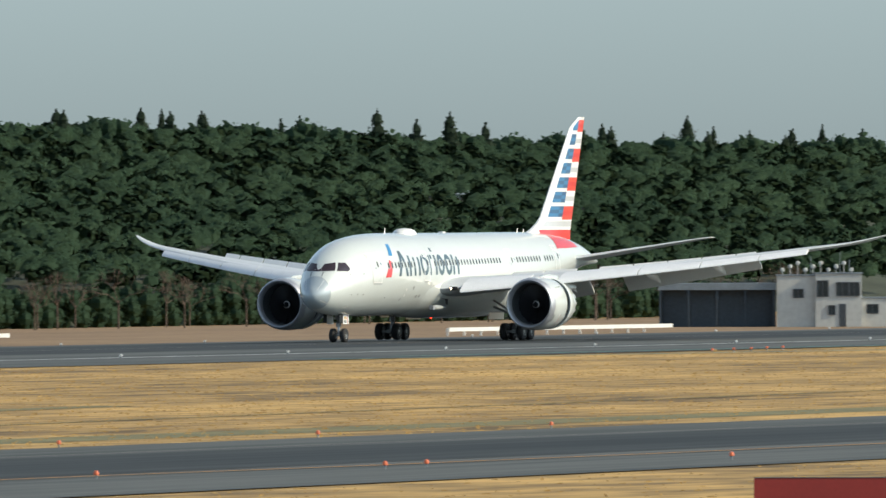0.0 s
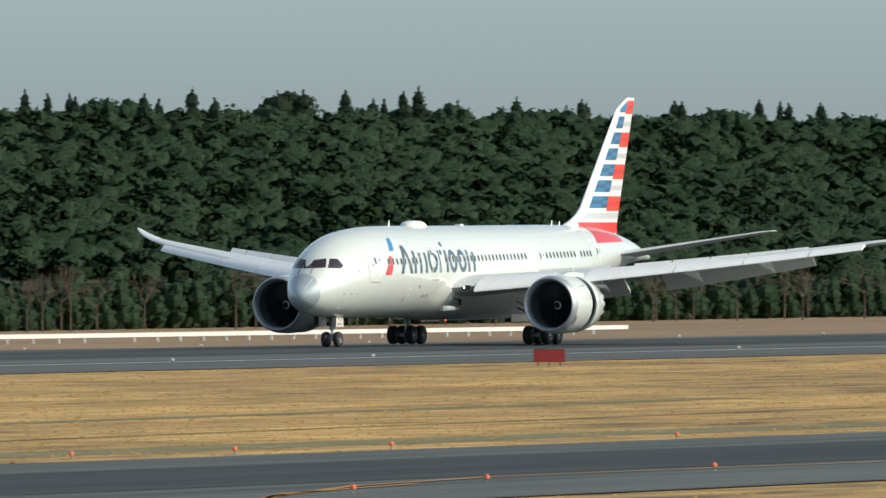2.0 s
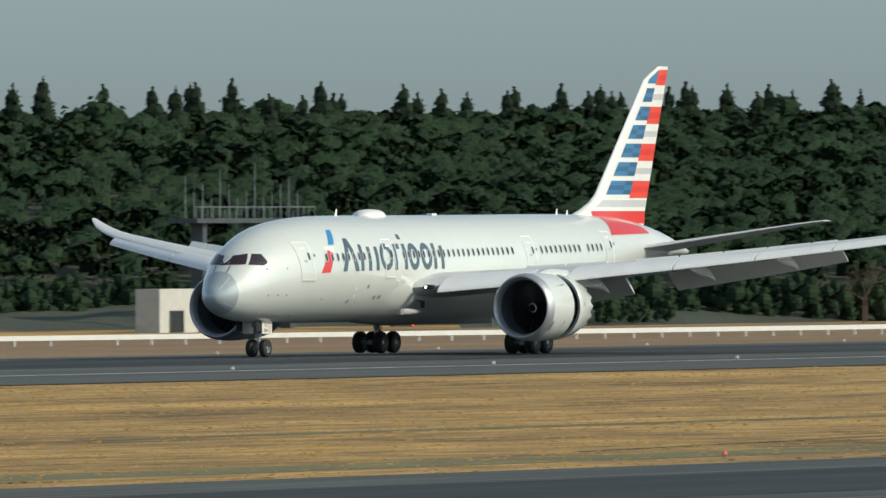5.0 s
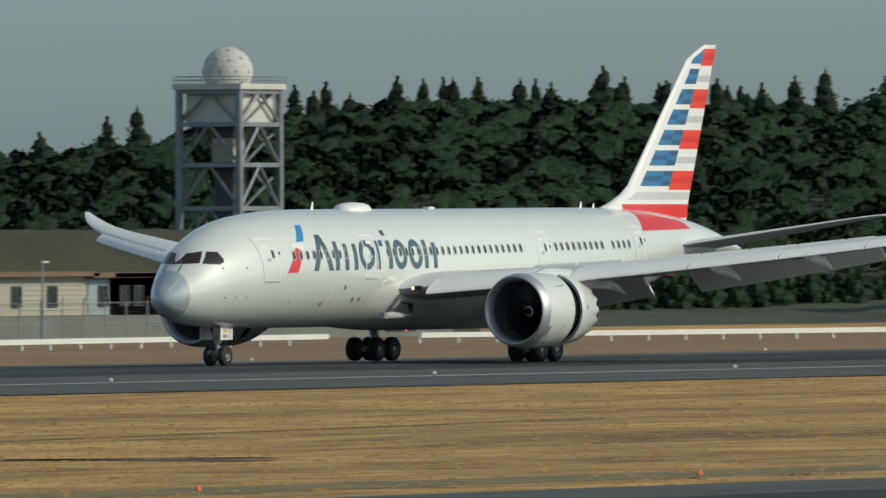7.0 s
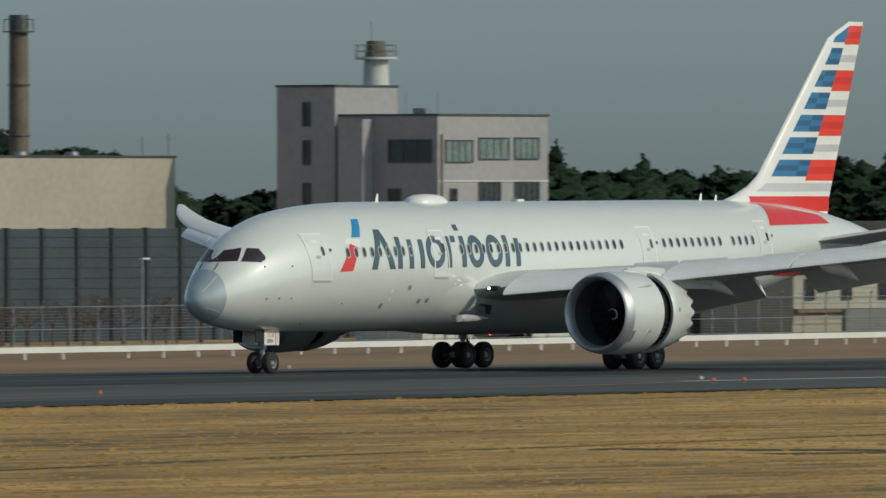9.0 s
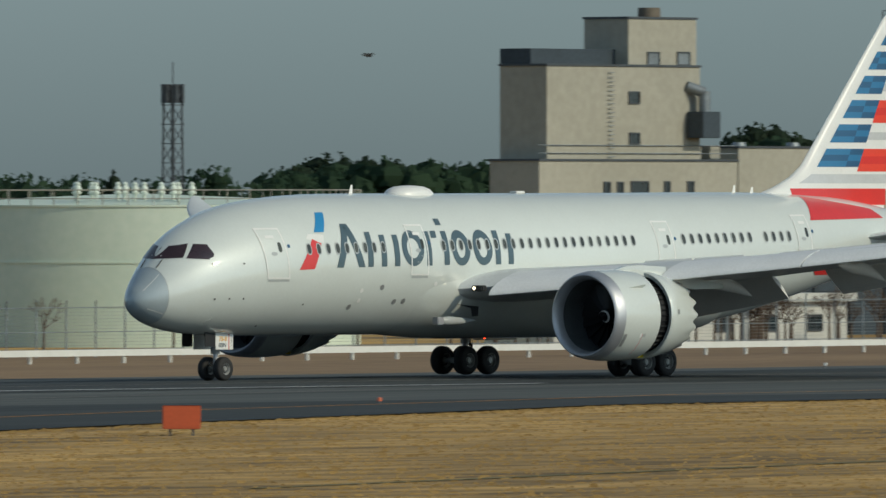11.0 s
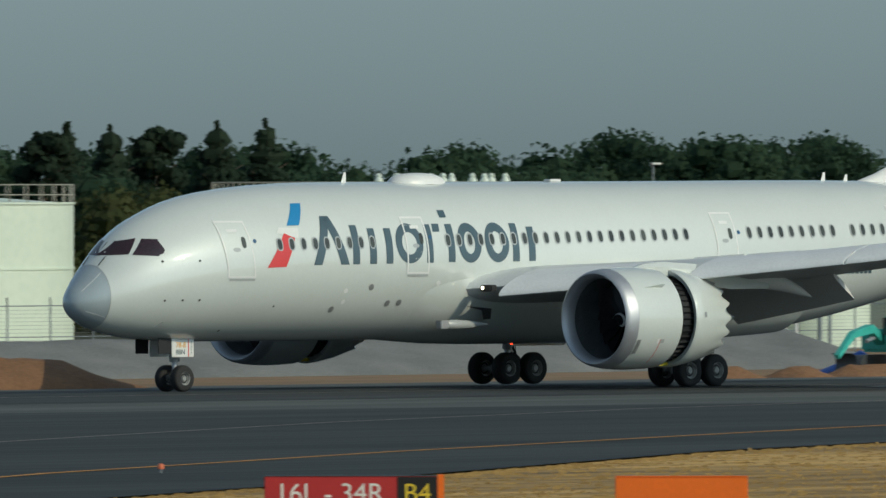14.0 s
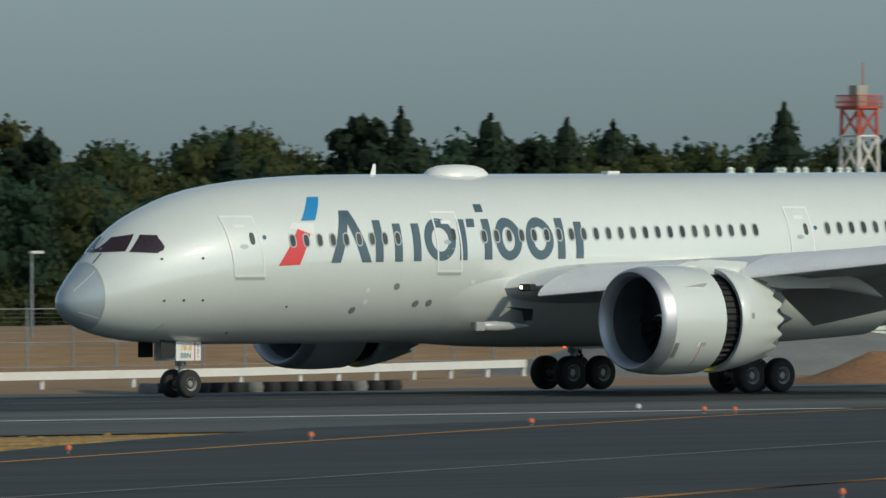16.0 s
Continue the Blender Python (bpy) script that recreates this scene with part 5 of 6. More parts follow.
# ---- buildings ----
def window(parent, face, a0, a1, z0, z1, at, glass=WINDOW, bars=1):
    """A framed pane on the face y = at ('y') or x = at ('x'), spanning a0 to a1."""
    fr, d = 0.08, 0.10

    def slab(u0, u1, v0, v1, o0, o1):
        return box(u0, u1, at - o1, at - o0, v0, v1) if face == "y" else box(at - o1, at - o0, u0, u1, v0, v1)
    w = part("window", slab(a0, a1, z0, z1, 0.004, 0.03), glass, parent, smooth=False)
    bm = slab(a0 - fr, a0, z0 - fr, z1 + fr, 0.004, d)
    for q in ((a1, a1 + fr, z0 - fr, z1 + fr), (a0, a1, z1, z1 + fr), (a0, a1, z0 - fr, z0)):
        me_ = slab(*q, 0.004, d)
        tmp = bpy.data.meshes.new("t")
        me_.to_mesh(tmp)
        me_.free()
        bm.from_mesh(tmp)
        bpy.data.meshes.remove(tmp)
    part("window_frame", bm, STEEL_DARK, w, smooth=False)
    for k in range(bars):
        u = a0 + (a1 - a0) * (k + 1) / (bars + 1)
        part("mullion", slab(u - 0.03, u + 0.03, z0, z1, 0.03, 0.07), STEEL_DARK, w, smooth=False)
    return w


def block(parent, name, x0, x1, y0, y1, z0, z1, mat, coping=STEEL_DARK):
    w = part(name, box(x0, x1, y0, y1, z0, z1), mat, parent, smooth=False)
    if coping:
        part("roof_edge", box(x0 - 0.08, x1 + 0.08, y0 - 0.08, y1 + 0.08, z1, z1 + 0.14), coping, parent, smooth=False)
    return w


# office block with a round lookout
OX = 714.64
OX1 = 726.97
OY1 = 528.01
OY2 = 532.76
OZ = 13.5
OZ2 = 15.44
office = group("office_building", "grey three-storey airfield office with a lookout tower", "building")
block(office, "wall", OX, OX1, 520, OY1, -0.6, OZ, GREYWALL)
block(office, "stair_block", OX - 0.4, OX + 6.5, OY1 + 0.003, OY2, -0.6, OZ2, GREYWALL)
part("wall_pier", box(OX - 1.2, OX - 0.003, 525.2, 527.2, -0.6, OZ - 0.2), GREYWALL, office, smooth=False)
OWIN = ((715.51, 718.4, 10.52, 11.85), (719.22, 722.45, 10.72, 12.02), (723.21, 725.82, 10.74, 12.04), (719.22, 721.5, 7.95, 9.13), (723.21, 725.82, 7.96, 9.14), (716.02, 716.64, 7.95, 8.68))
for a, b, c, d in OWIN:
    window(office, "y", a, b, c, d, 520, CURTAIN if c > 8 else WINDOW, 3)
OWINX = ((520.55, 523.88, 10.53, 11.89), (526.63, 527.32, 10.73, 11.83), (527.87, 528.28, 10.36, 11.83), (526.08, 527.32, 7.93, 9.07), (523.06, 523.88, 7.94, 8.68), (527.82, 528.28, 7.78, 9.07))
for a, b, c, d in OWINX:
    window(office, "x", a, b, c, d, OX, WINDOW, 2)
OWINS = ((530.08, 530.54, 12.92, 14.37), (530.08, 530.54, 10.39, 11.88), (530.08, 530.54, 7.78, 9.08))
for a, b, c, d in OWINS:
    window(office, "x", a, b, c, d, OX - 0.4, WINDOW, 0)
block(office, "side_annex", OX1 + 0.004, OX1 + 1.6, 522, 530, -0.6, OZ - 0.9, SLATE)
OT = (722.84, 17.31, 18.54)
part("lookout_shaft", tube((OT[0], 531, OZ - 0.5), (OT[0], 531, OT[1]), 0.95, 0.80, n=24), WHITEWALL, office, "white round shaft")
part("lookout_deck", revolve([(0, 0.8), (0, 1.4), (0.16, 1.4), (0.16, 0.5)], (OT[0], 531, OT[1]), "z", 28), WHITEWALL, office)
part("lookout_cap", tube((OT[0], 531, OT[1] + 0.15), (OT[0], 531, OT[2]), 0.72, 0.62, n=20), BRICK_BROWN, office, "brown metal cap")
bm = bmesh.new()
for k in range(12):
    a = k * math.tau / 12
    tube((OT[0] + 1.35 * math.cos(a), 531 + 1.35 * math.sin(a), OT[1] + 0.1), (OT[0] + 1.35 * math.cos(a), 531 + 1.35 * math.sin(a), OT[1] + 0.95), 0.025, n=4, bm=bm)
for z in (0.55, 0.95):
    revolve([(z - 0.02, 1.33), (z, 1.37), (z + 0.02, 1.33)], (OT[0], 531, OT[1]), "z", 28, bm=bm)
part("lookout_railing", bm, STEEL, office)
part("roof_antenna", tube((OT[0] - 0.5, 531, OT[2]), (OT[0] - 0.5, 531, OT[2] + 1.3), 0.025, n=5), STEEL, office)
for dx in (2.0, 5.5):
    part("roof_antenna", tube((OX + dx, 524, OZ), (OX + dx, 524, OZ + 1.6), 0.02, n=5), STEEL, office)
part("roof_unit", box(OX - 0.0, OX + 0.7, 521, 522, OZ + 0.14, OZ + 0.5), STEEL, office, smooth=False)
part("string_course", box(OX, OX1, 519.94, 519.996, OZ - 4.3, OZ - 4.2), WHITEWALL, office, smooth=False)
part("drainpipe", tube((OX + 0.35, 519.9, 0), (OX + 0.35, 519.9, OZ - 1.2), 0.06, n=6), RUST, office)

# hall with cream upper wall
HX = (679.4, 712.71, 10.83)
hall = group("storage_hall", "long plain cream-walled hall with a flat roof", "building")
block(hall, "wall", HX[0], HX[1], 540, 548, -0.6, HX[2], CREAM)
HP = (679.74, 685.05, 690.48)
for x in HP:
    part("downpipe", tube((x, 539.85, 0), (x, 539.85, HX[2] - 3.2), 0.09, n=6), DIGGER_TEAL, hall, "pale teal downpipe")
for k in range(6):
    x = HX[0] + 2 + k * 5.6
    part("roof_vent", tube((x, 546, HX[2] + 0.1), (x, 546, HX[2] + 0.42), 0.5, 0.4, n=10), STEEL, hall)
HA = ((710.46, 12.25), (713.35, 12.45))
for x, z in HA:
    bm = tube((x, 541, HX[2]), (x, 541, z), 0.04, n=5)
    tube((x - 0.5, 541, z - 0.3), (x + 0.5, 541, z - 0.3), 0.03, n=4, bm=bm)
    part("roof_antenna", bm, STEEL, hall)

# boiler plant beside the hall
PX = (656.85, 676.76, 673.19, 666.23, 673.08)
PZ = (9.96, 15.93, 18.96)
plant = group("boiler_plant", "cream multi-level plant building with roof machinery", "building")
block(plant, "wall", PX[0], PX[1], 538, 542, -0.6, PZ[0], CREAM)
block(plant, "tower", PX[0] + 1, PX[2], 538.2, 542, PZ[0], PZ[1], CREAM)
block(plant, "top_house", PX[3], PX[4], 538.4, 542, PZ[1], PZ[2], CREAM)
part("roof_slope", box(PX[0] + 1, PX[3] - 0.01, 539.5, 542, PZ[1] + 0.15, PZ[1] + 1.1), SLATE, plant, smooth=False)
PW = ((663.29, 663.8, 7.82, 8.6), (664.64, 665.1, 7.82, 8.6), (666.0, 667.65, 7.82, 8.64), (669.36, 669.81, 7.82, 8.64), (671.7, 672.22, 7.82, 8.64), (674.57, 675.49, 6.27, 6.85))
for a, b, c, d in PW:
    window(plant, "y", a, b, c, d, 538, WINDOW, 0)
PW2 = ((666.02, 666.99, 13.66, 14.3), (666.08, 666.99, 11.09, 11.7))
for a, b, c, d in PW2:
    window(plant, "y", a, b, c, d, 538.2, WINDOW, 0)
PW3 = ((668.15, 669.23, 16.1, 16.81), (671.17, 672.31, 16.12, 16.84))
for a, b, c, d in PW3:
    window(plant, "y", a, b, c, d, 538.4, STEEL, 0)
PD = (672.67, 11.44, 13.12, 14.62, 670.92, 19.72)
part("roof_duct", tube((PD[0], 537.4, PD[2]), (PD[0], 537.4, PD[3] - 0.2), 0.38, n=12), STEEL, plant)
part("duct_elbow", tube((PD[0], 537.4, PD[3] - 0.3), (PD[0] - 0.8, 538.2, PD[3] + 0.1), 0.36, n=12), STEEL, plant)
part("cooling_unit", box(PD[0] - 0.9, PD[0] + 0.9, 536.8, 538.1, PD[1], PD[2], bevel=0.04), SLATE, plant)
part("stack", tube((PD[4], 540.5, PZ[2]), (PD[4], 540.5, PD[5]), 0.75, 0.7, n=16), BRICK_BROWN, plant)
for k in range(5):
    x = PX[1] - 1.5 - k * 1.9
    part("condenser", box(x - 0.5, x + 0.5, 538.6, 539.3, PZ[0] + 0.15, PZ[0] + 0.95, bevel=0.03), CREAM, plant)
bm = bmesh.new()
for z in (0.5, 1.0):
    tube((PX[0], 538.1, PZ[0] + z), (PX[1], 538.1, PZ[0] + z), 0.03, n=5, bm=bm)
part("roof_railing", bm, STEEL, plant)
bm = bmesh.new()
for k in range(20):
    z = PZ[0] + 0.3 + k * (PZ[1] - PZ[0] - 0.4) / 20
    tube((PX[3] - 2.4, 538.05, z), (PX[3] - 1.8, 538.05, z), 0.03, n=4, bm=bm)
part("wall_ladder", bm, STEEL, plant)

# chimney
CH = (741.06, 20.88, 19.98)
chimney = group("chimney", "tall brown steel chimney with a dark top gallery", "chimney")
part("shaft", tube((CH[0], 575, -0.6), (CH[0], 575, CH[2]), 0.78, 0.66, n=24), BRICK_BROWN, chimney)
part("crown", tube((CH[0], 575, CH[2]), (CH[0], 575, CH[1]), 0.72, 0.68, n=24), STEEL_DARK, chimney, "black crown")
bm = revolve([(0, 0.7), (0, 1.1), (0.08, 1.1), (0.08, 0.7)], (CH[0], 575, CH[2] - 0.3), "z", 20)
for k in range(10):
    a = k * math.tau / 10
    tube((CH[0] + 1.05 * math.cos(a), 575 + 1.05 * math.sin(a), CH[2] - 0.3), (CH[0] + 1.05 * math.cos(a), 575 + 1.05 * math.sin(a), CH[2] + 0.6), 0.03, n=4, bm=bm)
revolve([(0.58, 1.03), (0.6, 1.07), (0.62, 1.03)], (CH[0], 575, CH[2]), "z", 20, bm=bm)
part("gallery", bm, STEEL_DARK, chimney)
for z in (5.5, 9.0, 12.5, 16.0):
    part("band", revolve([(z, 0.70), (z, 0.78), (z + 0.1, 0.78), (z + 0.1, 0.70)], (CH[0], 575, 0), "z", 24), STEEL_DARK, chimney)

# dark panelled screen wall
BW = (694.41, 608.76, 6.29)
screen = group("panel_wall", "dark slate corrugated panel wall with steel posts", "wall")
n = int((BW[0] - BW[1]) / 3.45)
for k in range(n):
    x = BW[1] + k * 3.45
    part("panel", box(x + 0.1, x + 3.35, 500.05, 500.15, -0.6, BW[2]), SLATE, screen, smooth=False)
    part("post", box(x - 0.17, x + 0.17, 499.9, 500.3, -0.6, BW[2] + 0.05), SLATE_POST, screen, smooth=False)
    for z in np.arange(0.2, BW[2], 0.62):
        part("panel_rib", box(x + 0.18, x + 3.27, 500.0, 500.05, z, z + 0.06), SLATE, screen, smooth=False)
block(screen, "end_return", BW[0] - 0.2, BW[0] + 1.9, 500.4, 512, -0.6, BW[2], CREAM, None)

# low white sheds between the fence and the screen wall
SH = ((587.28, 613.91, 2.31), (658.09, 669.41, 2.39), (663.57, 673.56, 2.46))
for a, b, z in SH:
    shed = group("low_shed", "low white-walled shed with a flat pale roof", "shed", grp="sheds behind the fence")
    block(shed, "wall", a, b, 480, 485, -0.6, z - 0.6, WHITEWALL, None)
    part("roof", box(a - 0.3, b + 0.3, 479.5, 485.4, z - 0.6, z - 0.12), WHITEWALL, shed, smooth=False)
    k = a + 2
    while k < b - 2:
        window(shed, "y", k, k + 1.2, 0.1, 0.9, 480, WINDOW, 1)
        k += 4.2

# cream barracks with overhanging brown roof
BK = ((697.24, 723.47, 3.98), (723.6, 732.03, 3.89), (726.09, 755.38, 3.87))
for i, (a, b, z) in enumerate(BK):
    hut = group("barrack", "long cream wooden barrack with a thin brown roof" if i != 1 else "pale blue-grey barrack with a thin brown roof", "building", grp="barracks behind the fence")
    wall = part("wall", box(a, b, 480, 487, -0.6, z - 0.35), CREAM if i != 1 else material("pale blue siding", (0.30, 0.36, 0.38), 0.8, 0, 0.08, 0.3, 4), hut, smooth=False)
    part("roof", box(a - 0.4, b + 0.4, 479.2, 487.6, z - 0.35, z - 0.05), RUST, hut, smooth=False)
    for s in np.arange(0.2, z - 0.4, 0.32):
        part("siding_board", box(a, b, 479.94, 479.998, s, s + 0.29), CREAM if i != 1 else wall.data.materials[0], hut, smooth=False)
    part("lower_band", box(a, b, 479.6, 479.93, 0.9, 1.15), RUST, hut, smooth=False)
    k = a + 1.2
    while k < b - 2:
        window(hut, "y", k, k + 0.95, 1.75, 2.95, 479.93, WINDOW, 1)
        k += 4.1
    if i == 2:
        bm = bmesh.new()
        for q in range(7):
            tube((b + 0.2 - q * 0.45, 479.1, 1.2), (b + 0.2 - q * 0.45, 479.1, 2.2), 0.03, n=4, bm=bm)
        tube((b + 0.2, 479.1, 2.2), (b - 2.6, 479.1, 2.2), 0.035, n=5, bm=bm)
        part("porch_railing", bm, STEEL, hut)
# grey retaining wall and scrub bank
CONCRETE = material("grey-green concrete", (0.15, 0.165, 0.15), 0.9, 0, 0.15, 0.4, 4)
wall = part("wall_retaining", box(BK[0][0], BK[2][1] + 6, 476, 476.3, -0.6, 1.15), CONCRETE, None, smooth=False)
tagged(wall, "low grey-green concrete retaining wall", "wall", kind="structure")
BANKX = (690.24, 781.86, 6.58, 703.71)
rows = []
for u, y, z in ((0, 489, -0.6), (0.4, 492, BANKX[2] * 0.6), (0.8, 495, BANKX[2] * 0.95), (1, 499, BANKX[2])):
    rows.append([(x, y, z + 0.12 * noise.noise((x * 0.5, y, 0))) for x in np.linspace(BANKX[0], BANKX[1] + 4, 60)])
tagged(part("ground_bank", loft(rows, closed=False), BANK), "scrubby olive-brown bank", "bank", kind="structure")

# radar tower
RT = (803.35, 808.58, 525.05, 16.63, 16.23, 13.92, 11.05, 7.98, 17.3)
RD = (805.74, 19.45)
tower = group("radar_tower", "grey steel lattice tower carrying a white geodesic radome", "tower")
x0, x1, y0, y1 = RT[0], RT[1], 520.0, RT[2]
cx, cy = (x0 + x1) / 2, (y0 + y1) / 2
for x in (x0, x1):
    for y in (y0, y1):
        part("leg", box(x - 0.2, x + 0.2, y - 0.2, y + 0.2, -0.6, RT[3]), STEEL, tower, smooth=False)
levels = (RT[4], RT[5], RT[6], RT[7], RT[7] - (RT[6] - RT[7]), RT[7] - 2 * (RT[6] - RT[7]))
for z in levels:
    for q in ((x0, x1, y0 - 0.14, y0 + 0.14), (x0, x1, y1 - 0.14, y1 + 0.14), (x0 - 0.14, x0 + 0.14, y0, y1), (x1 - 0.14, x1 + 0.14, y0, y1)):
        part("beam", box(*q, z - 0.16, z + 0.16), STEEL, tower, smooth=False)
for za, zb in zip(levels, levels[1:]):
    for (ax_, ay_), (bx_, by_) in (((x0, y0), (x1, y0)), ((x0, y0), (x0, y1)), ((x1, y0), (x1, y1)), ((x0, y1), (x1, y1))):
        mx, my = (ax_ + bx_) / 2, (ay_ + by_) / 2
        part("brace", tube((ax_, ay_, zb), (mx, my, za), 0.11, n=6), STEEL, tower)
        part("brace", tube((bx_, by_, zb), (mx, my, za), 0.11, n=6), STEEL, tower)
part("equipment_room", box(x0 + 0.35, x1 - 0.35, y0 + 0.35, y1 - 0.35, RT[5] + 0.1, RT[4]), WHITEWALL, tower, "white panelled cabin", smooth=False)
part("deck", box(x0 - 0.35, x1 + 0.35, y0 - 0.35, y1 + 0.35, RT[4] + 0.16, RT[3] + 0.16), WHITEWALL, tower, smooth=False)
part("service_cabin", box(cx - 0.9, cx + 0.6, cy - 0.9, cy + 0.9, RT[6] + 0.2, RT[6] + 1.9), CREAM, tower, smooth=False)
part("floor_grating", box(x0, x1, y0, y1, RT[6] + 0.02, RT[6] + 0.1), STEEL_DARK, tower, smooth=False)
part("shaft", box(cx - 0.8, cx + 0.9, cy - 0.8, cy + 0.8, -0.6, RT[5]), STEEL_DARK, tower, smooth=False)
for zb in levels[1:]:
    part("ladder_flight", tube((x0 + 0.8, y0 + 0.2, zb), (x1 - 0.6, y0 + 0.2, zb + 2.2), 0.1, n=4), STEEL, tower)
bm = bmesh.new()
zt = RT[3] + 0.16
for k in range(13):
    u = k / 12
    for q in ((x0 - 0.3 + (x1 - x0 + 0.6) * u, y0 - 0.3), (x0 - 0.3, y0 - 0.3 + (y1 - y0 + 0.6) * u), (x1 + 0.3, y0 - 0.3 + (y1 - y0 + 0.6) * u), (x0 - 0.3 + (x1 - x0 + 0.6) * u, y1 + 0.3)):
        tube((*q, zt), (*q, RT[8]), 0.022, n=4, bm=bm)
for z in (zt + (RT[8] - zt) * 0.5, RT[8]):
    tube((x0 - 0.3, y0 - 0.3, z), (x1 + 0.3, y0 - 0.3, z), 0.03, n=4, bm=bm)
    tube((x0 - 0.3, y0 - 0.3, z), (x0 - 0.3, y1 + 0.3, z), 0.03, n=4, bm=bm)
    tube((x1 + 0.3, y0 - 0.3, z), (x1 + 0.3, y1 + 0.3, z), 0.03, n=4, bm=bm)
    tube((x0 - 0.3, y1 + 0.3, z), (x1 + 0.3, y1 + 0.3, z), 0.03, n=4, bm=bm)
part("deck_railing", bm, STEEL, tower)
bm = bmesh.new()
bmesh.ops.create_icosphere(bm, subdivisions=3, radius=1.80, matrix=Matrix.Translation((RD[0], 522.5, RD[1] - 1.80)))
dome = part("radome", bm, WHITEWALL, tower, "white radome", smooth=False)
bm = bmesh.new()
bmesh.ops.create_icosphere(bm, subdivisions=2, radius=1.815, matrix=Matrix.Translation((RD[0], 522.5, RD[1] - 1.80)))
es = [(e.verts[0].co.copy(), e.verts[1].co.copy()) for e in bm.edges]
bm.free()
bm = bmesh.new()
for a, b in es:
    tube(a, b, 0.022, n=4, bm=bm, cap=False)
part("radome_seams", bm, STEEL, dome)
part("radome_base", tube((RD[0], 522.5, zt), (RD[0], 522.5, RD[1] - 3.0), 1.3, n=20), WHITEWALL, tower)

# white control hut and open shelter at the far end, square to the line of sight
HUT_AT = pose(1124.0, 420.0, 0, 0, 0, -69.5)
hut = group("control_hut", "white two-storey equipment building with rooftop dishes", "building")
block(hut, "wall", 0, 3.4, 0, 6, -0.6, 3.95, WHITEWALL, STEEL)
block(hut, "front_block", 3.41, 7.5, -0.5, 6, -0.6, 4.12, WHITEWALL, STEEL)
block(hut, "annex", 7.51, 11.5, 0.4, 6, -0.6, 1.95, WHITEWALL, STEEL)
for a, b, c, d, e in ((1.5, 2.3, 2.1, 2.75, 0), (3.6, 4.5, 2.2, 3.5, -0.5), (5.3, 6.3, 2.25, 3.35, -0.5), (6.45, 7.25, 2.25, 3.35, -0.5), (4.6, 5.1, 0.6, 1.3, -0.5), (8.0, 8.9, 0.7, 1.4, 0.4)):
    window(hut, "y", a, b, c, d, e, WINDOW, 1)
part("door", box(5.5, 6.1, -0.56, -0.504, -0.5, 1.5), STEEL_DARK, hut, "dark entrance door", smooth=False)
for k in range(10):
    x = 0.5 + k * 0.68
    h = 0.25 + 0.3 * (k % 3)
    bm = tube((x, 3, 3.9), (x, 3, 4.2 + h), 0.04, n=5)
    bmesh.ops.create_icosphere(bm, subdivisions=2, radius=0.2, matrix=Matrix.Translation((x, 2.9, 4.25 + h)) @ Matrix.Diagonal((1, 0.5, 1, 1)))
    part("roof_dish", bm, WHITEWALL, hut)
for x, h in ((3.0, 1.5), (5.6, 1.9), (6.4, 1.2)):
    part("roof_antenna", tube((x, 2, 4.0), (x, 2, 4.2 + h), 0.03, n=5), STEEL, hut)
hut.matrix_basis = HUT_AT
shelter = group("open_shelter", "long dark open-fronted shelter with a pale roof edge", "building")
part("roof", box(-10.5, -0.05, 0.5, 9, 2.75, 3.35), STEEL, shelter, "pale steel roof edge", smooth=False)
part("rear_wall", box(-10.4, -0.1, 8.6, 8.8, -0.6, 2.75), SLATE, shelter, smooth=False)
for sx in (-10.4, -0.3):
    part("side_wall", box(sx, sx + 0.2, 0.8, 8.6, -0.6, 2.75), SLATE, shelter, smooth=False)
for k in range(5):
    x = -10.3 + k * 2.5
    part("post", box(x - 0.1, x + 0.1, 0.6, 0.8, -0.6, 2.75), SLATE, shelter, smooth=False)
# Added dark panels stand in for shade inside the open shelter.
for k in range(4):
    part("shutter", box(-10.15 + k * 2.5, -7.95 + k * 2.5, 2.0, 2.08, -0.6, 2.75), SLATE, shelter, "added dark blue panel for the shaded interior", smooth=False)
shelter.matrix_basis = HUT_AT

# pale hut and antenna platform near the woods
WB = (846.9, 860.85, 2.61)
pale = group("pale_hut", "small white block hut with dark door openings", "building")
block(pale, "wall", WB[0], WB[1], 488, 490, -0.6, WB[2], WHITEWALL, None)
WBW = ((848.4, 850.2, -0.5, 0.97), (852.6, 854.9, -0.5, 1.54))
for a, b, c, d in WBW:
    window(pale, "y", a, b, c, d, 488, WINDOW, 0)
AP = (873.36, 891.33, 7.35, 8.45, 885.11, 888.55)
plat = group("antenna_platform", "grey steel platform on columns with whip antennas", "tower")
part("deck", box(AP[0], AP[1], 500, 502.5, AP[2], AP[2] + 0.35), STEEL_DARK, plat, smooth=False)
for x in (AP[4], AP[5], AP[0] + 2):
    part("column", box(x - 0.3, x + 0.3, 500.5, 501.5, -0.6, AP[2]), STEEL_DARK, plat, smooth=False)
bm = bmesh.new()
for k in range(22):
    x = AP[0] + (AP[1] - AP[0]) * k / 21
    tube((x, 500.1, AP[2] + 0.3), (x, 500.1, AP[3] + 0.1), 0.03, n=4, bm=bm)
tube((AP[0], 500.1, AP[3] + 0.1), (AP[1], 500.1, AP[3] + 0.1), 0.04, n=4, bm=bm)
part("railing", bm, STEEL, plat)
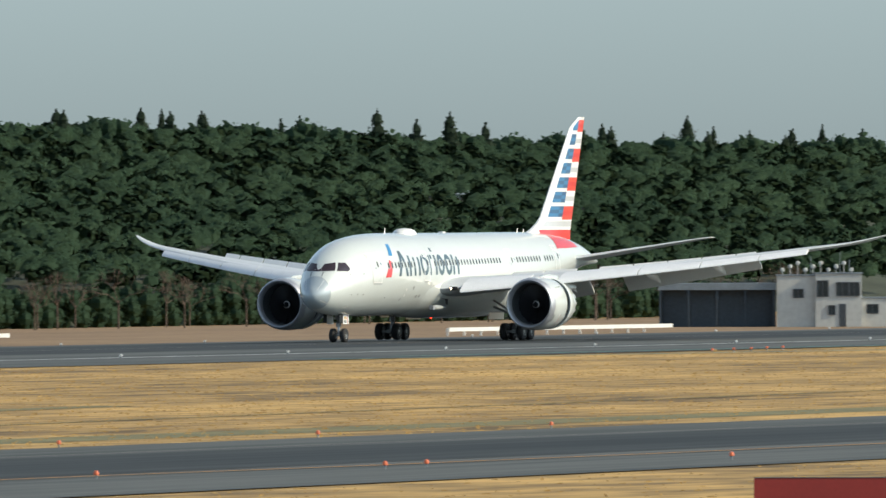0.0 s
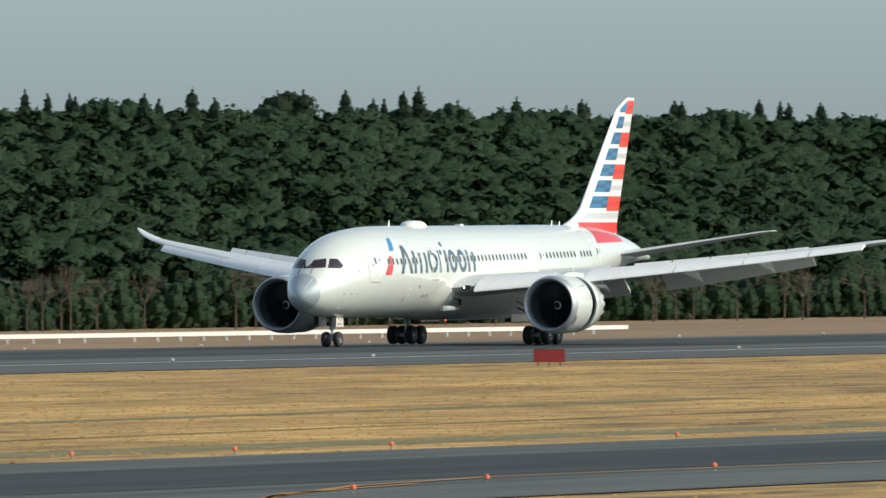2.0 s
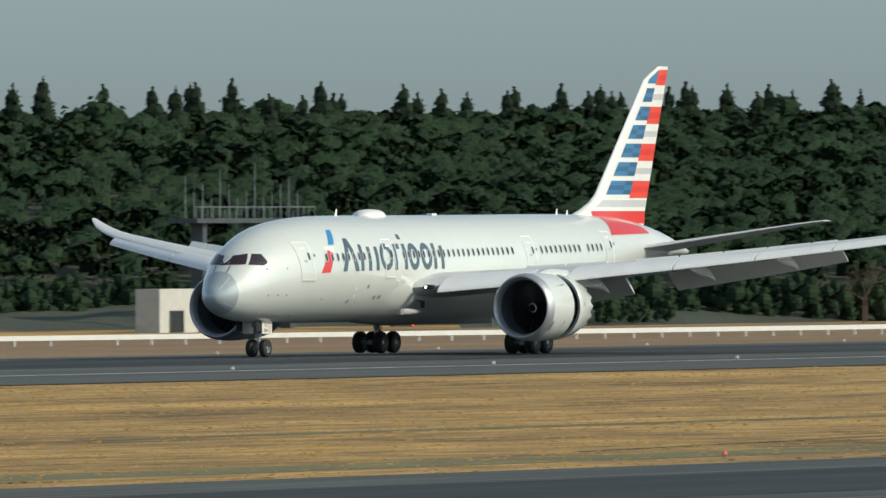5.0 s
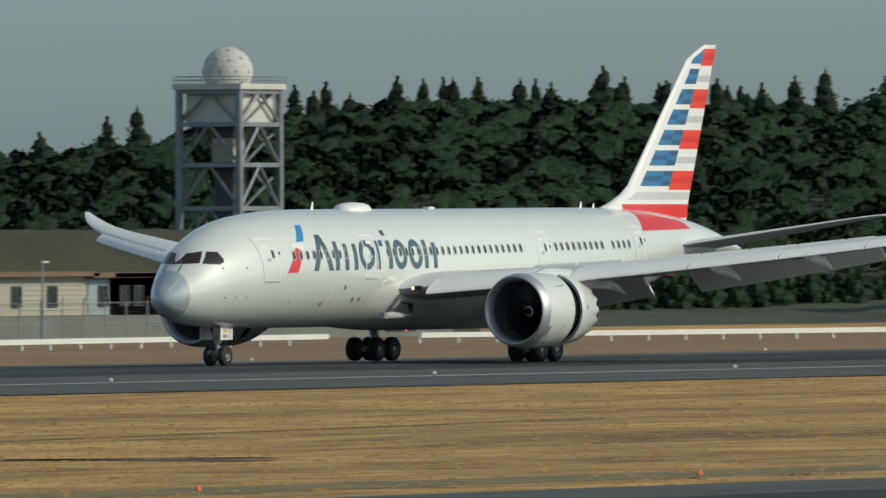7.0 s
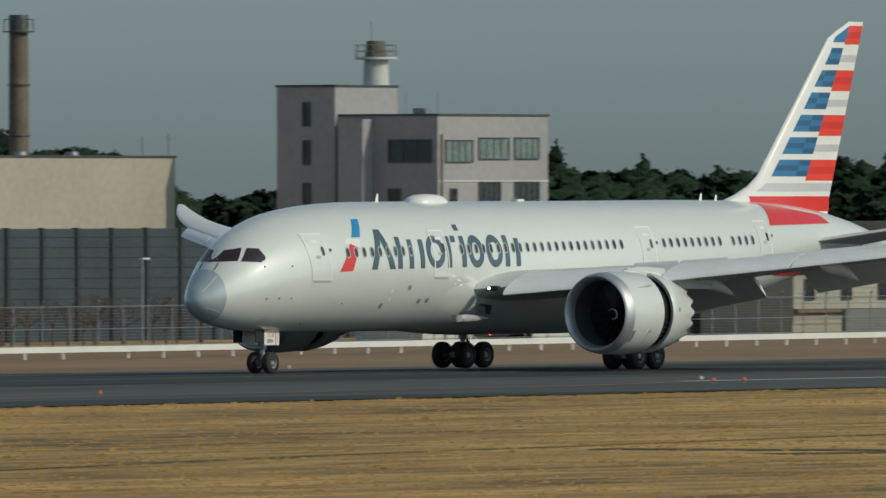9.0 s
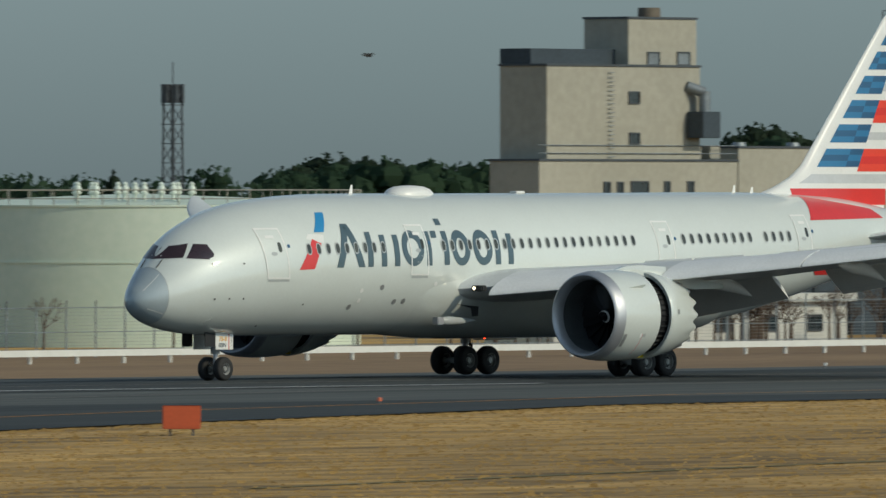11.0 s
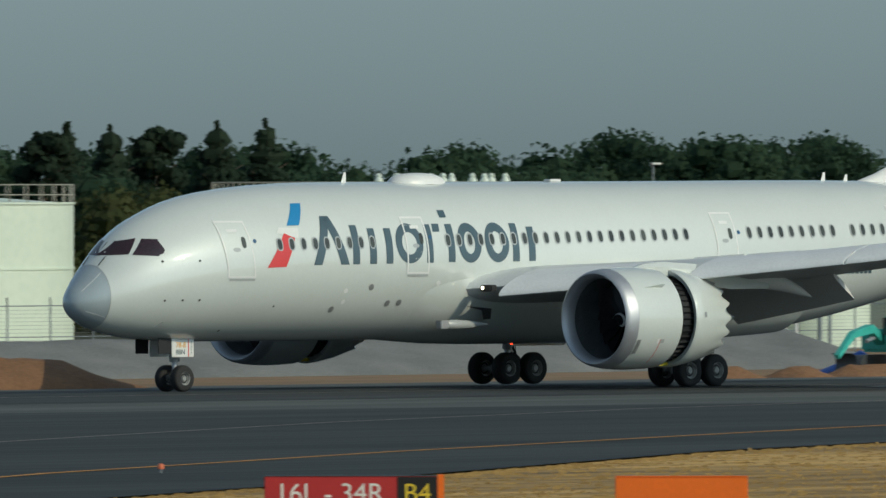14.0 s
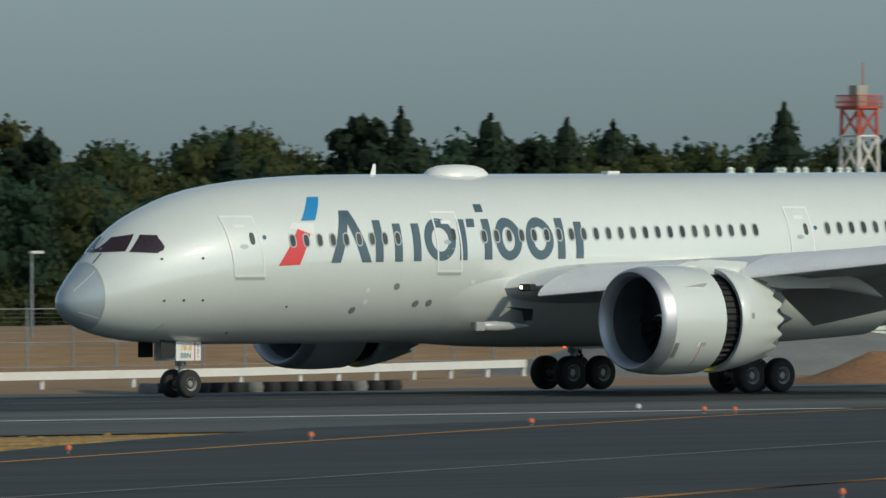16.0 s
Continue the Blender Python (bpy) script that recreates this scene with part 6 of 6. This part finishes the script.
for k in range(14):
    x = AP[0] + 0.5 + (AP[1] - AP[0] - 1) * k / 13
    part("whip_antenna", tube((x, 501.3, AP[2] + 0.3), (x, 501.3, AP[3] + 0.8 + 1.6 * (k % 4 == 0) + 0.5 * (k % 3)), 0.05, 0.03, n=5), STEEL, plat)


# ---- fuel tanks ----
def fuel_tank(x, y, r, top, stairs=False, vents=12):
    t = group("fuel_tank", "large pale green cylindrical fuel tank with roof railing", "tank", (x, y, 0), "fuel tanks")
    part("shell", revolve([(-0.6, r), (top - 3.1, r), (top - 3.1, r + 0.05), (top - 2.98, r + 0.05), (top - 2.98, r), (top, r), (top, r + 0.08), (top + 0.1, r + 0.08), (top + 0.1, r - 0.2)], (0, 0, 0), "z", 96), TANK, t)
    part("roof", revolve([(top + 0.05, r - 0.1), (top + 0.5, r * 0.5), (top + 0.75, 0.01)], (0, 0, 0), "z", 64), TANK, t)
    bm = bmesh.new()
    n = 56
    for k in range(n):
        a = k * math.tau / n
        tube((r * math.cos(a), r * math.sin(a), top), (r * math.cos(a), r * math.sin(a), top + 0.95), 0.03, n=4, bm=bm)
    for z in (0.45, 0.93):
        revolve([(top + z - 0.03, r - 0.02), (top + z, r + 0.04), (top + z + 0.03, r - 0.02)], (0, 0, 0), "z", 72, bm=bm)
    part("roof_railing", bm, CREAM, t)
    for k in range(vents):
        a = radians(198 + k * 3.1 + (k // 4) * 3.4)
        q = (r * (0.70 + 0.08 * (k % 2)) * math.cos(a), r * (0.70 + 0.08 * (k % 2)) * math.sin(a))
        z = top + 0.35
        v = part("roof_vent", revolve([(0, 0.10), (0.34, 0.10), (0.34, 0.20), (0.44, 0.23), (0.53, 0.14), (0.60, 0.13), (0.62, 0.22), (0.72, 0.20), (0.82, 0.13), (0.92, 0.15), (1.02, 0.07), (1.03, 0.01)], (*q, z), "z", 14), VENT, t, "pale green roof vent")
    if stairs:
        bm = bmesh.new()
        for k in range(34):
            a = radians(236 + k * 1.35)
            z = top - 0.1 - k * 0.2
            p = [Vector((rr * math.cos(a + da), rr * math.sin(a + da), z)) for rr, da in ((r + 0.1, 0), (r + 1.0, 0), (r + 1.0, 0.021), (r + 0.1, 0.021))]
            loft([p, [q + Vector((0, 0, 0.05)) for q in p]], cap0=True, cap1=True, bm=bm)
            tube((r + 1.0) * Vector((math.cos(a), math.sin(a), 0)) + Vector((0, 0, z)), (r + 1.0) * Vector((math.cos(a), math.sin(a), 0)) + Vector((0, 0, z + 0.95)), 0.025, n=4, bm=bm)
            a2 = a + radians(1.35)
            for off in (0.95, 0.5, -0.08):
                tube((r + 1.0) * Vector((math.cos(a), math.sin(a), 0)) + Vector((0, 0, z + off)), (r + 1.0) * Vector((math.cos(a2), math.sin(a2), 0)) + Vector((0, 0, z - 0.2 + off)), 0.035, n=4, bm=bm, cap=False)
        part("stairway", bm, STEEL_DARK, t, "dark steel stair winding round the shell")
    return t


TK = ((569.15, 495.0, 7.15), (516.36, 484.0, 6.9), (473.17, 484.0, 6.94), (430.06, 484.0, 6.83))
for i, (x, y, z) in enumerate(TK):
    fuel_tank(x, y, 12.4, z, i == 1)
# the smaller tank beside the large one
TS = (492.63, 6.53)
small = fuel_tank(TS[0], 478, 2.6, TS[1], False, 1)

# red and white lattice mast
MS = (446.59, 11.76, 13.4, 11.12, 9.75, 7.91, 6.04, 4.23)
mast = group("lattice_mast", "red and white painted lattice mast with a railed top", "mast", (MS[0], 500, 0))
zs = [MS[3], MS[4], MS[5], MS[6], MS[7], -0.6]
w0 = 0.60
for i, (za, zb) in enumerate(zip(zs, zs[1:])):
    mat = MAST_RED if i % 2 == 0 else MAST_WHITE
    wa, wb = w0 + 0.03 * i, w0 + 0.03 * (i + 1)
    for sx, sy in ((-1, -1), (1, -1), (1, 1), (-1, 1)):
        part("leg", tube((sx * wa, sy * wa, za), (sx * wb, sy * wb, zb), 0.10, n=6), mat, mast)
        tx, ty = -sy, sx
        part("brace", tube((sx * wa, sy * wa, za), (tx * wb, ty * wb, zb), 0.055, n=5), mat, mast)
        part("brace", tube((tx * wa, ty * wa, za), (sx * wb, sy * wb, zb), 0.055, n=5), mat, mast)
        part("cross_bar", tube((sx * wa, sy * wa, za), (tx * wa, ty * wa, za), 0.07, n=5), mat, mast)
part("top_deck", box(-0.8, 0.8, -0.8, 0.8, MS[3], MS[3] + 0.12), MAST_RED, mast, smooth=False)
bm = bmesh.new()
for k in range(9):
    u = -0.8 + k / 5
    for q in ((u, -0.8), (u, 0.8), (-0.8, u), (0.8, u)):
        tube((*q, MS[3]), (*q, MS[1]), 0.025, n=4, bm=bm)
for z in (MS[1], (MS[1] + MS[3]) / 2):
    for a, b in (((-0.8, -0.8), (0.8, -0.8)), ((0.8, -0.8), (0.8, 0.8)), ((0.8, 0.8), (-0.8, 0.8)), ((-0.8, 0.8), (-0.8, -0.8))):
        tube((*a, z), (*b, z), 0.035, n=4, bm=bm)
part("top_railing", bm, MAST_RED, mast)
part("cabinet", box(-0.4, 0.3, -0.3, 0.3, MS[3] + 0.12, MS[1] + 0.5), CREAM, mast, smooth=False)
part("lightning_rod", tube((0.25, 0, MS[3]), (0.25, 0, MS[2]), 0.06, 0.03, n=6), MAST_RED, mast)

# dark telecom lattice
TL = (658.82, 14.86, 16.38)
tele = group("telecom_tower", "dark slender lattice antenna tower on the skyline", "tower", (TL[0], 570, 0))
for sx, sy in ((-1, -1), (1, -1), (1, 1), (-1, 1)):
    part("leg", tube((sx * 0.55, sy * 0.55, -0.6), (sx * 0.4, sy * 0.4, TL[1]), 0.07, n=5), STEEL_DARK, tele)
n = 12
for k in range(n):
    za, zb = TL[1] * k / n, TL[1] * (k + 1) / n
    for sx, sy in ((-1, -1), (1, -1), (1, 1), (-1, 1)):
        tx, ty = -sy, sx
        part("brace", tube((sx * 0.5, sy * 0.5, za), (tx * 0.48, ty * 0.48, zb), 0.035, n=4), STEEL_DARK, tele)
        part("cross_bar", tube((sx * 0.5, sy * 0.5, zb), (tx * 0.48, ty * 0.48, zb), 0.035, n=4), STEEL_DARK, tele)
for k in range(6):
    a = k * math.tau / 6
    part("panel_antenna", box(0.62 * math.cos(a) - 0.1, 0.62 * math.cos(a) + 0.1, 0.62 * math.sin(a) - 0.1, 0.62 * math.sin(a) + 0.1, TL[1] - 1.1, TL[1] + 0.1), STEEL_DARK, tele, smooth=False)
part("whip", tube((0, 0, TL[1]), (0, 0, TL[2]), 0.04, n=5), STEEL_DARK, tele)


# ---- earthworks ----
def heap(name, x0, x1, yc, half, height, mat, label, seed, taper=6.0):
    """A long heap of loose material with a rough crest."""
    rows = []
    nx, ny = 90, 14
    for j in range(ny + 1):
        v = -1 + 2 * j / ny
        row = []
        for i in range(nx + 1):
            x = x0 + (x1 - x0) * i / nx
            e = min(1, (x - x0) / taper, (x1 - x) / taper)
            h = height * max(0, 1 - abs(v)) ** 0.8 * max(0.0, e) * (1 + 0.18 * noise.noise((x * 0.13, seed, v)))
            h += 0.05 * noise.noise((x * 1.3, v * 4, seed)) * (h > 0.1)
            row.append((x, yc + v * half, FAR_Z - 0.05 + h))
        rows.append(row)
    return tagged(part(name, loft(rows, closed=False), mat), label, name.replace("_", " "), kind="")


GB = (366.4, 444.4, 1.42)
heap("gravel_embankment", GB[0], GB[1], 430, 7, GB[2] * 1.12, GRAVEL, "long grey gravel embankment beyond the runway", 3, 3.5)
DM = (357.19, 375.1, 1.18)
heap("earth_mound", DM[0], DM[1], 403.2, 3.0, DM[2] * 1.1, DIRT, "low red-brown earth heap on the verge", 7, 3.5)
DS = ((411.72, 415.34), (415.34, 420.91), (435.34, 442.86), (407.49, 411.07))
for i, (a, b) in enumerate(DS):
    heap("earth_mound", a, b, 402.4, 1.3, 0.55, DIRT if i != 2 else SOIL, "small mound of dug earth", 20 + i, 1.2)


def excavator(x, y, mat, label, turn=0.0, reach=1.0, size=1.0):
    e = group("excavator", label, "excavator", (x, y, FAR_Z), "earth-moving machines")
    e.rotation_euler = (0, 0, turn)
    e.scale = (size, size, size)
    for sy in (-1.0, 1.0):
        bm = bmesh.new()
        prof = [(1.35 * math.copysign(1, math.cos(a)) * (abs(math.cos(a)) > 0.02) + 0.42 * math.cos(a), 0.0, 0.42 + 0.42 * math.sin(a)) for a in np.linspace(0, math.tau, 24, endpoint=False)]
        loft([[(px, sy - 0.28, pz) for px, _, pz in prof], [(px, sy + 0.28, pz) for px, _, pz in prof]], cap0=True, cap1=True, bm=bm)
        part("track", bm, STEEL_DARK, e, "dark crawler track")
    part("body", box(-1.7, 0.9, -1.15, 1.15, 0.95, 1.95, bevel=0.12), mat, e)
    cab = part("cab", box(0.0, 1.3, 0.15, 1.1, 1.0, 2.6, bevel=0.1), mat, e)
    part("cab_window", box(0.2, 1.32, 0.1, 1.0, 1.7, 2.45), WINDOW, cab, smooth=False)
    pts = [(0.7, -0.2, 1.4), (2.0, -0.2, 3.3 * reach), (3.9, -0.2, 2.9 * reach), (5.5, -0.2, 0.8)]
    for a, b, w in zip(pts, pts[1:], (0.30, 0.26, 0.20)):
        part("boom", tube(a, b, w, w * 0.75, n=4), mat, e)
    bm = bmesh.new()
    loft([[(5.2 + 0.5 * math.cos(t) - 0.2, s, 0.5 + 0.45 * math.sin(t)) for t in np.linspace(1.6, 5.4, 8)] for s in (-0.7, 0.3)], closed=False, bm=bm)
    part("bucket", bm, STEEL_DARK, e)
    part("ram", tube((1.0, -0.2, 1.7), (2.4, -0.2, 2.4 * reach), 0.09, n=6), METAL, e)
    return e


EX = (430.2, 438.3, 424.07)
excavator(EX[0], 408, DIGGER, "yellow excavator with lowered boom on the verge", radians(-44), 0.95, 1.0)
excavator(EX[1], 411, DIGGER, "yellow excavator with raised boom on the verge", radians(-42), 0.9, 0.9)
excavator(EX[2], 407, DIGGER_TEAL, "teal excavator parked on the verge", radians(200), 0.6)
TP = ((423.51, 426.76), (428.21, 433.6))
for i, (a, b) in enumerate(TP):
    heap("tarpaulin", a, b, 410, 2.2, 1.05, TARP, "bright blue tarpaulin over a low pile", 31 + i, 1.6)
# brown grass bank behind the fence
rows = []
for y, z in ((447, -0.56), (450, 0.2), (454, 0.85), (458, 1.2), (466, 1.25)):
    rows.append([(x, y, -0.56 + (z + 0.56) * min(1, (418 - x) / 12) * (1 + 0.12 * noise.noise((x * 0.11, y * 0.2, 2)))) for x in np.linspace(250, 418, 60)])
tagged(part("ground_slope", loft(rows, closed=False), GRASS_FAR), "low bank of dead brown grass behind the fence", "bank", kind="structure")
# tyre barrier
TY = (322.05, 334.4)
n = 0
x = TY[0]
tb = group("tyre_barrier", "row of worn tyres laid along the verge", "tyre barrier")
while x < TY[1]:
    prof = [(-0.22, 0.20), (-0.22, 0.34), (0.0, 0.40), (0.22, 0.34), (0.22, 0.20)]
    part("tyre", revolve(prof, (x, 401, FAR_Z + 0.18), "z", 14), TYRE if n % 6 else GRAVEL, tb)
    x += 0.86
    n += 1
# pipework before the tanks
PP = (439.47, 458.78)
pipes = group("pipework", "tangle of pale pipes and valves before the tanks", "pipework")
for k in range(26):
    x = PP[0] + (PP[1] - PP[0]) * RNG.uniform()
    y = 438 + RNG.uniform(0, 6)
    h = RNG.uniform(0.5, 2.3)
    part("standpipe", tube((x, y, FAR_Z), (x, y, h), 0.09, n=6), RAIL_WHITE if k % 3 else STEEL, pipes)
    part("pipe_run", tube((x, y, h), (x + RNG.uniform(-4, 4), y, h), 0.08, n=6), RAIL_WHITE if k % 2 else STEEL, pipes)
GW = (449.31, 451.93, 2.03)
part("loading_arm", tube((GW[0], 441, GW[2]), (GW[1], 441, GW[2]), 0.14, n=8), RAIL_WHITE, pipes)
part("loading_arm", tube((GW[1], 441, GW[2]), (GW[1] + 0.5, 441, FAR_Z), 0.14, n=8), RAIL_WHITE, pipes)
# bare shrubs before the tanks and brush in front of the sheds
for k, (x, y, h) in enumerate(((416.8, 441.5, 4.6), (418.6, 442.5, 4.2), (421.6, 442, 3.4), (413.5, 442.5, 4.0))):
    bare_tree(x, y, h, 60 + k)
for k in range(10):
    b = bare_tree(520 + k * 13 + RNG.uniform(-3, 3), 468 + RNG.uniform(0, 5), 3.0 + RNG.uniform(0, 1.2), 80 + k)
brush = [bare_tree(0, 0, 2.3 + 0.4 * k, 90 + k) for k in range(4)]
for k in range(64):
    dense = k < 14
    x = 591.4 + RNG.uniform(-2.2, 2.2) if dense else 572 + (k - 14) * 1.15 + RNG.uniform(-1, 1)
    m = pose(x, (469 if dense else 474) + RNG.uniform(-1.5, 1.5), -0.55, 0, 0, RNG.uniform(0, 360)) @ Matrix.Scale(1.15 if dense else 0.85, 4)
    if k < 4:
        brush[k].matrix_basis = m
    else:
        copy_thing(brush[k % 4], m)



# ---- airfield lights and signs ----
def edge_light(x, y, z, cap, label, grp):
    l_ = group("edge_light", label, "airfield light", (x, y, z), grp)
    part("stem", tube((0, 0, -0.08), (0, 0, 0.14), 0.035, n=8), STEEL, l_)
    part("lamp_cap", revolve([(0.10, 0.02), (0.11, 0.08), (0.18, 0.085), (0.24, 0.055), (0.26, 0.01)], (0, 0, 0), "z", 12), cap, l_)
    return l_


white_l = edge_light(290.4, 336.0, 0, LIGHT_CAP, "small white runway edge light on a short stem", "runway edge lights")
for k in range(26):
    copy_thing(white_l, pose(478.8 + 27.2 * k, 334.4, 0))
for k in range(24):
    copy_thing(white_l, pose(508 + 27.2 * k, 398.5, -0.47))
red_l = edge_light(288.9, 331.0, 0, LIGHT_RED, "small orange taxiway marker light in the grass", "taxiway edge lights")
for x, y in ((289, 329.6), (270.5, 318), (251.1, 305.1), (233.6, 294.4), (334.8, 306), (383, 321.3), (429.5, 329.2), (474, 330.4), (476.7, 330.7), (388.9, 168), (407.9, 166), (427.8, 161.5), (447.1, 194.6), (471.5, 194.6), (424.1, 195.3), (496, 194.8), (367.9, 166.3), (411, 165.8), (378.1, 197.4), (390.2, 197), (401.7, 196.6), (413, 196), (305.2, 198.9), (330, 198.1), (213.9, 240.1), (224.9, 250), (245.9, 262.9), (352.2, 163.4), (823, 312), (828, 312.4), (832.8, 313), (837.6, 313.7), (842.5, 314.4)):
    copy_thing(red_l, pose(x, y, 0))


def sign_board(x, y, w, h, mat, label, turn, legs=True, lift=0.22):
    s = group("sign_board", label, "sign", (x, y, -0.05), "airfield signs")
    s.rotation_euler = (0, 0, turn)
    part("panel", box(-w / 2, w / 2, -0.12, 0.12, lift, lift + h, bevel=0.02), mat, s)
    for k in (-0.35, 0.0, 0.35) if w > 1.5 else (-0.3, 0.3):
        part("leg", tube((w * k, 0, -0.05), (w * k, 0, lift + 0.02), 0.04, n=6), STEEL_DARK, s)
    part("cap_strip", box(-w / 2, w / 2, -0.13, 0.13, lift + h, lift + h + 0.02), STEEL_DARK if mat is not SIGN_ORANGE else mat, s, smooth=False)
    return s


sign_board(687.6, 307.0, 1.75, 0.72, SIGN_RED, "plain dark red sign board on short legs", radians(-66))
sign_board(329.6, 284.8, 1.22, 0.76, SIGN_RUST, "faded orange sign board on two legs", radians(-47))
DK = ((345.7, 245.5), (348.1, 238.0), (350.5, 226.0))
DK2 = ((341.4, 235.9), (349.2, 232.8), (355.2, 228.9))
S1 = (222.3, 219.9)
S2 = (213.5, 221.9)
S3 = (348.2, 128.3)
sign_board(S1[0] - 0.106, S1[1] + 0.106, 3.05, 0.72, SIGN_ORANGE, "bright orange sign board in the grass", radians(-45.3))
sign_board(S3[0] + 0.35, S3[1] - 0.15, 5.2, 0.72, SIGN_RED, "long dark red sign board in the grass", radians(-69))
HOLD_RED = material("holding sign red", (0.46, 0.03, 0.03), 0.4, 0, 0.06, 1, 9)
hold = sign_board(S2[0], S2[1], 4.0, 0.84, HOLD_RED, "red and black runway holding sign with white and yellow writing", radians(-44.2))
part("location_panel", box(1.02, 1.92, -0.135, -0.121, 0.26, 1.04), SIGN_BLACK, hold, "black panel with yellow writing", smooth=False)
part("edge_panel", box(1.93, 2.08, -0.14, 0.14, 0.2, 1.1), SIGN_ORANGE, hold, smooth=False)
up = Matrix.Rotation(radians(90), 4, "X")
words("16L - 34R", 0.62, SIGN_WHITE, hold, Matrix.Translation((-0.52, -0.125, 0.66)) @ up, "sign_writing", "white runway designation")
words("B4", 0.60, SIGN_YELLOW, hold, Matrix.Translation((1.47, -0.140, 0.66)) @ up, "sign_writing", "yellow taxiway designation")


# ---- birds crossing the sky ----
FEATHER = material("dark feathers", (0.03, 0.028, 0.026), 0.8, 0, 0.2, 4, 30)


def bird(span):
    b = group("bird", "small dark bird gliding with spread wings", "bird", grp="birds in the sky")
    part("body", revolve([(-0.22, 0.005), (-0.12, 0.045), (0.02, 0.06), (0.16, 0.03), (0.30, 0.01)], (0, 0, 0), "x", 10), FEATHER, b)
    for sg in (-1, 1):
        rows = [[(-0.06, sg * 0.03, 0.01), (0.1, sg * 0.03, 0.005)], [(-0.09, sg * span * 0.25, 0.09), (0.08, sg * span * 0.25, 0.085)], [(0.0, sg * span * 0.5, 0.02), (0.06, sg * span * 0.5, 0.018)]]
        part("wing", loft(rows, closed=False), FEATHER, b)
    return b


FLIGHTS = (((327.52, 300.0, 8.7), (325.24, 300.0, 8.53), 11.9, 12.5), ((334.92, 300.0, 8.62), (339.14, 300.0, 9.21), 11.9, 12.5), ((359.51, 300.0, 12.72), (360.34, 300.0, 12.8), 11.9, 12.2))
flock = [bird(0.55) for _ in FLIGHTS]

DARK_GRASS = material("dark brown grass", (0.065, 0.055, 0.026), 0.95, 0, 0.3, 0.15, 1.2, second=(0.13, 0.10, 0.045))
for q, w in ((DK, 2.6), (DK2, 2.4)):
    ribbon("ground_strip", [tuple(p) for p in q], w, DARK_GRASS, "dark strip in the dry grass", -0.03)


# tufts of dry grass over the infield and along the paved edges
TUFT = material("straw grass tufts", (0.20, 0.125, 0.045), 0.95, 0, 0.3, 0.06, 0.7, second=(0.44, 0.28, 0.095), island=0.5, leaf=0.3)
trng = np.random.default_rng(5)
near_x, near_y = [p[0] for p in EXIT_NEAR[::-1]], [p[1] for p in EXIT_NEAR[::-1]]
far_x, far_y = [p[0] for p in EXIT_FAR[::-1]], [p[1] for p in EXIT_FAR[::-1]]
N = 90000
ty = np.where(trng.uniform(0, 1, N) < 0.9, trng.uniform(195.2, 317, N), trng.uniform(120, 156.5, N))
tx = ty * np.tan(np.radians(trng.uniform(38, 71, N)))
edge = trng.uniform(0, 1, N) < 0.05
tx[edge] = trng.uniform(160, 470, edge.sum())
ty[edge] = np.interp(tx[edge], near_x, near_y) - np.abs(trng.normal(0, 1.0, edge.sum())) - 0.1
ok = (ty < np.interp(tx, near_x, near_y) - 0.1) | ((ty > np.interp(tx, far_x, far_y) + 0.2) & (tx < 300))
tx, ty = tx[ok], ty[ok]
n = len(tx)
th = trng.uniform(0.015, 0.055, n) * np.where(trng.uniform(0, 1, n) < 0.02, 2.0, 1.0)
tw = trng.uniform(0.05, 0.22, n)
ta = trng.uniform(-0.6, 0.6, n)
lean = trng.normal(0, 0.03, n)
q = np.zeros((n, 4, 3))
for k, (sx, tall) in enumerate(((-1, 0), (1, 0), (0.6, 1), (-0.6, 1))):
    q[:, k, 0] = tx + sx * tw * np.cos(ta) + lean * tall
    q[:, k, 1] = ty + sx * tw * np.sin(ta) + 0.03 * tall
    q[:, k, 2] = -0.06 + tall * th * (1 + 0.25 * sx)
cards("grass_tufts", q, TUFT, "sparse tufts of dry straw-coloured grass", "grass")


def motions():
    walk(plane, [(t, pose(x, RUNWAY_Y, 0)) for t, p, a, b, x in TRACK])
    for b, (p, q, t0, t1) in zip(flock, FLIGHTS):
        p, q = Vector(p), Vector(q)
        v = (q - p) / (t1 - t0)
        turn = math.degrees(math.atan2(v.y, v.x)) + 180
        walk(b, [(t, pose(*(p + v * (t - t0)), 0, 0, turn)) for t in (0, 16)])


motions()
